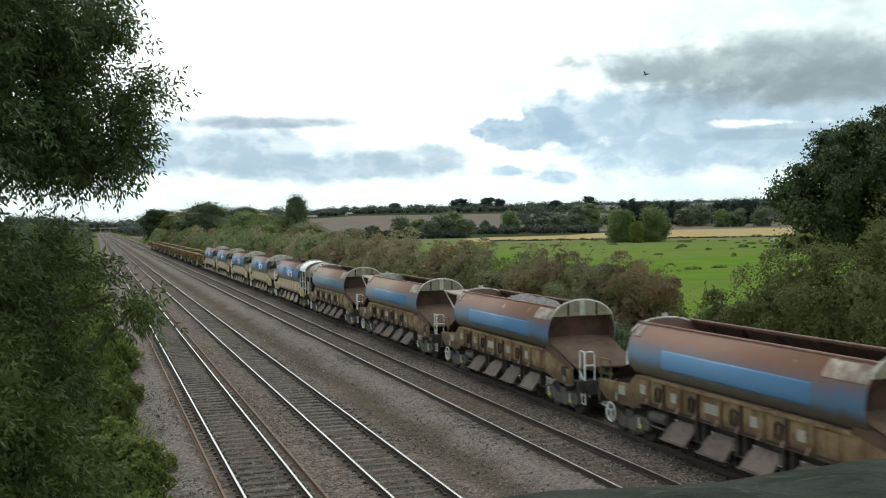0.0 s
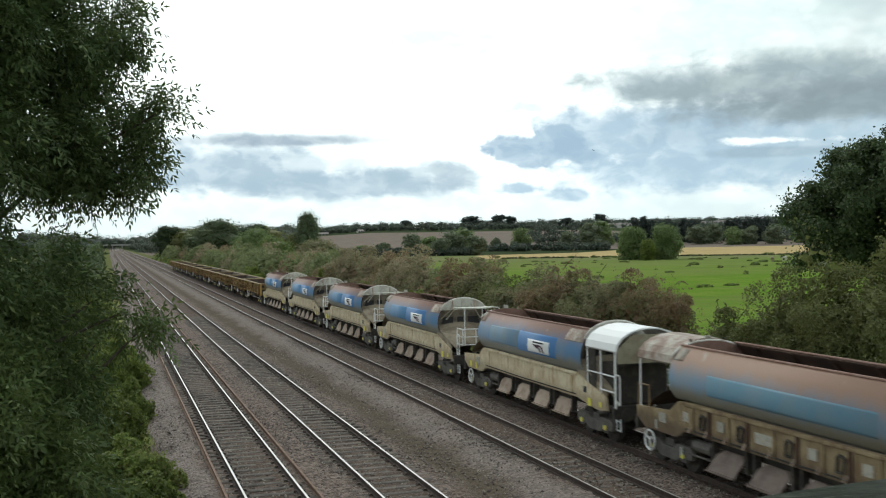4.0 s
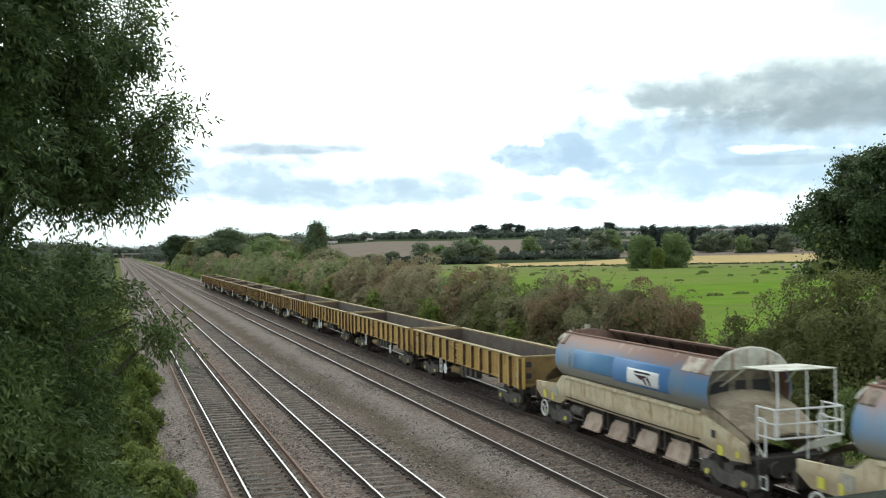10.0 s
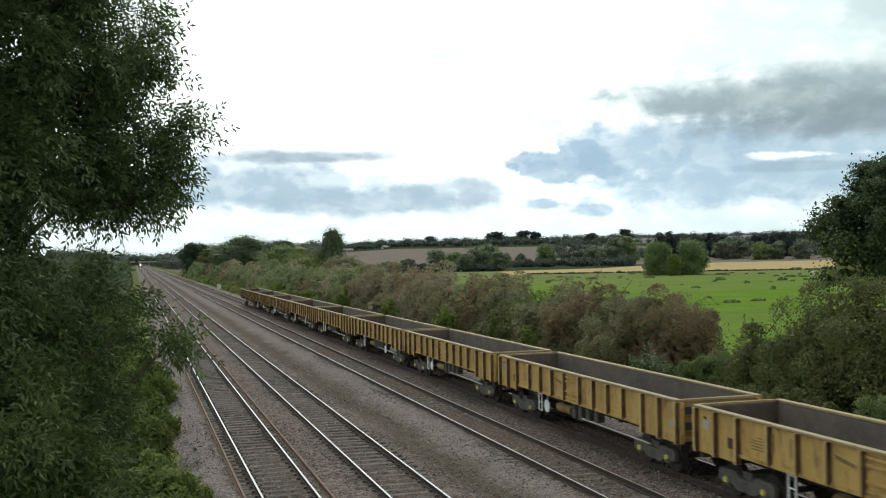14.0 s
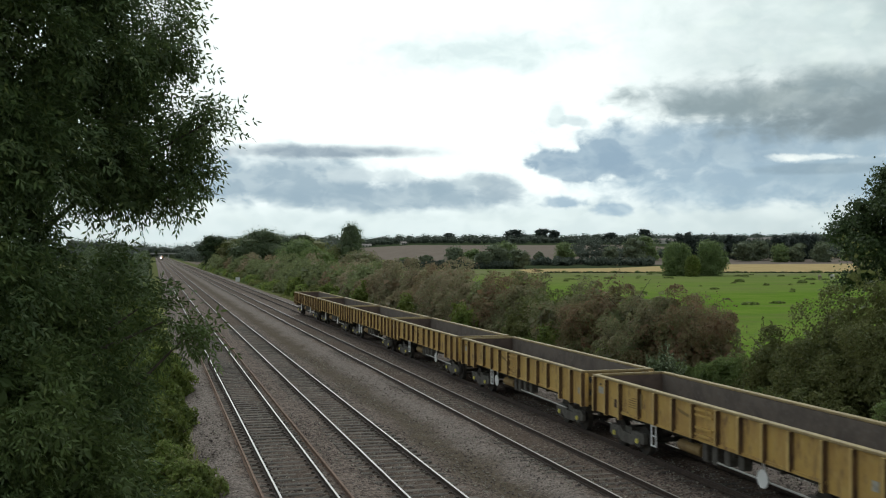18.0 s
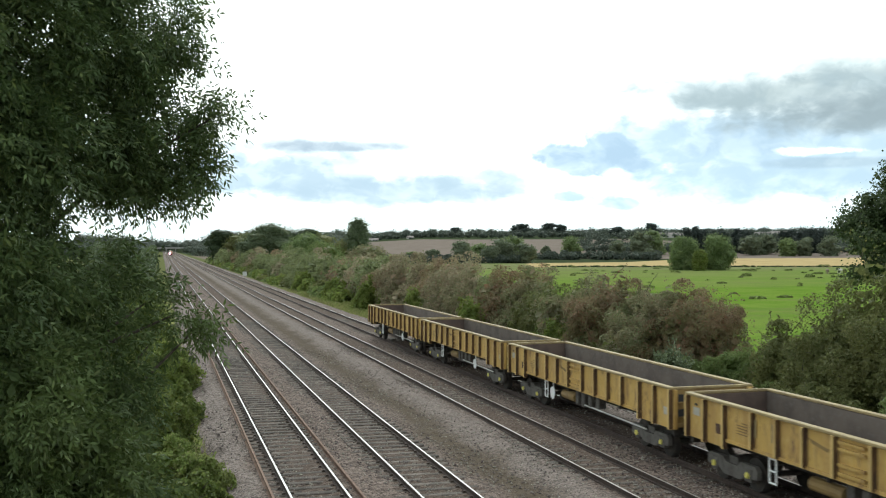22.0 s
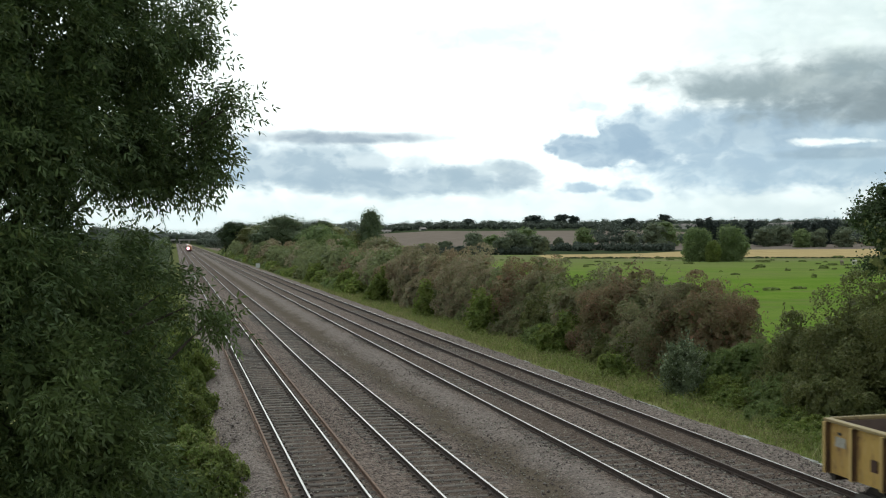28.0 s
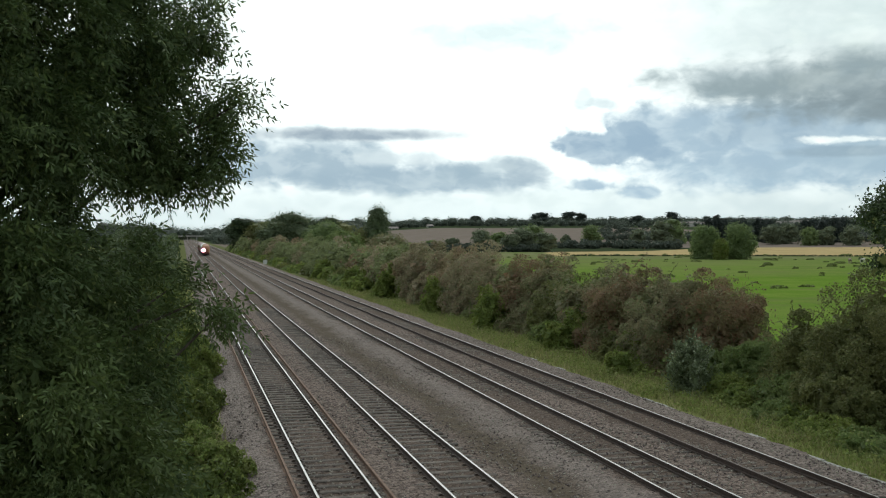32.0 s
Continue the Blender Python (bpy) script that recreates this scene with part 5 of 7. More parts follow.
    if cab:
        arc = [(1.22 * math.cos(math.pi * k / 10), 3.0 + 0.72 * math.sin(math.pi * k / 10)) for k in range(11)]
        bm = prism(arc + [(x * 0.96, z - 0.05) for x, z in arc[::-1]], "y", -7.4, -HOP - 0.2)
        part("cab_roof", bm, M["gloss"], w, "white rounded roof over the generator platform")
        for s in (-1, 1):
            for y in (-5.35, -6.3, -7.3):
                part("cab_post", box(s * 1.18 - 0.025, s * 1.18 + 0.025, y - 0.025, y + 0.025, 1.2, 3.05), M["gloss"], w, "white painted cab post")
            part("cab_panel", box(s * 1.16 - 0.02, s * 1.16 + 0.02, -5.9, -5.2, 1.3, 2.95, 0.01), M["frame"], w)
            part("cab_rail", pipe([(s * 1.2, -5.35, 2.2), (s * 1.2, -7.3, 2.2)], 0.024, 6), M["gloss"], w)
            part("cab_rail", pipe([(s * 1.2, -6.3, 1.7), (s * 1.2, -7.3, 1.7)], 0.024, 6), M["gloss"], w)
        part("generator", box(-0.9, 0.9, -6.9, -5.6, 1.22, 2.5, 0.05), M["frame"], w, "dark generator set under the roof")
        part("cab_end", prism([(-1.12, 2.6), (1.12, 2.6), (1.12, 3.04), (0.6, 3.5), (-0.6, 3.5), (-1.12, 3.04)], "y", -7.36, -7.32), M["hood_old"], w)
    bogie_for(w, 5.55, dim=not clean)
    bogie_for(w, -5.55, dim=not clean)
    buffers_for(w, 7.2)
    return w


M["bare"] = surface("worn pale tank paint", (0.46, 0.41, 0.35), 0.7, grain=[(2.5, (0.24, 0.16, 0.125), 0.38, 0.62, 0.9)], spots=[(9, (0.20, 0.12, 0.09), 0.5, 0.66, 0.8)], vary=0.3)
M["recess"] = surface("grey-brown end wall", (0.24, 0.21, 0.165), 0.8, grain=[(3, (0.10, 0.085, 0.065), 0.4, 0.66, 0.8)])
M["gloss"] = surface("clean white paint", (0.86, 0.86, 0.85), 0.4)
M["hood_old"] = surface("dirty cream end plate", (0.36, 0.33, 0.235), 0.7, grain=[(2, (0.24, 0.20, 0.135), 0.42, 0.68, 0.85)], spots=[(5, (0.14, 0.095, 0.06), 0.56, 0.7, 0.8)], vary=0.2)
M["hood_edge"] = surface("worn pale plate edge", (0.70, 0.68, 0.61), 0.6, grain=[(4, (0.26, 0.19, 0.14), 0.45, 0.68, 0.8)])
M["slope_old"] = surface("rusty brown slope sheet", (0.135, 0.085, 0.056), 0.85, grain=[(2, (0.085, 0.055, 0.04), 0.4, 0.66, 0.8)], bump=0.1, vary=0.2)
M["slope"] = surface("sandy slope sheet", (0.33, 0.275, 0.195), 0.8, grain=[(1.3, (0.17, 0.13, 0.09), 0.4, 0.62, 0.85), (9, (0.44, 0.37, 0.28), 0.5, 0.7, 0.5)], bump=0.1, vary=0.15)
M["blue_faded"] = surface("faded blue-grey panel", (0.19, 0.30, 0.42), 0.5, grain=[(1.0, (0.24, 0.31, 0.36), 0.4, 0.62, 0.7)], vary=0.1)

# ---- the train: distance of its last wagon's rear end from the bridge, by time ----
REAR = [(0, 318.8), (1, 306.3), (2, 293.9), (3, 281.7), (3.5, 275.6), (4.5, 263.5), (5.5, 251.5), (6, 245.6), (7, 233.8), (8, 222.0), (9, 210.3), (10, 198.9), (11, 187.9), (12, 177.0), (13, 166.2),
        (14, 155.5), (14.5, 150.4), (15.5, 140.1), (16.5, 129.9), (17, 124.9), (18, 114.9), (19, 105.0), (20, 95.3), (21, 85.8), (22, 76.3), (23, 66.9), (24, 57.6), (25, 48.2), (25.5, 43.6), (26.5, 34.9), (27.5, 26.1), (28, 21.6), (29, 12.8), (30, 4.0), (31, -4.8), (32, -13.6)]
WAGON_PITCH, HOPPER_PITCH = 16.2, 15.85
movers = []


def make_train():
    tx = TRACKS["D"]
    far_disc = open_wagon(10.2, "empty yellow ribbed box wagon with rust stains and white brake wheel")
    near_disc = open_wagon(4.75, "yellow ribbed bogie box wagon, empty, brake wheel beside its ladder")
    order = [1, 1, 0, 1, 0, 1, 0, 0, 1, 0]
    used = set()
    for k in range(10):
        base = far_disc if order[k] else near_disc
        ob = base if base not in used else copy_thing(base, Matrix())
        used.add(base)
        movers.append((ob, tx, -k * WAGON_PITCH - HALF))
    clean = hopper("pale blue ballast hopper with cream frame, white platform rails and canopy")
    old = hopper("rust-stained blue ballast hopper part filled with pale stone", clean=False, canopy="rear")
    worn = hopper("sun-faded rusty hopper with bright blue patch and ochre frame", clean=False, canopy="rear", tone="blue")
    teal = hopper("pale rusty hopper with teal patch and beige rear roof", clean=False, canopy="", tone="teal")
    rng = np.random.default_rng(61)
    ys, xs = np.meshgrid(np.linspace(-4.5, 4.4, 150), np.linspace(-0.98, 0.98, 32), indexing="ij")
    crest = 2.85 + 0.78 * np.exp(-((ys + 0.6) / 3.0) ** 2) + 0.08 * np.sin(ys * 2.3)
    zs = crest - 0.55 * xs ** 2 + rng.normal(size=xs.shape) * 0.03
    k = xs.shape[1]
    i, j = np.meshgrid(np.arange(149), np.arange(31), indexing="ij")
    q = (i * k + j)
    quads = np.stack([q, q + 1, q + k + 1, q + k], -1).reshape(-1, 4)
    pile = surface("pale grey crushed stone", (0.36, 0.33, 0.32), 0.95, spots=[(16, (0.19, 0.17, 0.165), 0.48, 0.6, 0.8)], bump=0.6, bump_scale=22)
    part("stone_load", mesh_arrays("stone_load", np.stack([xs, ys, zs], -1).reshape(-1, 3), quads, pile), None, old, "heap of pale crushed stone in the tank")
    plain = hopper("rust-stained blue ballast hopper with brown frame and open ends", clean=False, canopy="")
    gen = hopper("blue and cream ballast hopper with white generator cab roof", canopy="", cab=True)
    kinds = [clean, clean, clean, clean, gen, teal, worn, old, plain]
    for k, base in enumerate(kinds):
        ob = base if base not in used else copy_thing(base, Matrix())
        used.add(base)
        if k == 1:
            first = movers[-1][0]
        movers.append((ob, tx, -174.95 + 5.55 - k * HOPPER_PITCH))
    # the last hopper carries large worn figures
    curve = bpy.data.curves.new("figures", "FONT")
    curve.body, curve.size, curve.extrude = "17", 0.78, 0.004
    holder = new("figures", curve)
    bpy.context.view_layer.update()
    me = bpy.data.meshes.new_from_object(holder.evaluated_get(bpy.context.evaluated_depsgraph_get()))
    bpy.data.objects.remove(holder)
    me.materials.append(surface("worn pale figures", (0.40, 0.44, 0.46), 0.6, spots=[(9, (0.22, 0.30, 0.40), 0.45, 0.6, 0.8)]))
    fig = part("figure_mark", me, None, first, "worn pale figures 17 on the tank side")
    fig.rotation_euler = (math.pi / 2, 0.0, -math.pi / 2)
    fig.location = (-1.345, 4.05, 2.38)


def motions():
    for ob, x, off in movers:
        walk(ob, [(t, pose(x + LEAN * (y + off), y + off, 0, 0, 0, -math.degrees(LEAN))) for t, y in REAR])
    rows = [(0, 2098), (8, 1662), (16, 1226), (20, 1008), (24, 790), (26, 681), (28, 572), (30, 463), (32, 354)]
    for ob, path in birds:
        walk(ob, path)
    for ob, off in express:
        walk(ob, [(t, pose(TRACKS["B"] + LEAN * (y + off), y + off, 0, 0, 0, -math.degrees(LEAN))) for t, y in rows])


express = []


def make_express():
    """A passenger train far off, its headlamp lit."""
    red = surface("dark red train paint", (0.16, 0.03, 0.035), 0.4)
    yel = surface("dusty orange train front", (0.42, 0.20, 0.09), 0.5, grain=[(1.5, (0.26, 0.10, 0.07), 0.4, 0.62, 0.8)])
    glass = surface("dark train glass", (0.02, 0.022, 0.028), 0.1)
    body = [(-1.36, 1.0), (1.36, 1.0), (1.38, 2.2), (1.30, 3.0), (0.95, 3.65), (0.45, 3.85), (-0.45, 3.85), (-0.95, 3.65), (-1.30, 3.0), (-1.38, 2.2)]
    for k in range(4):
        c = tagged(new("passenger_coach"), "dark red passenger coach" if k else "red and orange passenger train front with lit headlamp", "passenger train", "passenger train")
        part("body", prism(body, "y", 3.0 if k == 0 else 0.0, 22.6), red if k else M["white"], c)
        for s in (-1, 1):
            for i in range(7):
                y = 4.5 + i * 2.5
                part("window", box(min(s * 1.30, s * 1.385), max(s * 1.30, s * 1.385), y - 0.8, y + 0.8, 2.05, 2.75), glass, c)
        if k == 0:
            nose = bmesh.new()
            a = [nose.verts.new((x, 3.0, z)) for x, z in body]
            b = [nose.verts.new((x * 0.82, 0.6, 1.0 + (z - 1.0) * (0.72 if z > 1.0 else 1.0))) for x, z in body]
            d = [nose.verts.new((x * 0.66, 0.0, 1.0 + (z - 1.0) * (0.42 if z > 1.0 else 1.0))) for x, z in body]
            for p, q in ((a, b), (b, d)):
                for i in range(10):
                    nose.faces.new((p[i], q[i], q[(i + 1) % 10], p[(i + 1) % 10]))
            nose.faces.new(d)
            bmesh.ops.recalc_face_normals(nose, faces=nose.faces)
            part("nose", nose, yel, c, "dusty orange train nose")
            part("front_skirt", box(-1.0, 1.0, -0.04, 0.3, 0.62, 1.1, 0.02), red, c, "dark red front skirt")
            part("windscreen", prism([(0.9, 2.75), (2.75, 3.45), (2.75, 3.52), (0.8, 2.82)], "x", -0.85, 0.85), glass, c)
            for x in (-0.75,):
                part("headlamp", add_tube(bmesh.new(), (x, -0.05, 1.75), (x, 0.35, 1.75), 0.5, 16), M["lamp"], c, "lit white headlamp")
                # added glowing ring for the lens fringe; the train has no such part
                ring = add_tube(bmesh.new(), (x, 0.0, 1.75), (x, 0.3, 1.75), 0.86, 16)
                part("lamp_surround", ring, M["fringe_glow"], c, "red glowing ring added for the glare around the lamp")
        u = bmesh.new()
        for y in (3.4, 19.2):
            add_box(u, -1.1, 1.1, y - 1.4, y + 1.4, 0.2, 0.95)
            for a in (-1.2, 1.2):
                for s in (-1, 1):
                    add_tube(u, (s * 0.68, y + a, 0.46), (s * 0.82, y + a, 0.46), 0.46, 12)
        add_box(u, -1.2, 1.2, 6.5, 16.0, 0.45, 1.0)
        part("underframe", u, M["frame"], c)
        express.append((c, k * 23.0))


make_train()
make_express()

# ---- plants ----
M["weed_green"] = leaf_surface("verge weeds", (0.190, 0.247, 0.063), (0.224, 0.253, 0.081), (0.276, 0.287, 0.103), 0.6, thin=0.5)
M["olive"] = leaf_surface("olive green hedge leaves", (0.171, 0.179, 0.062), (0.141, 0.161, 0.056), (0.210, 0.210, 0.085), 0.42, thin=0.45)
M["round"] = leaf_surface("mid green willow leaves", (0.205, 0.265, 0.105), (0.175, 0.235, 0.095), (0.25, 0.30, 0.12), 0.4, thin=0.5)
M["round_dark"] = leaf_surface("dull grey-green tree leaves", (0.13, 0.165, 0.085), (0.115, 0.148, 0.08), (0.175, 0.205, 0.11), 0.4)
M["shrub"] = leaf_surface("dark green shrub leaves", (0.145, 0.18, 0.042), (0.115, 0.155, 0.038), (0.20, 0.225, 0.06), 0.6)


def shell_points(rng, n, lobes):
    """Places in uneven lobes (x, y, z, rx, ry, rz), thick near their skins, and the way out at each."""
    lobes = np.asarray(lobes, float)
    area = lobes[:, 3] * lobes[:, 4] + lobes[:, 5] * (lobes[:, 3] + lobes[:, 4])
    pick = rng.choice(len(lobes), n, p=area / area.sum())
    d = rng.normal(size=(n, 3))
    d /= np.linalg.norm(d, axis=1, keepdims=True)
    lump = 1 + 0.11 * np.sin(d[:, 0] * 7 + pick * 3.1) * np.sin(d[:, 2] * 6 + pick) + 0.07 * np.sin(d[:, 1] * 11 + pick * 1.7)
    r = (0.72 + 0.29 * rng.random(n) ** 0.75) * lump
    return lobes[pick, :3] + d * r[:, None] * lobes[pick, 3:6], d


def gathered(pts, cell):
    """Which places have company close by, so that no leaf hangs alone in the air."""
    keep = np.zeros(len(pts), bool)
    for shift in (0.0, 0.5):
        key = np.floor(pts / cell + shift).astype(np.int64)
        key = key[:, 0] * 73856093 ^ key[:, 1] * 19349663 ^ key[:, 2] * 83492791
        _, where, many = np.unique(key, return_inverse=True, return_counts=True)
        keep |= many[where.ravel()] > 3
    return keep


def core_arrays(rng, lobes, k=0.66):
    """Dense inner masses of a crown, one uneven lump a lobe."""
    bm = bmesh.new()
    bmesh.ops.create_icosphere(bm, subdivisions=1, radius=1.0)
    v0 = np.array([v.co[:] for v in bm.verts])
    f0 = np.array([[v.index for v in f.verts] for f in bm.faces])
    bm.free()
    vs, fs = [], []
    for i, (x, y, z, a, b, c) in enumerate(lobes):
        v = v0 * (k * (0.78 + 0.34 * rng.random((len(v0), 1)))) * (a, b, c) + (x, y, z)
        vs.append(v)
        fs.append(f0 + i * len(v0))
    return np.concatenate(vs), np.concatenate(fs)


def crown_lobes(rng, x, y, z0, w, d, h, count, low=0.0):
    """Lobes that fill a crown of that width, depth and height, wider at two thirds."""
    out = []
    for i in range(count):
        t = low + (1 - low) * (i + 0.5) / count
        swell = math.sin(math.pi * (0.12 + 0.8 * t)) ** 0.7
        a = rng.random() * 6.283
        k = 0.62 * swell * math.sqrt(rng.random())
        s = (0.30 + 0.16 * rng.random()) * (0.75 + 0.25 * swell)
        out.append((x + math.cos(a) * k * w / 2, y + math.sin(a) * k * d / 2, z0 + t * h * 0.9, s * w * 0.8, s * d * 0.8, s * h * 0.62))
    return out


def limbs(trunk_base, top, r, rng, ends):
    bm = bmesh.new()
    b, t = Vector(trunk_base), Vector(top)
    mid = b.lerp(t, 0.5) + Vector((rng.normal() * 0.05, rng.normal() * 0.05, 0)) * (t - b).length
    add_tube(bm, b, mid, r, 8, r * 0.75)
    add_tube(bm, mid, t, r * 0.75, 7, r * 0.35)
    for e in ends:
        e = Vector(e)
        share = (e.z - b.z) / max(0.1, t.z - b.z)
        s = b.lerp(t, min(0.97, max(0.25, share - 0.05 - 0.2 * rng.random())))
        m = s.lerp(e, 0.55) + Vector((0, 0, 0.06 * (e - s).length))
        add_tube(bm, s, m, r * 0.24, 6, r * 0.15)
        add_tube(bm, m, e, r * 0.15, 5, r * 0.05)
    return bm


def plant(name, label, category, x, y, w, d, h, leaf, size, n, seed, lift=0.0, lobes=14, group="", z=None, slim=0.42, trunk=0.0, sprigs=0):
    """A shrub or tree: trunk and limbs, and a crown of single leaves."""
    rng = np.random.default_rng(seed)
    z0 = float(land_height(np.array(x), np.array(y))) if z is None else z
    ob = tagged(new(name), label, category, group)
    ob.location = (x, y, z0)
    ls = crown_lobes(rng, 0, 0, lift, w, d, h - lift, lobes)
    ls += [(0, 0, lift + (h - lift) * 0.42, w * 0.30, d * 0.30, (h - lift) * 0.36)]
    pts, out = shell_points(rng, n, ls)
    fit_w, fit_d = np.percentile(np.abs(pts[:, 0]), 98), np.percentile(np.abs(pts[:, 1]), 98)
    fit_h = (h - lift) / (np.percentile(pts[:, 2], 99.3) - lift)
    grow = np.array([w / 2 / fit_w, d / 2 / fit_d, fit_h])
    pts = (pts - (0, 0, lift)) * grow + (0, 0, lift)
    inside = (pts[:, 0] / (w / 2)) ** 2 + (pts[:, 1] / (d / 2)) ** 2 < 1.12
    pts, out = pts[inside], out[inside]
    close = gathered(pts, size * 3.2)
    pts, out = pts[close], out[close]
    ls = [(a * grow[0], b * grow[1], (c - lift) * fit_h + lift, p * grow[0], q * grow[1], r * fit_h) for a, b, c, p, q, r in ls]
    pts[:, 2] = np.maximum(pts[:, 2], 0.03)
    ways = out
    if sprigs:
        tops = np.array([l for l in ls if l[2] > h * 0.5])
        k = rng.choice(len(tops), sprigs)
        a = rng.random(sprigs) * 6.283
        base = tops[k, :3] + np.stack([np.cos(a) * tops[k, 3], np.sin(a) * tops[k, 4], tops[k, 5] * 0.7], -1) * 0.72
        go = np.stack([np.cos(a) * 0.5, np.sin(a) * 0.5, 0.7 + 0 * a], -1) * (0.3 + 0.6 * rng.random((sprigs, 1)))
        t = rng.random((sprigs, 14, 1))
        extra = (base[:, None] + go[:, None] * t + rng.normal(size=(sprigs, 14, 3)) * 0.04).reshape(-1, 3)
        pts = np.concatenate([pts, extra])
        ways = np.concatenate([ways, rng.normal(size=extra.shape)])
    # larger, older leaves deeper in the crown close its gaps
    deep, facing = shell_points(rng, n // 4, [(a, b, c, p * 0.62, q * 0.62, r * 0.62) for a, b, c, p, q, r in ls])
    deep[:, 2] = np.maximum(deep[:, 2], 0.05)
    inner = leaf_mesh("inner_leaves", deep, facing, size * 2.3, leaf, rng, 0.5)
    part("inner_foliage", inner, None, ob)
    part("crown", leaf_mesh("crown", pts, ways, size, leaf, rng, slim, core=core_arrays(rng, ls, 0.58) if size > 0.2 else None), None, ob)
    tr = trunk or max(0.03, w * 0.022)
    ends = [l[:3] for l in ls[:: max(1, len(ls) // 7)]]
    part("trunk", limbs((0, 0, -0.1), (0, 0, lift + (h - lift) * 0.7), tr, rng, ends), M["bark"], ob)
    return ob


def leaflet_fronds(places, ways, rng, length, material, name):
    """Ash leaves: a stalk with pairs of narrow drooping leaflets and one at its tip."""
    n = len(places)
    r, a, u = frames_of(ways, rng)
    pairs = 3
    verts, faces = [], []
    base_index = 0
    L = length * (0.75 + 0.5 * rng.random((n, 1)))
    for j in range(pairs * 2 + 1):
        tip = j == pairs * 2
        side = 0 if tip else (1 if j % 2 else -1)
        t = 1.0 if tip else 0.28 + 0.62 * (j // 2) / (pairs - 1)
        root = places + a * L * t + np.array([0, 0, -0.10]) * L * t * t
        way = a * (1.0 if tip else 0.62) + r * side * 0.9 + rng.normal(size=a.shape) * 0.16 + np.array([0, 0, -0.42])
        way /= np.linalg.norm(way, axis=1, keepdims=True)
        s = L * 0.285 * (0.85 + 0.3 * rng.random((n, 1)))
        across = np.cross(way, u)
        across /= np.linalg.norm(across, axis=1, keepdims=True) + 1e-9
        v = np.stack([root, root + way * s * 0.45 + across * s * 0.15, root + way * s, root + way * s * 0.45 - across * s * 0.15], 1).reshape(-1, 3)
        i = np.arange(n)[:, None] * 4 + base_index
        verts.append(v)
        faces.append(np.concatenate([i + [0, 1, 2], i + [0, 2, 3]], 1).reshape(-1, 3))
        base_index += n * 4
    # the stalk
    w = L * 0.008
    end = places + a * L + np.array([0, 0, -0.10]) * L
    v = np.stack([places - r * w, places + r * w, end], 1).reshape(-1, 3)
    verts.append(v)
    faces.append(np.arange(n)[:, None] * 3 + base_index + np.array([[0, 1, 2]]))
    return mesh_arrays(name, np.concatenate(verts), np.concatenate(faces), material)


ASH_HIGH = [(-0.07, 8.43, 8.29, 0.28), (-0.46, 7.94, 8.13, 0.35), (-0.84, 7.52, 8.03, 0.4), (-1.13, 7.1, 7.82, 0.39), (0.05, 8.49, 7.95, 0.21), (-0.2, 8.21, 7.77, 0.27), (-0.58, 7.9, 7.67, 0.32), (-0.93, 7.38, 7.55, 0.36), (0.31, 8.34, 7.54, 0.17), (0.48, 8.22, 7.6, 0.1),
            (0.01, 8.26, 7.44, 0.27), (-0.39, 7.96, 7.32, 0.3), (-0.8, 7.43, 7.18, 0.34), (-1.1, 7.09, 7.18, 0.35), (0.22, 8.27, 7.25, 0.14), (-0.08, 8.29, 7.05, 0.2), (-0.44, 8.18, 6.93, 0.2), (-0.78, 7.55, 6.86, 0.25), (-1.09, 7.21, 6.83, 0.32)]
ASH_HIGH += [(-1.2, 7.3, 8.5, 0.5), (-0.75, 7.8, 8.55, 0.45), (-1.6, 7.2, 8.1, 0.5), (-0.4, 8.2, 8.65, 0.34), (-1.5, 7.4, 7.5, 0.5), (-1.5, 7.0, 6.95, 0.42), (-1.0, 7.9, 7.6, 0.45), (0.26, 8.3, 7.06, 0.13), (0.12, 8.25, 6.98, 0.14), (-0.1, 8.2, 6.93, 0.15), (-0.3, 8.1, 7.2, 0.2), (0.3, 8.3, 7.3, 0.14)]
ASH_LOW = [(-0.28, 8.2, 6.55, 0.16), (-0.64, 7.57, 6.54, 0.25), (-0.94, 7.14, 6.5, 0.31), (-1.18, 6.8, 6.41, 0.37), (-0.08, 7.99, 6.28, 0.19), (-0.46, 7.78, 6.21, 0.3), (0.11, 7.98, 6.09, 0.16), (0.31, 7.97, 6.03, 0.1), (-0.82, 7.23, 6.06, 0.36), (-1.12, 6.78, 5.96, 0.37),
           (-0.08, 7.87, 5.87, 0.18), (-0.42, 7.65, 5.82, 0.29), (-0.3, 7.52, 5.52, 0.25), (-0.74, 7.09, 5.6, 0.39), (-1.07, 6.64, 5.57, 0.4), (-0.37, 7.36, 5.2, 0.26), (-0.78, 6.81, 5.19, 0.38), (-0.33, 7.2, 4.93, 0.24), (-1.09, 6.55, 5.13, 0.37), (-0.55, 6.6, 5.3, 0.35), (-0.62, 6.4, 4.95, 0.36), (-0.38, 6.75, 5.0, 0.28), (-0.75, 6.5, 5.65, 0.3)]


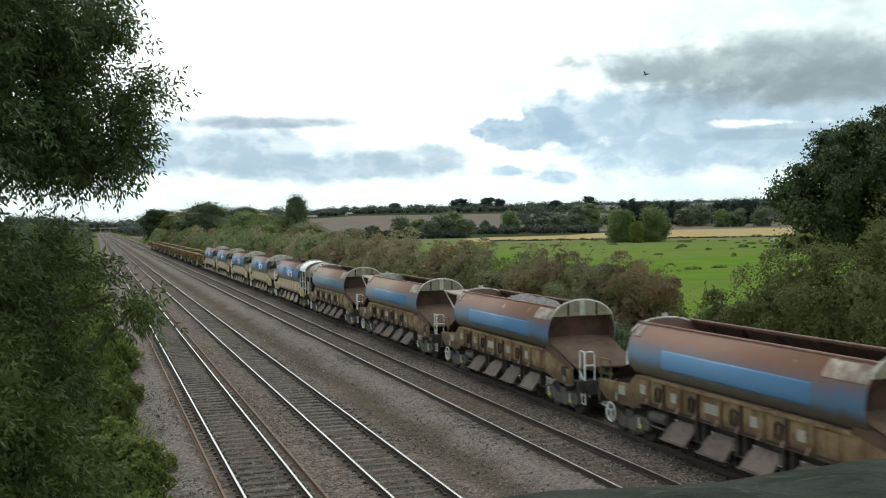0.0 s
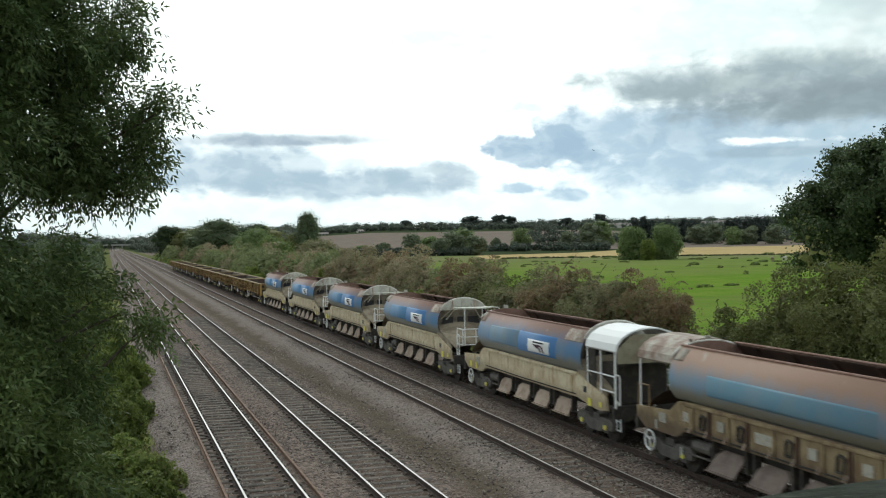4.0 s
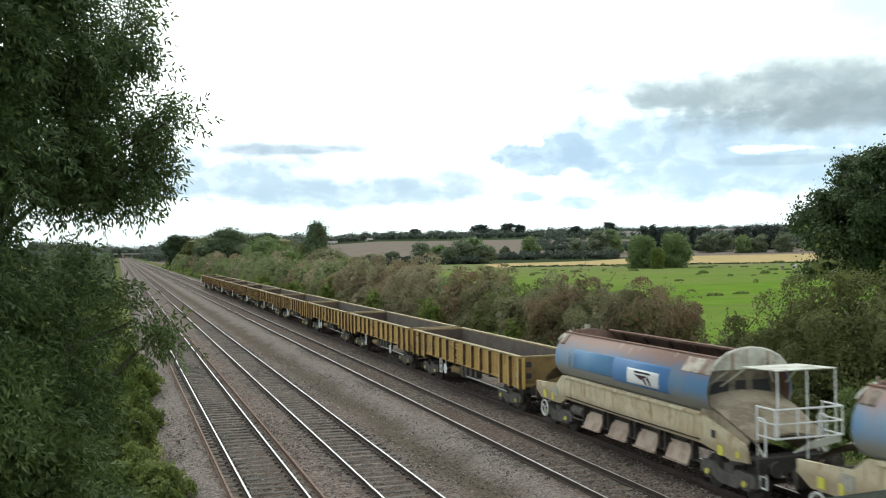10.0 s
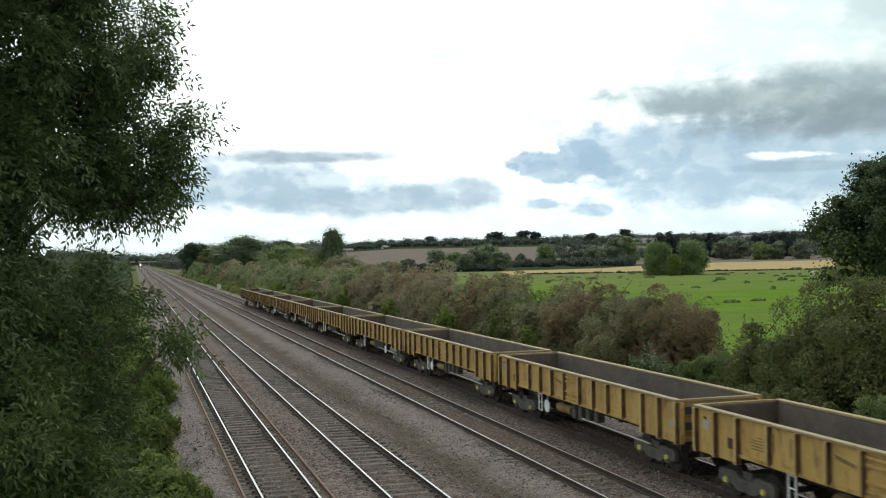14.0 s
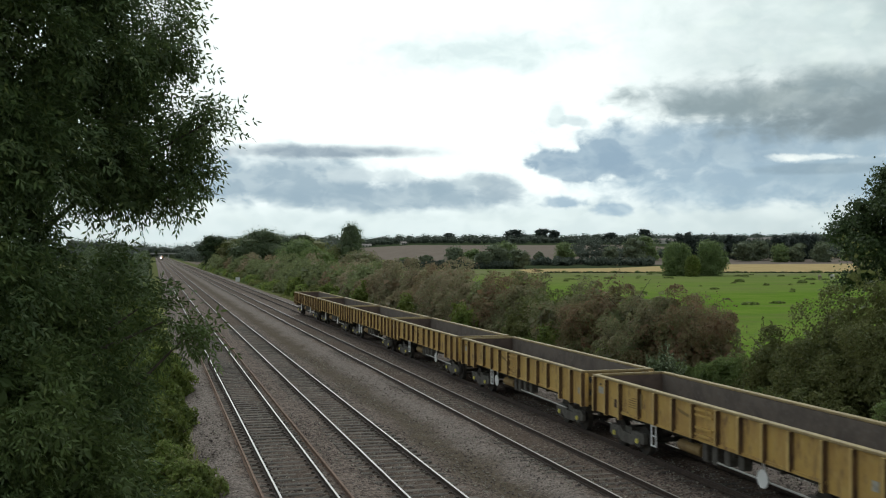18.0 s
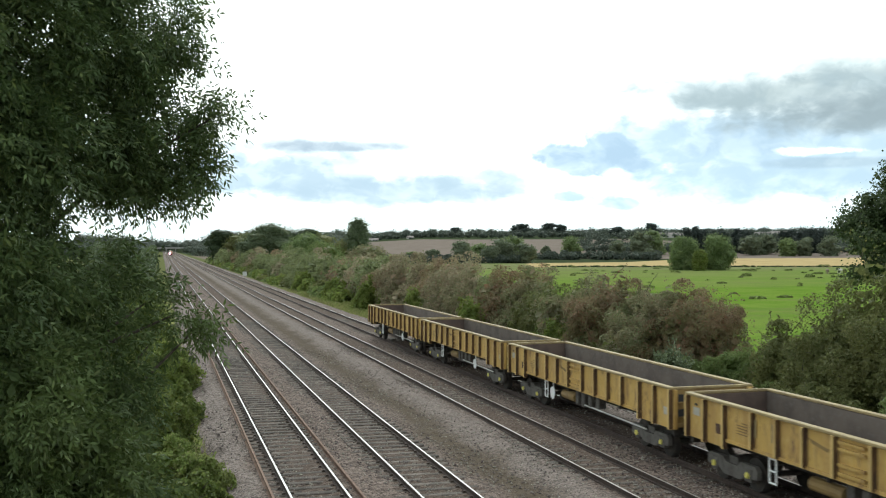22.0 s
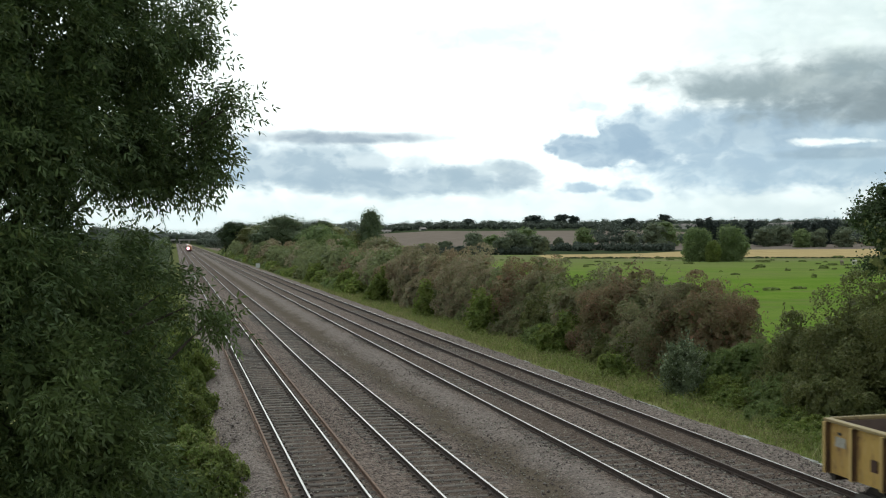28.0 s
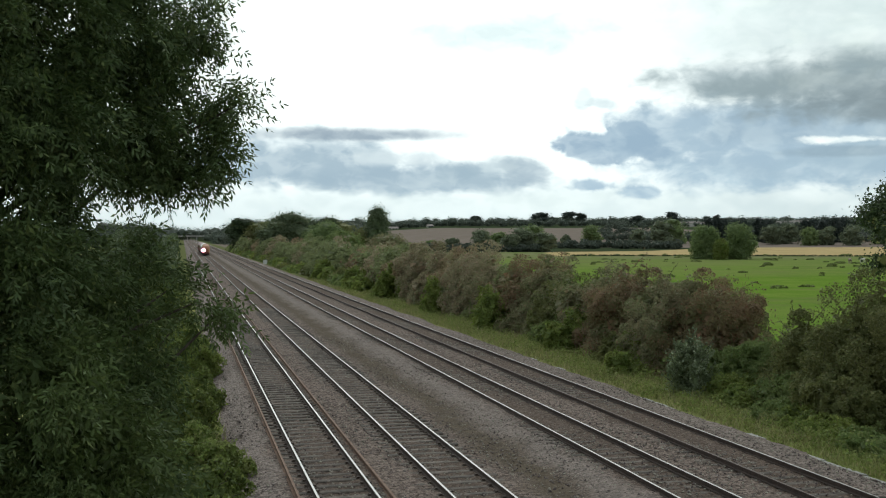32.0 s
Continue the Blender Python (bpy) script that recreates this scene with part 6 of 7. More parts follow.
def make_ash(lobes, base, top, r, n, seed, label, gaps, lift):
    rng = np.random.default_rng(seed)
    ob = tagged(new("ash_tree"), label, "tree", "ash trees by the bridge")
    ob.location = base
    b = np.array(base)
    ls = [(x - b[0] + (0.0 if x < -0.3 else 0.14 if z > 8.2 else -0.12 if z > 7.85 else -0.05 if z > 6.85 else 0.0), y - b[1], z + lift * (abs(z - 6.75) < 0.52) - b[2], k, k * 1.3, k) for x, y, z, k in lobes]
    # more crown to the left and behind, out of the clip's view
    ls += [(-1.2 - 0.5 * i - 0.3, 0.5 * math.sin(i * 2.1), top[2] - b[2] - 1.0 + 0.7 * math.cos(i * 1.7), 0.8, 0.9, 0.8) for i in range(4)]
    # leaves hang in dense sprays at the twigs' ends, with gaps between them
    spray, away = shell_points(rng, n // 24, ls)

    def leafy(places, slack):
        """False in the few openings of the crown, which are larger towards its edge."""
        open_ = np.array([noise.noise(Vector((p[0] * 4.6, p[1] * 0.4, p[2] * 4.6 + seed))) + 0.5 * noise.noise(Vector((p[0] * 11.0, p[1] * 0.5, p[2] * 11.0))) for p in places])
        edge = np.clip((places[:, 0] + b[0] + 0.35) / 0.5, 0, 1) * 0.16
        return open_ > gaps - slack + edge + rng.normal(size=len(places)) * 0.05

    keep = leafy(spray, 0.0)
    keep |= spray[:, 0] + b[0] > 0.12  # the outermost sprays stay
    spray, away = spray[keep], away[keep]
    deep, facing = shell_points(rng, n // 3, [(p, q, r_, a * 0.72, c * 0.72, e * 0.72) for p, q, r_, a, c, e in ls if p + b[0] < -0.1])
    keep = leafy(deep, 0.0)
    part("inner_foliage", leaf_mesh("inner_leaves", deep[keep], facing[keep], 0.085, M["ash"], rng, 0.22), None, ob)
    k = 26
    pts = (spray[:, None] + rng.normal(size=(len(spray), k, 3)) * (0.065, 0.10, 0.055) - away[:, None] * 0.12 * rng.random((len(spray), k, 1))).reshape(-1, 3)
    out = np.repeat(away, k, axis=0)
    ways = out * 0.7 + rng.normal(size=pts.shape) * 0.5 + (0.15, -0.1, -0.25)
    part("crown", leaflet_fronds(pts, ways, rng, 0.185, M["ash"], "crown"), None, ob)
    ends = [l[:3] for l in ls if l[2] + b[2] > 7.4 or top[2] < 7]
    part("trunk", limbs((0, 0, -0.1), tuple(np.array(top) - b), r, rng, ends), M["bark"], ob)


make_ash(ASH_HIGH, (-2.0, 8.4, -0.62), (-1.3, 8.0, 8.4), 0.12, 30000, 21, "tall ash tree with drooping compound leaves beside the bridge", -0.36, 0.13)
make_ash(ASH_LOW, (-1.8, 7.4, -0.62), (-0.8, 7.3, 6.2), 0.11, 19000, 22, "bushy young ash with dense dark green leaves by the bridge", -0.50, -0.09)


def bush(name, label, category, x, y, w, d, h, leaf, size, n, seed, group="", shoots=0, twigs=False, droop=0.3):
    """A shrub grown as one uneven dome down to the ground, with long shoots breaking its outline."""
    rng = np.random.default_rng(seed)
    z0 = float(land_height(np.array(x), np.array(y)))
    ob = tagged(new(name), label, category, group)
    ob.location = (x, y, z0)
    waves = rng.normal(size=(9, 3)) * np.array([2.2, 2.2, 2.6, 4.5, 4.5, 5.0, 9.0, 9.0, 10.0])[:, None]
    phase = rng.random(9) * 6.283
    force = np.array([0.13, 0.13, 0.11, 0.08, 0.08, 0.07, 0.05, 0.05, 0.05])

    def rough(v):
        return 0.93 + (np.sin(v @ waves.T + phase) * force).sum(1)

    probe = rng.normal(size=(600, 3)) + (0, 0, 1.2)
    probe /= np.linalg.norm(probe, axis=1, keepdims=True)
    top = np.percentile(rough(probe) * probe[:, 2], 97)

    def skin(v):
        return rough(v) / top * 0.97

    def spread(count, lo, hi):
        v = rng.normal(size=(count, 3))
        v[:, 2] = np.abs(v[:, 2]) - 0.12 * rng.random(count)
        v /= np.linalg.norm(v, axis=1, keepdims=True)
        r = skin(v) * (lo + (hi - lo) * rng.random(count) ** 0.7)
        p = v * r[:, None] * (w / 2, d / 2, h)
        p[:, 2] = np.maximum(p[:, 2], 0.02 + 0.1 * rng.random(count))
        return p, v / np.array([w / 2, d / 2, h]) * h

    pts, ways = spread(n // 4, 0.78, 1.0)
    # most leaves sit in rounded clumps at the branch ends, with hollows between
    rc = min(0.75, max(0.26, 0.105 * h)) * (1 + 0.25 * (h > 4))
    skin_area = 6.283 * (((w * d / 4) ** 1.6 + (w * h / 2) ** 1.6 + (d * h / 2) ** 1.6) / 3) ** 0.625
    count = max(14, int(0.95 * skin_area / (math.pi * rc * rc)))
    mid, face = spread(count, 0.84, 0.98)
    face /= np.linalg.norm(face, axis=1, keepdims=True)
    which = rng.integers(0, count, n - n // 4)
    v = rng.normal(size=(len(which), 3)) + face[which] * 0.9 + (0, 0, 0.25)
    v /= np.linalg.norm(v, axis=1, keepdims=True)
    big = rc * (0.65 + 0.7 * rng.random(count))[which, None]
    tuft = mid[which] + v * big * (0.72 + 0.36 * rng.random((len(which), 1))) * (1, 1, 0.85)
    tuft[:, 2] = np.maximum(tuft[:, 2], 0.02 + 0.1 * rng.random(len(which)))
    pts, ways = np.concatenate([pts, tuft]), np.concatenate([ways / np.linalg.norm(ways, axis=1, keepdims=True), v])
    if shoots:
        v = rng.normal(size=(shoots, 3))
        v[:, 2] = np.abs(v[:, 2]) + 0.35
        v /= np.linalg.norm(v, axis=1, keepdims=True)
        base = v * skin(v)[:, None] * (w / 2, d / 2, h) * 0.9
        length = (0.35 + 0.9 * rng.random((shoots, 1)) ** 2) * min(1.0, h / 4)
        go = (v * (0.8, 0.8, 0.5) + rng.normal(size=v.shape) * 0.35 + (0, 0, 0.45)) * length
        k = 22
        t = rng.random((shoots, k, 1))
        fall = np.array([0, 0, -1.0]) * t * t * length[:, None] * droop
        extra = (base[:, None] + go[:, None] * t + fall + rng.normal(size=(shoots, k, 3)) * size * 0.4).reshape(-1, 3)
        pts = np.concatenate([pts, extra])
        ways = np.concatenate([ways, rng.normal(size=extra.shape)])
        if twigs:
            bm = bmesh.new()
            for q in range(0, shoots, 2):
                a, b = Vector(base[q]), Vector(base[q] + go[q] * 0.6 + (0, 0, -0.36 * length[q, 0] * droop))
                c = Vector(base[q] + go[q] * 1.05 + (0, 0, -1.1 * length[q, 0] * droop))
                add_tube(bm, a, b, 0.016, 4, 0.012)
                add_tube(bm, b, c, 0.012, 4, 0.006)
            tagged(part("twig", bm, M["bark"], ob), kind="stuff")
    if not twigs:
        close = gathered(pts, size * 3.0)
        pts, ways = pts[close], ways[close]
    deep, facing = spread(n // 4, 0.45, 0.86)
    part("inner_foliage", leaf_mesh("inner_leaves", deep, facing / np.linalg.norm(facing, axis=1, keepdims=True), size * 3.3, leaf, rng, 0.5), None, ob)
    part("crown", leaf_mesh("crown", pts, ways, size, leaf, rng, 0.42, flat=0.55), None, ob)
    ends = [p for p in spread(6, 0.6, 0.8)[0]]
    part("trunk", limbs((0, 0, -0.1), (0, 0, h * 0.6), max(0.04, w * 0.012), rng, ends), M["bark"], ob)
    return ob


# Leaf colours with haze painted in, for hedges beyond 78 m.
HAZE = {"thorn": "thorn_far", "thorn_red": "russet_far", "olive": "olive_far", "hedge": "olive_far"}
LABELS = {"thorn": "dense hawthorn bush with dull brownish green leaves", "thorn_red": "hawthorn bush with russet autumn leaves", "hedge": "dense green hedge bush beside the railway",
          "olive": "overgrown olive green hedge bush beside the railway", "lime": "low yellow-green shrub at the foot of the hedge"}


def make_hedges():
    rnd = random.Random(31)
    # the hedge's crest, uneven, with darker thorn and greener elder in turn
    y = 51.2
    i = 0
    while y < 128:
        d = rnd.uniform(5.5, 8.5) + 0.02 * y
        kind = ("thorn", "thorn", "thorn_red", "thorn", "olive", "thorn", "thorn_red", "olive")[i % 8]
        h = (5.5, 5.4, 5.9, 5.6, 5.2, 5.9, 5.5, 5.4)[i % 8] + (1.0 if 90 < y < 110 else 0.2 if y > 75 else 0) + rnd.uniform(-0.2, 0.2)
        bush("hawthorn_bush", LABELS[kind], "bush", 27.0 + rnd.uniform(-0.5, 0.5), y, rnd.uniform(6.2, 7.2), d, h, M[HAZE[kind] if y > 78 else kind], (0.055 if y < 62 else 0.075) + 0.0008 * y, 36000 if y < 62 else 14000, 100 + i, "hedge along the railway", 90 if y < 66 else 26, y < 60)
        y += d * 0.60
        i += 1
    # lower growth along its foot
    y = 47.0
    i = 0
    while y < 128:
        kind = ("hedge", "thorn", "lime", "olive", "thorn", "lime", "hedge", "olive", "thorn")[i % 9]
        h = rnd.uniform(1.5, 3.4)
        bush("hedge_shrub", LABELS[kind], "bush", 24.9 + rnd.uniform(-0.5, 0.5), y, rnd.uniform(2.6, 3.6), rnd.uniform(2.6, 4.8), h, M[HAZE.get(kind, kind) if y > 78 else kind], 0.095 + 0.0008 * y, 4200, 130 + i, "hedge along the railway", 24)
        y += rnd.uniform(2.4, 4.6)
        i += 1
    # thin drooping end of the thorn hedge and the gap beside it
    bush("hawthorn_bush", "straggling hawthorn with dark drooping twigs over the meadow", "bush", 26.8, 49.6, 5.0, 4.2, 5.3, M["thorn_red"], 0.085, 32000, 180, "hedge along the railway", 120, True, 0.9)
    for i, (x, y, w, d, h, kind, n) in enumerate([
            (28.2, 33.2, 8.0, 7.0, 7.9, "olive", 38000), (27.2, 36.6, 6.8, 5.8, 5.9, "olive", 28000), (26.2, 39.8, 5.4, 4.8, 4.3, "olive", 20000), (25.2, 42.6, 4.2, 3.8, 2.9, "hedge", 14000), (31.0, 28.0, 8.4, 7.8, 8.4, "olive", 18000),
            (24.3, 38.2, 3.0, 4.6, 1.7, "hedge", 10000), (24.6, 34.4, 3.4, 4.6, 2.4, "olive", 12000), (24.0, 41.5, 2.4, 3.6, 1.3, "lime", 7000), (23.6, 35.6, 2.2, 4.0, 0.8, "lime", 6000), (24.9, 29.6, 4.0, 5.0, 2.7, "hedge", 9000),
            (23.2, 37.0, 2.4, 3.6, 0.7, "hedge", 6000), (22.8, 33.4, 2.6, 4.0, 0.7, "lime", 6000), (23.2, 40.4, 2.0, 2.8, 0.9, "lime", 6000), (22.6, 30.2, 2.6, 4.0, 0.7, "hedge", 5000)]):
        bush("hedge_bush", LABELS[kind], "bush", x, y, w, d, h, M[kind], 0.09, int(n * 0.95), 190 + i, "hedge along the railway", 90 if h > 3 else 30, h > 3)
    bush("willow_shrub", "pale grey-green willow shrub on the verge", "bush", 22.8, 43.6, 2.4, 2.2, 2.5, M["silver"], 0.10, 3200, 210, "", 160, True, -0.3)
    for i, (x, y, w, h) in enumerate([(23.0, 77.0, 2.4, 3.2), (23.2, 62.0, 1.8, 1.8), (22.8, 95.0, 2.6, 3.4), (23.0, 118.0, 3.0, 3.6), (22.2, 50.6, 1.2, 1.1), (22.8, 140.0, 3.4, 3.2), (22.8, 172.0, 4.0, 3.4)]):
        bush("verge_shrub", LABELS["lime"], "bush", x, y, w, w * 1.2, h, M["lime"], 0.10 + 0.0007 * y, 3600, 220 + i, "verge shrubs", 16)
    # scrub along the far side of the line
    for i, (y, h) in enumerate([(150, 4.2), (185, 4.8), (225, 5.6), (275, 5.2), (335, 6.4), (410, 6.0), (500, 7.0), (620, 7.5), (780, 8.0), (980, 9.0), (1200, 9.0)]):
        bush("scrub_bush", "dark green scrub bush beside the distant line", "bush", -3.6 - 0.002 * y, y, 6.2, 18 + y * 0.13, h, M["round_dark"], 0.24 + 0.0011 * y, 2600, 700 + i, "scrub along the line")
    # farther hedge, running on beside the line
    y = 131.0
    i = 0
    while y < 520:
        d = 9 + y * 0.045
        kind = ("hedge", "thorn", "olive", "thorn_red", "olive", "hedge", "thorn")[i % 7]
        h = rnd.uniform(5.0, 6.8) + 0.004 * (y - 131)
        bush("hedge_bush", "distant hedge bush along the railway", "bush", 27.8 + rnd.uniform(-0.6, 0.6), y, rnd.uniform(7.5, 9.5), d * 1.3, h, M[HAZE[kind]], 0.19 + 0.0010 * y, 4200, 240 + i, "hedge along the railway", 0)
        bush("hedge_bush", "low distant shrub at the hedge foot", "bush", 23.6 + rnd.uniform(-0.7, 0.5), y + d * 0.4, 4.0, d * 0.95, rnd.uniform(1.0, 2.8), M[("lime", "hedge", "olive")[i % 3]], 0.24 + 0.0012 * y, 1500, 280 + i, "hedge along the railway")
        y += d * 0.72
        i += 1


def oak_tree(x, y, wide, high, middle):
    """A spreading oak: trunk, limbs and a crown of many leaf clumps with gaps of sky between them."""
    rng = np.random.default_rng(300)
    z0 = float(land_height(np.array(x), np.array(y)))
    ob = tagged(new("oak_tree"), "large dark oak tree with dense rounded crown in the hedge", "tree")
    ob.location = (x, y, z0)
    axes = np.array([wide, wide, high])
    heart = np.array([0, 0, middle - z0])
    v = rng.normal(size=(280, 3))
    v /= np.linalg.norm(v, axis=1, keepdims=True)
    waves = rng.normal(size=(5, 3)) * 3.2
    lump = 0.90 + (np.sin(v @ waves.T + rng.random(5) * 6.283) * 0.075).sum(1)
    clump = v * (lump * (0.45 + 0.55 * rng.random(280) ** 0.5))[:, None]
    k = 480
    scatter = rng.normal(size=(280, k, 3)) * (0.074, 0.074, 0.056) * (0.6 + 0.6 * rng.random((280, 1, 1)))
    pts = (clump[:, None] + scatter).reshape(-1, 3)
    ways = (scatter / 0.1 + v[:, None] * 0.7).reshape(-1, 3)
    ways /= np.linalg.norm(ways, axis=1, keepdims=True)
    part("crown", leaf_mesh("crown", pts * axes + heart, ways, 0.15, M["oak_near"], rng, 0.5, flat=0.55), None, ob)
    w = rng.normal(size=(2200, 3))
    w /= np.linalg.norm(w, axis=1, keepdims=True)
    deep = w * (0.58 * rng.random((2200, 1)) ** 0.5) - (0, 0, 0.08)
    part("inner_foliage", leaf_mesh("inner_leaves", deep * axes + heart, w, 0.5, M["oak_near"], rng, 0.5), None, ob)
    ends = [p for p in (clump[:26] * 0.85) * axes + heart]
    part("trunk", limbs((0, 0, -0.1), (0, 0, middle - z0 + 1.5), 0.42, rng, ends), M["bark"], ob)
    return ob


def make_trees():
    oak_tree(43.9, 49.6, 6.5, 5.35, 8.0)
    for i, (x, y, w, h, kind, n) in enumerate([
            (27.0, 465.0, 15.0, 15.4, "oak", 4000), (32.5, 330.0, 20.0, 15.0, "round_dark", 9000), (45.0, 330.0, 13.0, 13.6, "oak", 3500), (49.0, 340.0, 16.0, 13.0, "olive", 4000), (48.3, 260.0, 7.6, 14.9, "round_dark", 3600), (45.0, 262.0, 8.0, 9.5, "olive", 2500),
            (29.5, 385.0, 16.0, 13.0, "olive", 4000), (40.0, 300.0, 13.0, 11.6, "round", 5000), (33.0, 215.0, 9.0, 8.4, "hedge", 3500), (36.0, 180.0, 9.0, 7.6, "thorn", 3500)]):
        plant("tree", "broad green tree behind the railway hedge", "tree", x, y, w, w, h, M[kind], 0.25, int(n * 3.4), 320 + i, lift=0.8, lobes=30, group="trees along the railway")
    # round willows in the meadow
    for i, (az, d, w, h, kind) in enumerate([(28.2, 340, 9.6, 10.4, "round"), (29.9, 340, 11.2, 11.0, "round"), (29.0, 331, 4.6, 6.2, "lime")]):
        a = radians(az)
        plant("willow_tree", "round green willow standing in the meadow", "tree", math.sin(a) * d, math.cos(a) * d, w, w * 0.9, h, M[kind], 0.36, 9000, 340 + i, lift=0.1, lobes=30, group="meadow willows")
    rnd = random.Random(9)
    # hedge trees beyond the stubble
    for i, (az, h) in enumerate(((13.5, 5), (14.6, 6), (16.3, 10.5), (17.1, 9), (17.8, 8), (18.5, 11.5), (19.1, 12.5), (19.7, 9), (20.8, 5), (22.2, 11), (24.6, 9), (26.0, 14), (26.7, 15), (31.6, 11), (32.4, 12), (33.5, 10), (34.3, 10), (35.5, 11), (37.0, 12))):
        d = rnd.uniform(482, 500) if az < 20 else rnd.uniform(600, 640)
        a = radians(az)
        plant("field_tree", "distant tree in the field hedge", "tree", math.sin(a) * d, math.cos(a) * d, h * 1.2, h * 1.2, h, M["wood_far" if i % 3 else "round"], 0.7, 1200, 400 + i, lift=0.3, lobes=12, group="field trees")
    for i, (az, d, w, h) in enumerate([(19.6, 1180, 32, 14), (21.0, 1200, 20, 15), (21.6, 1190, 15, 13), (26.5, 1150, 20, 13.5), (15.9, 1180, 17, 10), (24.6, 1190, 18, 10)]):
        a = radians(az)
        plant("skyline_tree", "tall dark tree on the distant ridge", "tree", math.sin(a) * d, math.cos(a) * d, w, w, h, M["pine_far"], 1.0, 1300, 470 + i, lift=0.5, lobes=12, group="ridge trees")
    for i, az in enumerate((28.0, 28.4, 28.8, 29.2, 29.7, 30.6, 31.0, 32.9, 33.3, 33.7, 34.2, 34.6)):
        a = radians(az + 0.4)
        d = 640 + 10 * (i % 3)
        h = (19, 20, 17, 18, 17, 18, 17, 17, 18, 18, 19, 18)[i]
        plant("conifer", "distant dark conifer in a row", "tree", math.sin(a) * d, math.cos(a) * d, 10.0, 10.0, h * 0.8, M["pine_far"], 0.9, 1100, 440 + i, lift=0.0, lobes=14, group="distant conifers")


def make_woods():
    """Far woodland along the field edges and on the hill's crest."""
    rng = np.random.default_rng(77)
    places, ways, masses = [], [], []
    for az0, az1, d0, d1, h, count in ((10, 48, 1000, 1060, 7, 320), (10, 48, 1290, 1560, 8.5, 560), (26, 48, 1290, 1400, 6, 60), (9, 19.6, 478, 492, 3.4, 170), (19.6, 27, 560, 580, 3.6, 110), (23, 48, 655, 690, 6.0, 210), (-12, 0, 500, 1100, 10, 150), (-4, 8, 1560, 1800, 21, 190), (1.2, 10, 560, 1500, 12, 260), (22.5, 48, 700, 950, 5, 240)):
        for _ in range(count):
            a = radians(rng.uniform(az0, az1))
            d = rng.uniform(d0, d1)
            x, y = math.sin(a) * d, math.cos(a) * d
            if -8 < x < 30 and y < 1530:
                continue
            z = float(land_height(np.array(x), np.array(y)))
            hh = h * rng.uniform(0.6, 1.3)
            k = int(50 + 8 * hh)
            p = rng.normal(size=(k, 3))
            p /= np.linalg.norm(p, axis=1, keepdims=True)
            places.append(np.array([x, y, z + hh * 0.48]) + p * (0.72 + 0.28 * rng.random((k, 1))) * (hh * 0.62, hh * 0.62, hh * 0.5))
            ways.append(p + rng.normal(size=p.shape) * 0.5)
            masses.append((x, y, z + hh * 0.45, hh * 0.62, hh * 0.62, hh * 0.5))
    core = core_arrays(rng, masses, 0.6)
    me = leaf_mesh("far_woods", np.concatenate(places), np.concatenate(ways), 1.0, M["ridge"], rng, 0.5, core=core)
    tagged(new("far_woods", me), "distant dark green woodland on the hills", "woods", kind="stuff")


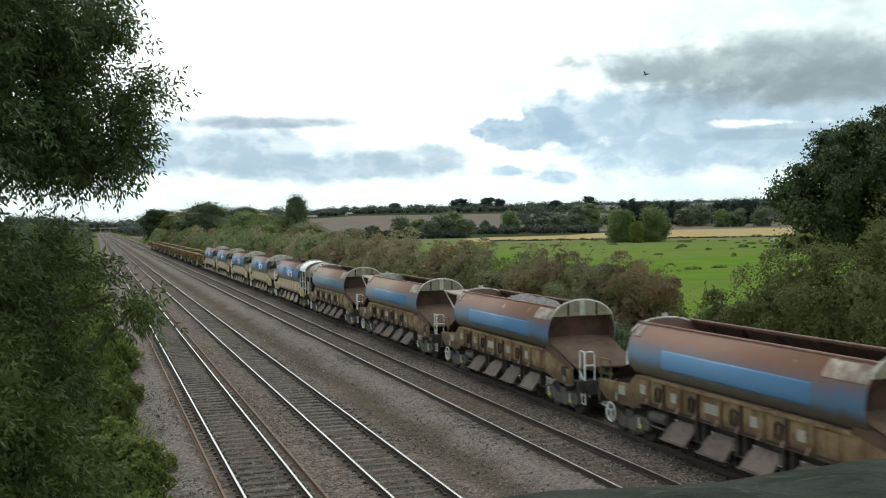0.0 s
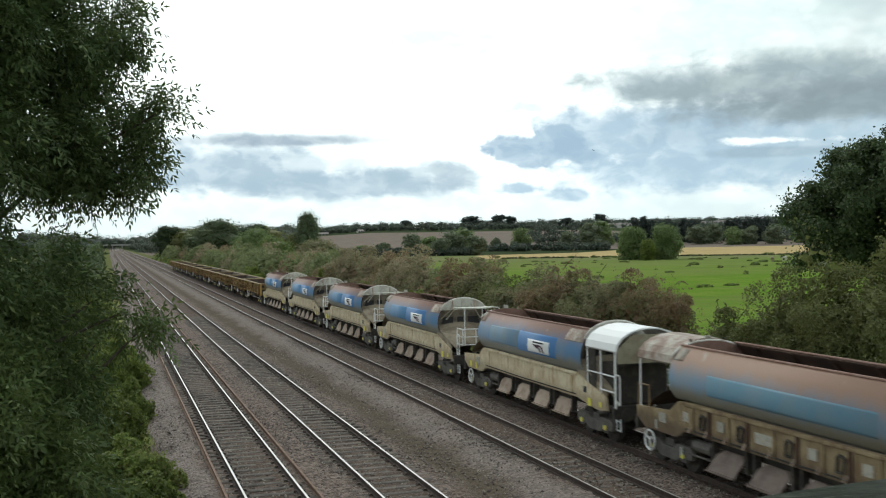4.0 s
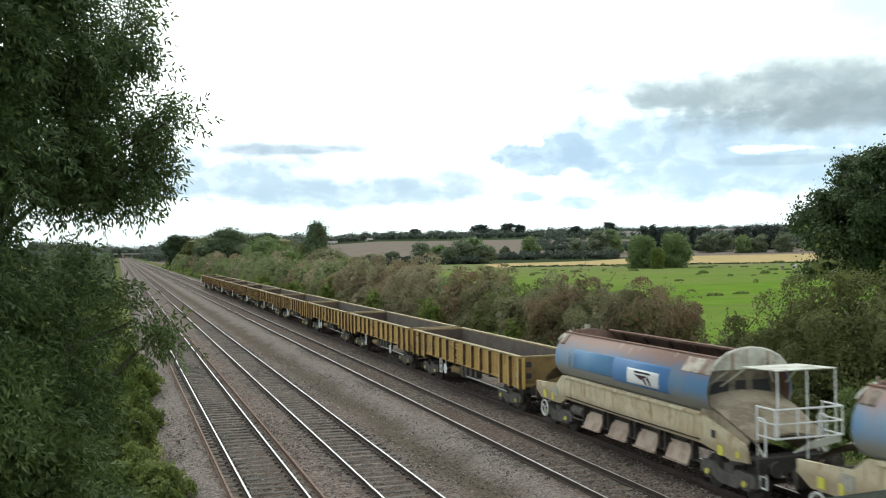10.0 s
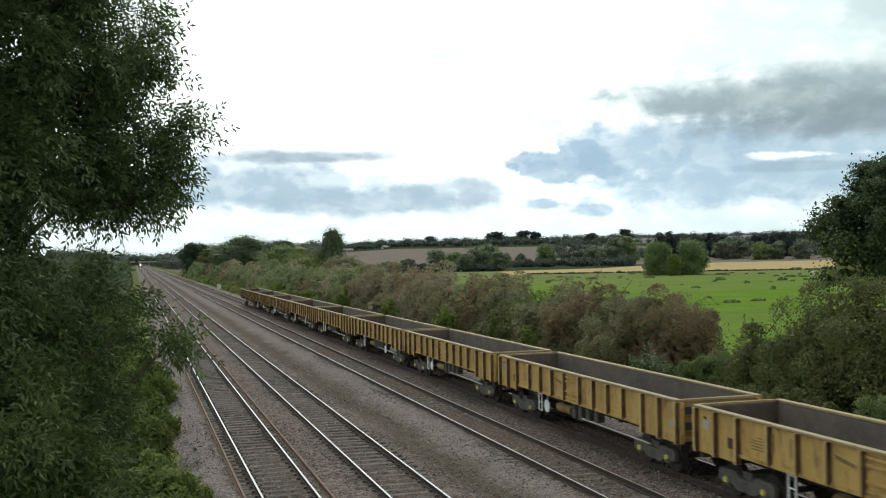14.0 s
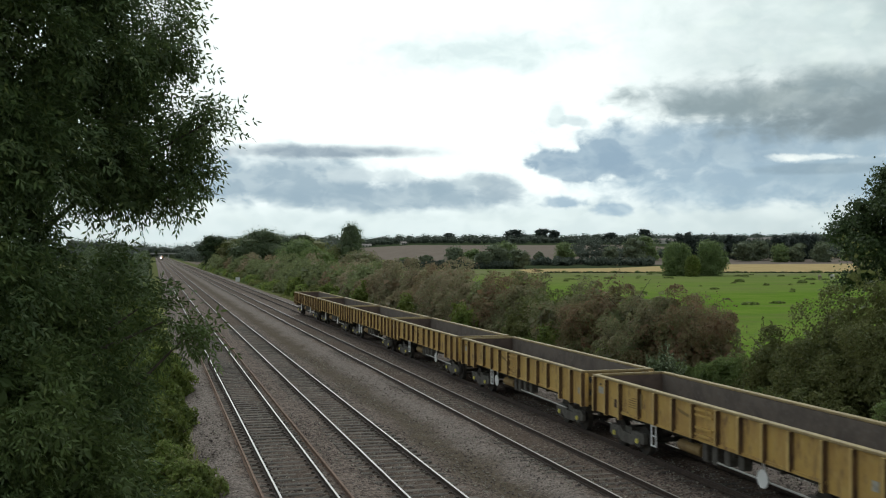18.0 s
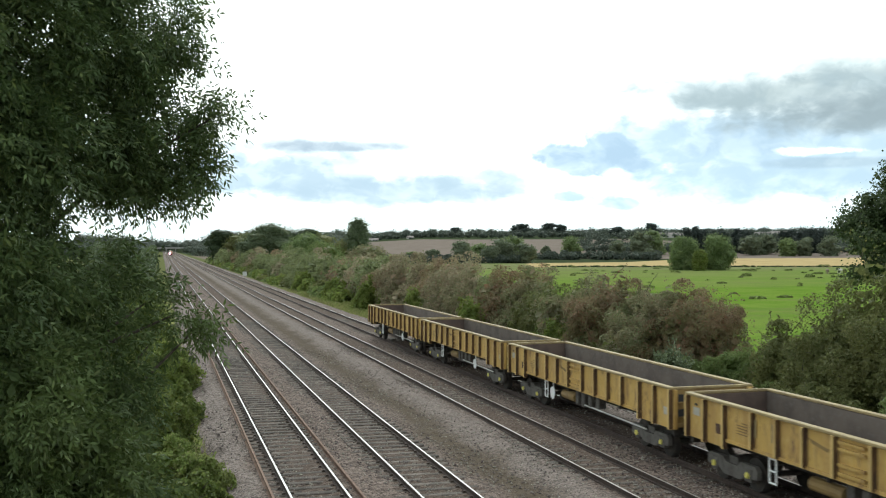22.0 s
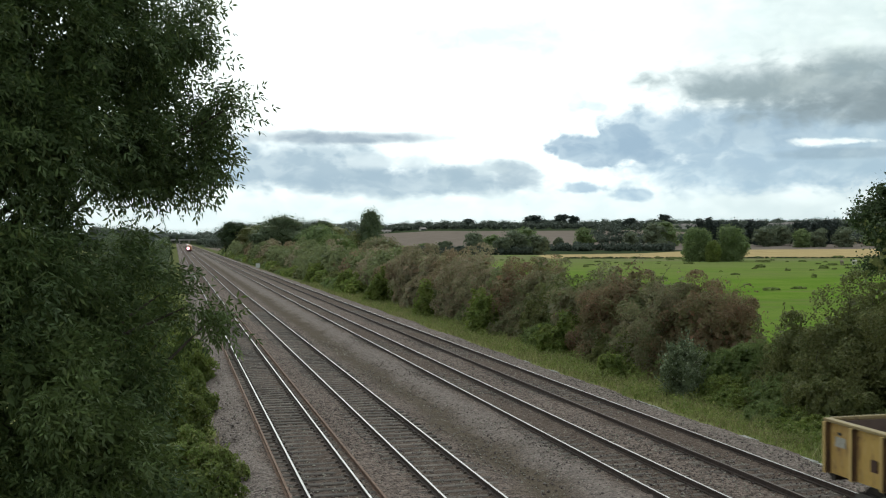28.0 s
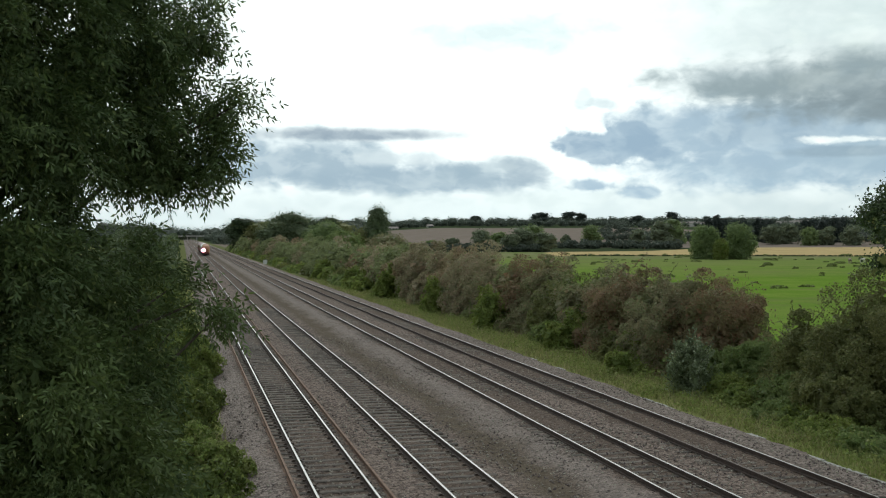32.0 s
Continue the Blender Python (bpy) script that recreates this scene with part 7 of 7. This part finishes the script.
def make_verge():
    """Rank grass and weeds along both edges of the ballast."""
    rng = np.random.default_rng(55)
    n = 60000
    y = 22 + 150 * rng.random(n) ** 1.8
    x = 19.95 + 5.4 * rng.random(n) ** 0.8
    n2 = 9000
    y2 = 14 + 60 * rng.random(n2) ** 1.5
    x2 = 1.6 - 3.6 * rng.random(n2)
    x, y = np.concatenate([x, x2]), np.concatenate([y, y2])
    z = land_height(x, y)
    h = (0.10 + 0.30 * rng.random(len(x)) ** 2) * (0.75 + 0.5 * np.sin(x * 1.7 + y * 0.4) ** 2)
    lean = rng.normal(size=(len(x), 2)) * 0.35
    w = 0.018 + 0.00035 * y
    a = rng.random(len(x)) * 6.283
    dx, dy = np.cos(a) * w, np.sin(a) * w
    p0 = np.stack([x - dx, y - dy, z - 0.02], -1)
    p1 = np.stack([x + dx, y + dy, z - 0.02], -1)
    p2 = np.stack([x + lean[:, 0] * h, y + lean[:, 1] * h, z + h], -1)
    me = mesh_arrays("verge_grass", np.stack([p0, p1, p2], 1).reshape(-1, 3), np.arange(len(x) * 3).reshape(-1, 3), M["weed"])
    spots = []
    for _ in range(2100):
        yy = 20 + 150 * rng.random() ** 1.7
        xx = 20.0 + 4.6 * rng.random() if rng.random() < 0.72 else 1.0 - 3.0 * rng.random()
        k = rng.uniform(0.22, 0.6)
        spots.append((xx, yy, float(land_height(np.array(xx), np.array(yy))) + k * 0.35, k, k, k * rng.uniform(0.5, 1.1)))
    pts, out = shell_points(rng, 62000, spots)
    weeds = leaf_mesh("verge_weeds", pts, out, 0.11, M["weed_green"], rng, 0.3)
    tagged(new("verge_weeds", weeds), "low green weeds and nettles on the railway verge", "weeds", kind="stuff")
    tagged(new("verge_grass", me), "rank yellowing grass and weeds along the ballast edge", "grass", kind="stuff")
    for i, (x, y, w, h, kind) in enumerate([(0.7, 27.0, 2.0, 1.5, "shrub"), (0.3, 23.5, 2.2, 1.6, "shrub"), (0.8, 31.0, 1.8, 1.6, "weed_green"), (0.2, 37.0, 2.2, 2.4, "shrub"), (0.9, 44.0, 1.8, 1.8, "shrub"), (0.6, 54.0, 2.4, 2.6, "lime"), (-1.4, 70.0, 5.0, 4.4, "shrub"), (-2.8, 95.0, 6.0, 5.6, "shrub"), (-5.0, 130.0, 9.0, 7.0, "round_dark"), (-7.5, 180.0, 11.0, 8.6, "round_dark"), (-9.5, 240.0, 13.0, 9.6, "round_dark"), (-12.0, 320.0, 15.0, 10.6, "round_dark")]):
        bush("lineside_shrub", "leafy green shrub at the edge of the ballast", "bush", x, y, w * 1.1, w * 1.5, h, M[kind], 0.05 + 0.0012 * y, 9000 if y < 60 else 4200, 600 + i, "lineside shrubs", 60 if y < 60 else 20, y < 60)


make_hedges()
make_trees()
make_woods()
make_verge()


def make_meadow():
    """Tufts of dock and thistle in the meadow, a low hedge at its far edge and two grazing cows."""
    rng = np.random.default_rng(91)
    spots = []
    for _ in range(150):
        d = rng.uniform(120, 400) if rng.random() < 0.45 else rng.uniform(290, 420)
        a = radians(rng.uniform(15, 46))
        x, y = math.sin(a) * d, math.cos(a) * d
        if x < 34:
            continue
        k = rng.uniform(0.2, 0.6) * (1.5 if d > 260 else 1.0)
        spots.append((x, y, float(land_height(np.array(x), np.array(y))) + 0.1, k * rng.uniform(1.0, 2.6), k, k * rng.uniform(0.4, 0.9)))
    pts, out = shell_points(rng, 26000, spots)
    tagged(new("meadow_tufts", leaf_mesh("meadow_tufts", pts, out, 0.3, M["tuft"], rng, 0.3)), "dull tufts of dock and thistle in the meadow", "weeds", kind="stuff")
    masses = []
    for i in range(700):
        x = 140 + 300 * i / 700 + rng.normal() * 0.4
        y = 433 - 0.5 * x + rng.normal() * 0.4
        k = rng.uniform(0.22, 0.5)
        masses.append((x, y, float(land_height(np.array(x), np.array(y))) + 0.1, 0.8, 0.6, k))
    pts, out = shell_points(rng, 30000, masses)
    tagged(new("ditch_hedge", leaf_mesh("ditch_hedge", pts, out, 0.3, M["oak"], rng, 0.5)), "low dark hedge between the meadow and the stubble", "hedge", kind="stuff")
    for coat, az, d, turn in (((0.62, 0.58, 0.52), 36.0, 300, 0.4), ((0.30, 0.24, 0.19), 35.4, 296, 1.2)):
        a = radians(az)
        x, y = math.sin(a) * d, math.cos(a) * d
        hide = surface("short cow coat", coat, 0.9, grain=[(2.0, (coat[0] * 0.7, coat[1] * 0.68, coat[2] * 0.66), 0.45, 0.6, 0.7)])
        cow = tagged(new("cow"), "pale cow grazing in the meadow" if coat[0] > 0.5 else "brown cow standing in the meadow", "cow", "grazing cows")
        cow.location = (x, y, float(land_height(np.array(x), np.array(y))))
        cow.rotation_euler = (0, 0, turn)
        bm = bmesh.new()
        bmesh.ops.create_icosphere(bm, subdivisions=3, radius=1.0, matrix=Matrix.LocRotScale((0, 0, 1.05), None, (1.0, 0.38, 0.42)))
        part("body", bm, hide, cow)
        bm = bmesh.new()
        add_tube(bm, (0.8, 0, 1.2), (1.25, 0, 1.0), 0.24, 8, 0.16)
        add_tube(bm, (1.2, 0, 1.05), (1.6, 0, 0.75), 0.17, 8, 0.10)
        part("head", bm, hide, cow)
        for lx in (-0.7, 0.62):
            for ly in (-0.22, 0.22):
                part("leg", add_tube(bmesh.new(), (lx, ly, 0.0), (lx, ly, 0.85), 0.07, 8, 0.12), hide, cow)


def make_bird():
    """A dark gull, wings half raised, flying away over the meadow."""
    ob = tagged(new("bird"), "small dark bird flying with raised wings", "bird")
    plume = surface("dark grey plumage", (0.06, 0.06, 0.062), 0.8)
    b = bmesh.new()
    bmesh.ops.create_icosphere(b, subdivisions=2, radius=1.0, matrix=Matrix.Diagonal((0.05, 0.17, 0.05, 1)))
    part("body", b, plume, ob)
    for s in (-1, 1):
        part("wing", prism([(0.0, 0.06), (s * 0.16, 0.05), (s * 0.34, -0.02), (s * 0.16, -0.06), (0.0, -0.07)], "z", -0.008, 0.008), plume, ob).rotation_euler = (0.2, -s * 0.45, 0)
    part("tail", prism([(-0.03, -0.15), (0.03, -0.15), (0.05, -0.26), (-0.05, -0.26)], "z", -0.006, 0.006), plume, ob)
    rows = []
    for t, x, z in ((0, 34.08, 15.89), (0.2, 33.31, 15.07), (0.4, 32.78, 14.52), (0.8, 31.98, 13.76), (1.2, 31.65, 13.36), (1.6, 31.26, 13.11), (3.5, 29.8, 12.3), (32, 20.0, 8.4)):
        y = 56 + 26 * t
        rows.append((t, pose(x * y / 60, y, 6.586 + (z - 6.586) * y / 60, 0, 12, 25)))
    birds.append((ob, rows))


def make_lineside():
    """Cable trough lids along the ballast edge and a white equipment cabinet far down the line."""
    conc = surface("pale concrete trough lid", (0.36, 0.35, 0.32), 0.9, grain=[(5, (0.22, 0.21, 0.18), 0.4, 0.65, 0.8)], bump=0.2)
    rnd = random.Random(12)
    lid = mesh_of(box(-0.16, 0.16, -0.48, 0.48, -0.05, 0.0, 0.012), "trough_lid", conc)
    for y in (25.2, 26.3, 27.4, 28.4, 29.4, 30.4, 31.4, 33.0, 39.6, 40.6, 41.7, 48.0, 52.5, 57.0, 63.0):
        ob = tagged(new("trough_lid", lid), "pale concrete cable trough lid half buried in ballast", "trough lid", "cable trough lids")
        ob.location = (19.62 + rnd.uniform(-0.05, 0.05), y, -0.50 + rnd.uniform(-0.02, 0.03))
        ob.rotation_euler = (0, rnd.uniform(0.1, 0.3), rnd.uniform(-0.06, 0.06))
    cab = tagged(new("lineside_cabinet"), "small white lineside equipment cabinet on the verge", "cabinet")
    cab.location = (20.9, 268, -0.7)
    part("body", box(-0.5, 0.5, -0.3, 0.3, 0.0, 1.05, 0.03), M["white"], cab)
    part("roof", box(-0.55, 0.55, -0.35, 0.35, 1.05, 1.13, 0.02), M["pale"], cab)
    part("door", box(-0.42, 0.42, -0.33, -0.3, 0.1, 0.98, 0.01), M["white"], cab)


def make_houses():
    """Small houses far off among the trees."""
    wall = surface("pale rendered wall", (0.55, 0.52, 0.47), 0.9)
    tile = surface("grey-brown tiled roof", (0.30, 0.27, 0.25), 0.9, grain=[(0.8, (0.14, 0.11, 0.10), 0.4, 0.6, 0.8)])
    pane = surface("dark window glass", (0.03, 0.035, 0.04), 0.2)
    for i, (az, d, w, h) in enumerate(((11.4, 985, 9, 2.2), (13.4, 990, 5, 2.4), (27.4, 990, 18, 4.2), (28.3, 1000, 14, 3.6), (32.4, 990, 20, 4.6), (33.0, 1000, 14, 5.0))):
        a = radians(az)
        x, y = math.sin(a) * d, math.cos(a) * d
        ob = tagged(new("house"), "distant pale house with a low pitched roof", "house", "distant houses")
        ob.location = (x, y, float(land_height(np.array(x), np.array(y))) - 1.2)
        ob.rotation_euler = (0, 0, -a + 0.3 * math.sin(i * 2.0))
        part("wall", box(-w / 2, w / 2, -4, 4, -4.0, h), wall, ob)
        part("roof", prism([(-4.5, h), (4.5, h), (0, h + 1.7)], "x", -w / 2 - 0.4, w / 2 + 0.4), tile, ob)
        for k in range(3):
            xx = -w / 2 + w * (k + 0.5) / 3
            part("window", box(xx - 0.7, xx + 0.7, -4.06, -3.9, h * 0.35, h * 0.35 + 1.4), pane, ob)


birds = []
M["tuft"] = leaf_surface("dull meadow tufts", (0.170, 0.225, 0.060), (0.19, 0.22, 0.075), (0.22, 0.23, 0.09), 0.35)
make_meadow()
make_houses()
make_lineside()
make_bird()
motions()
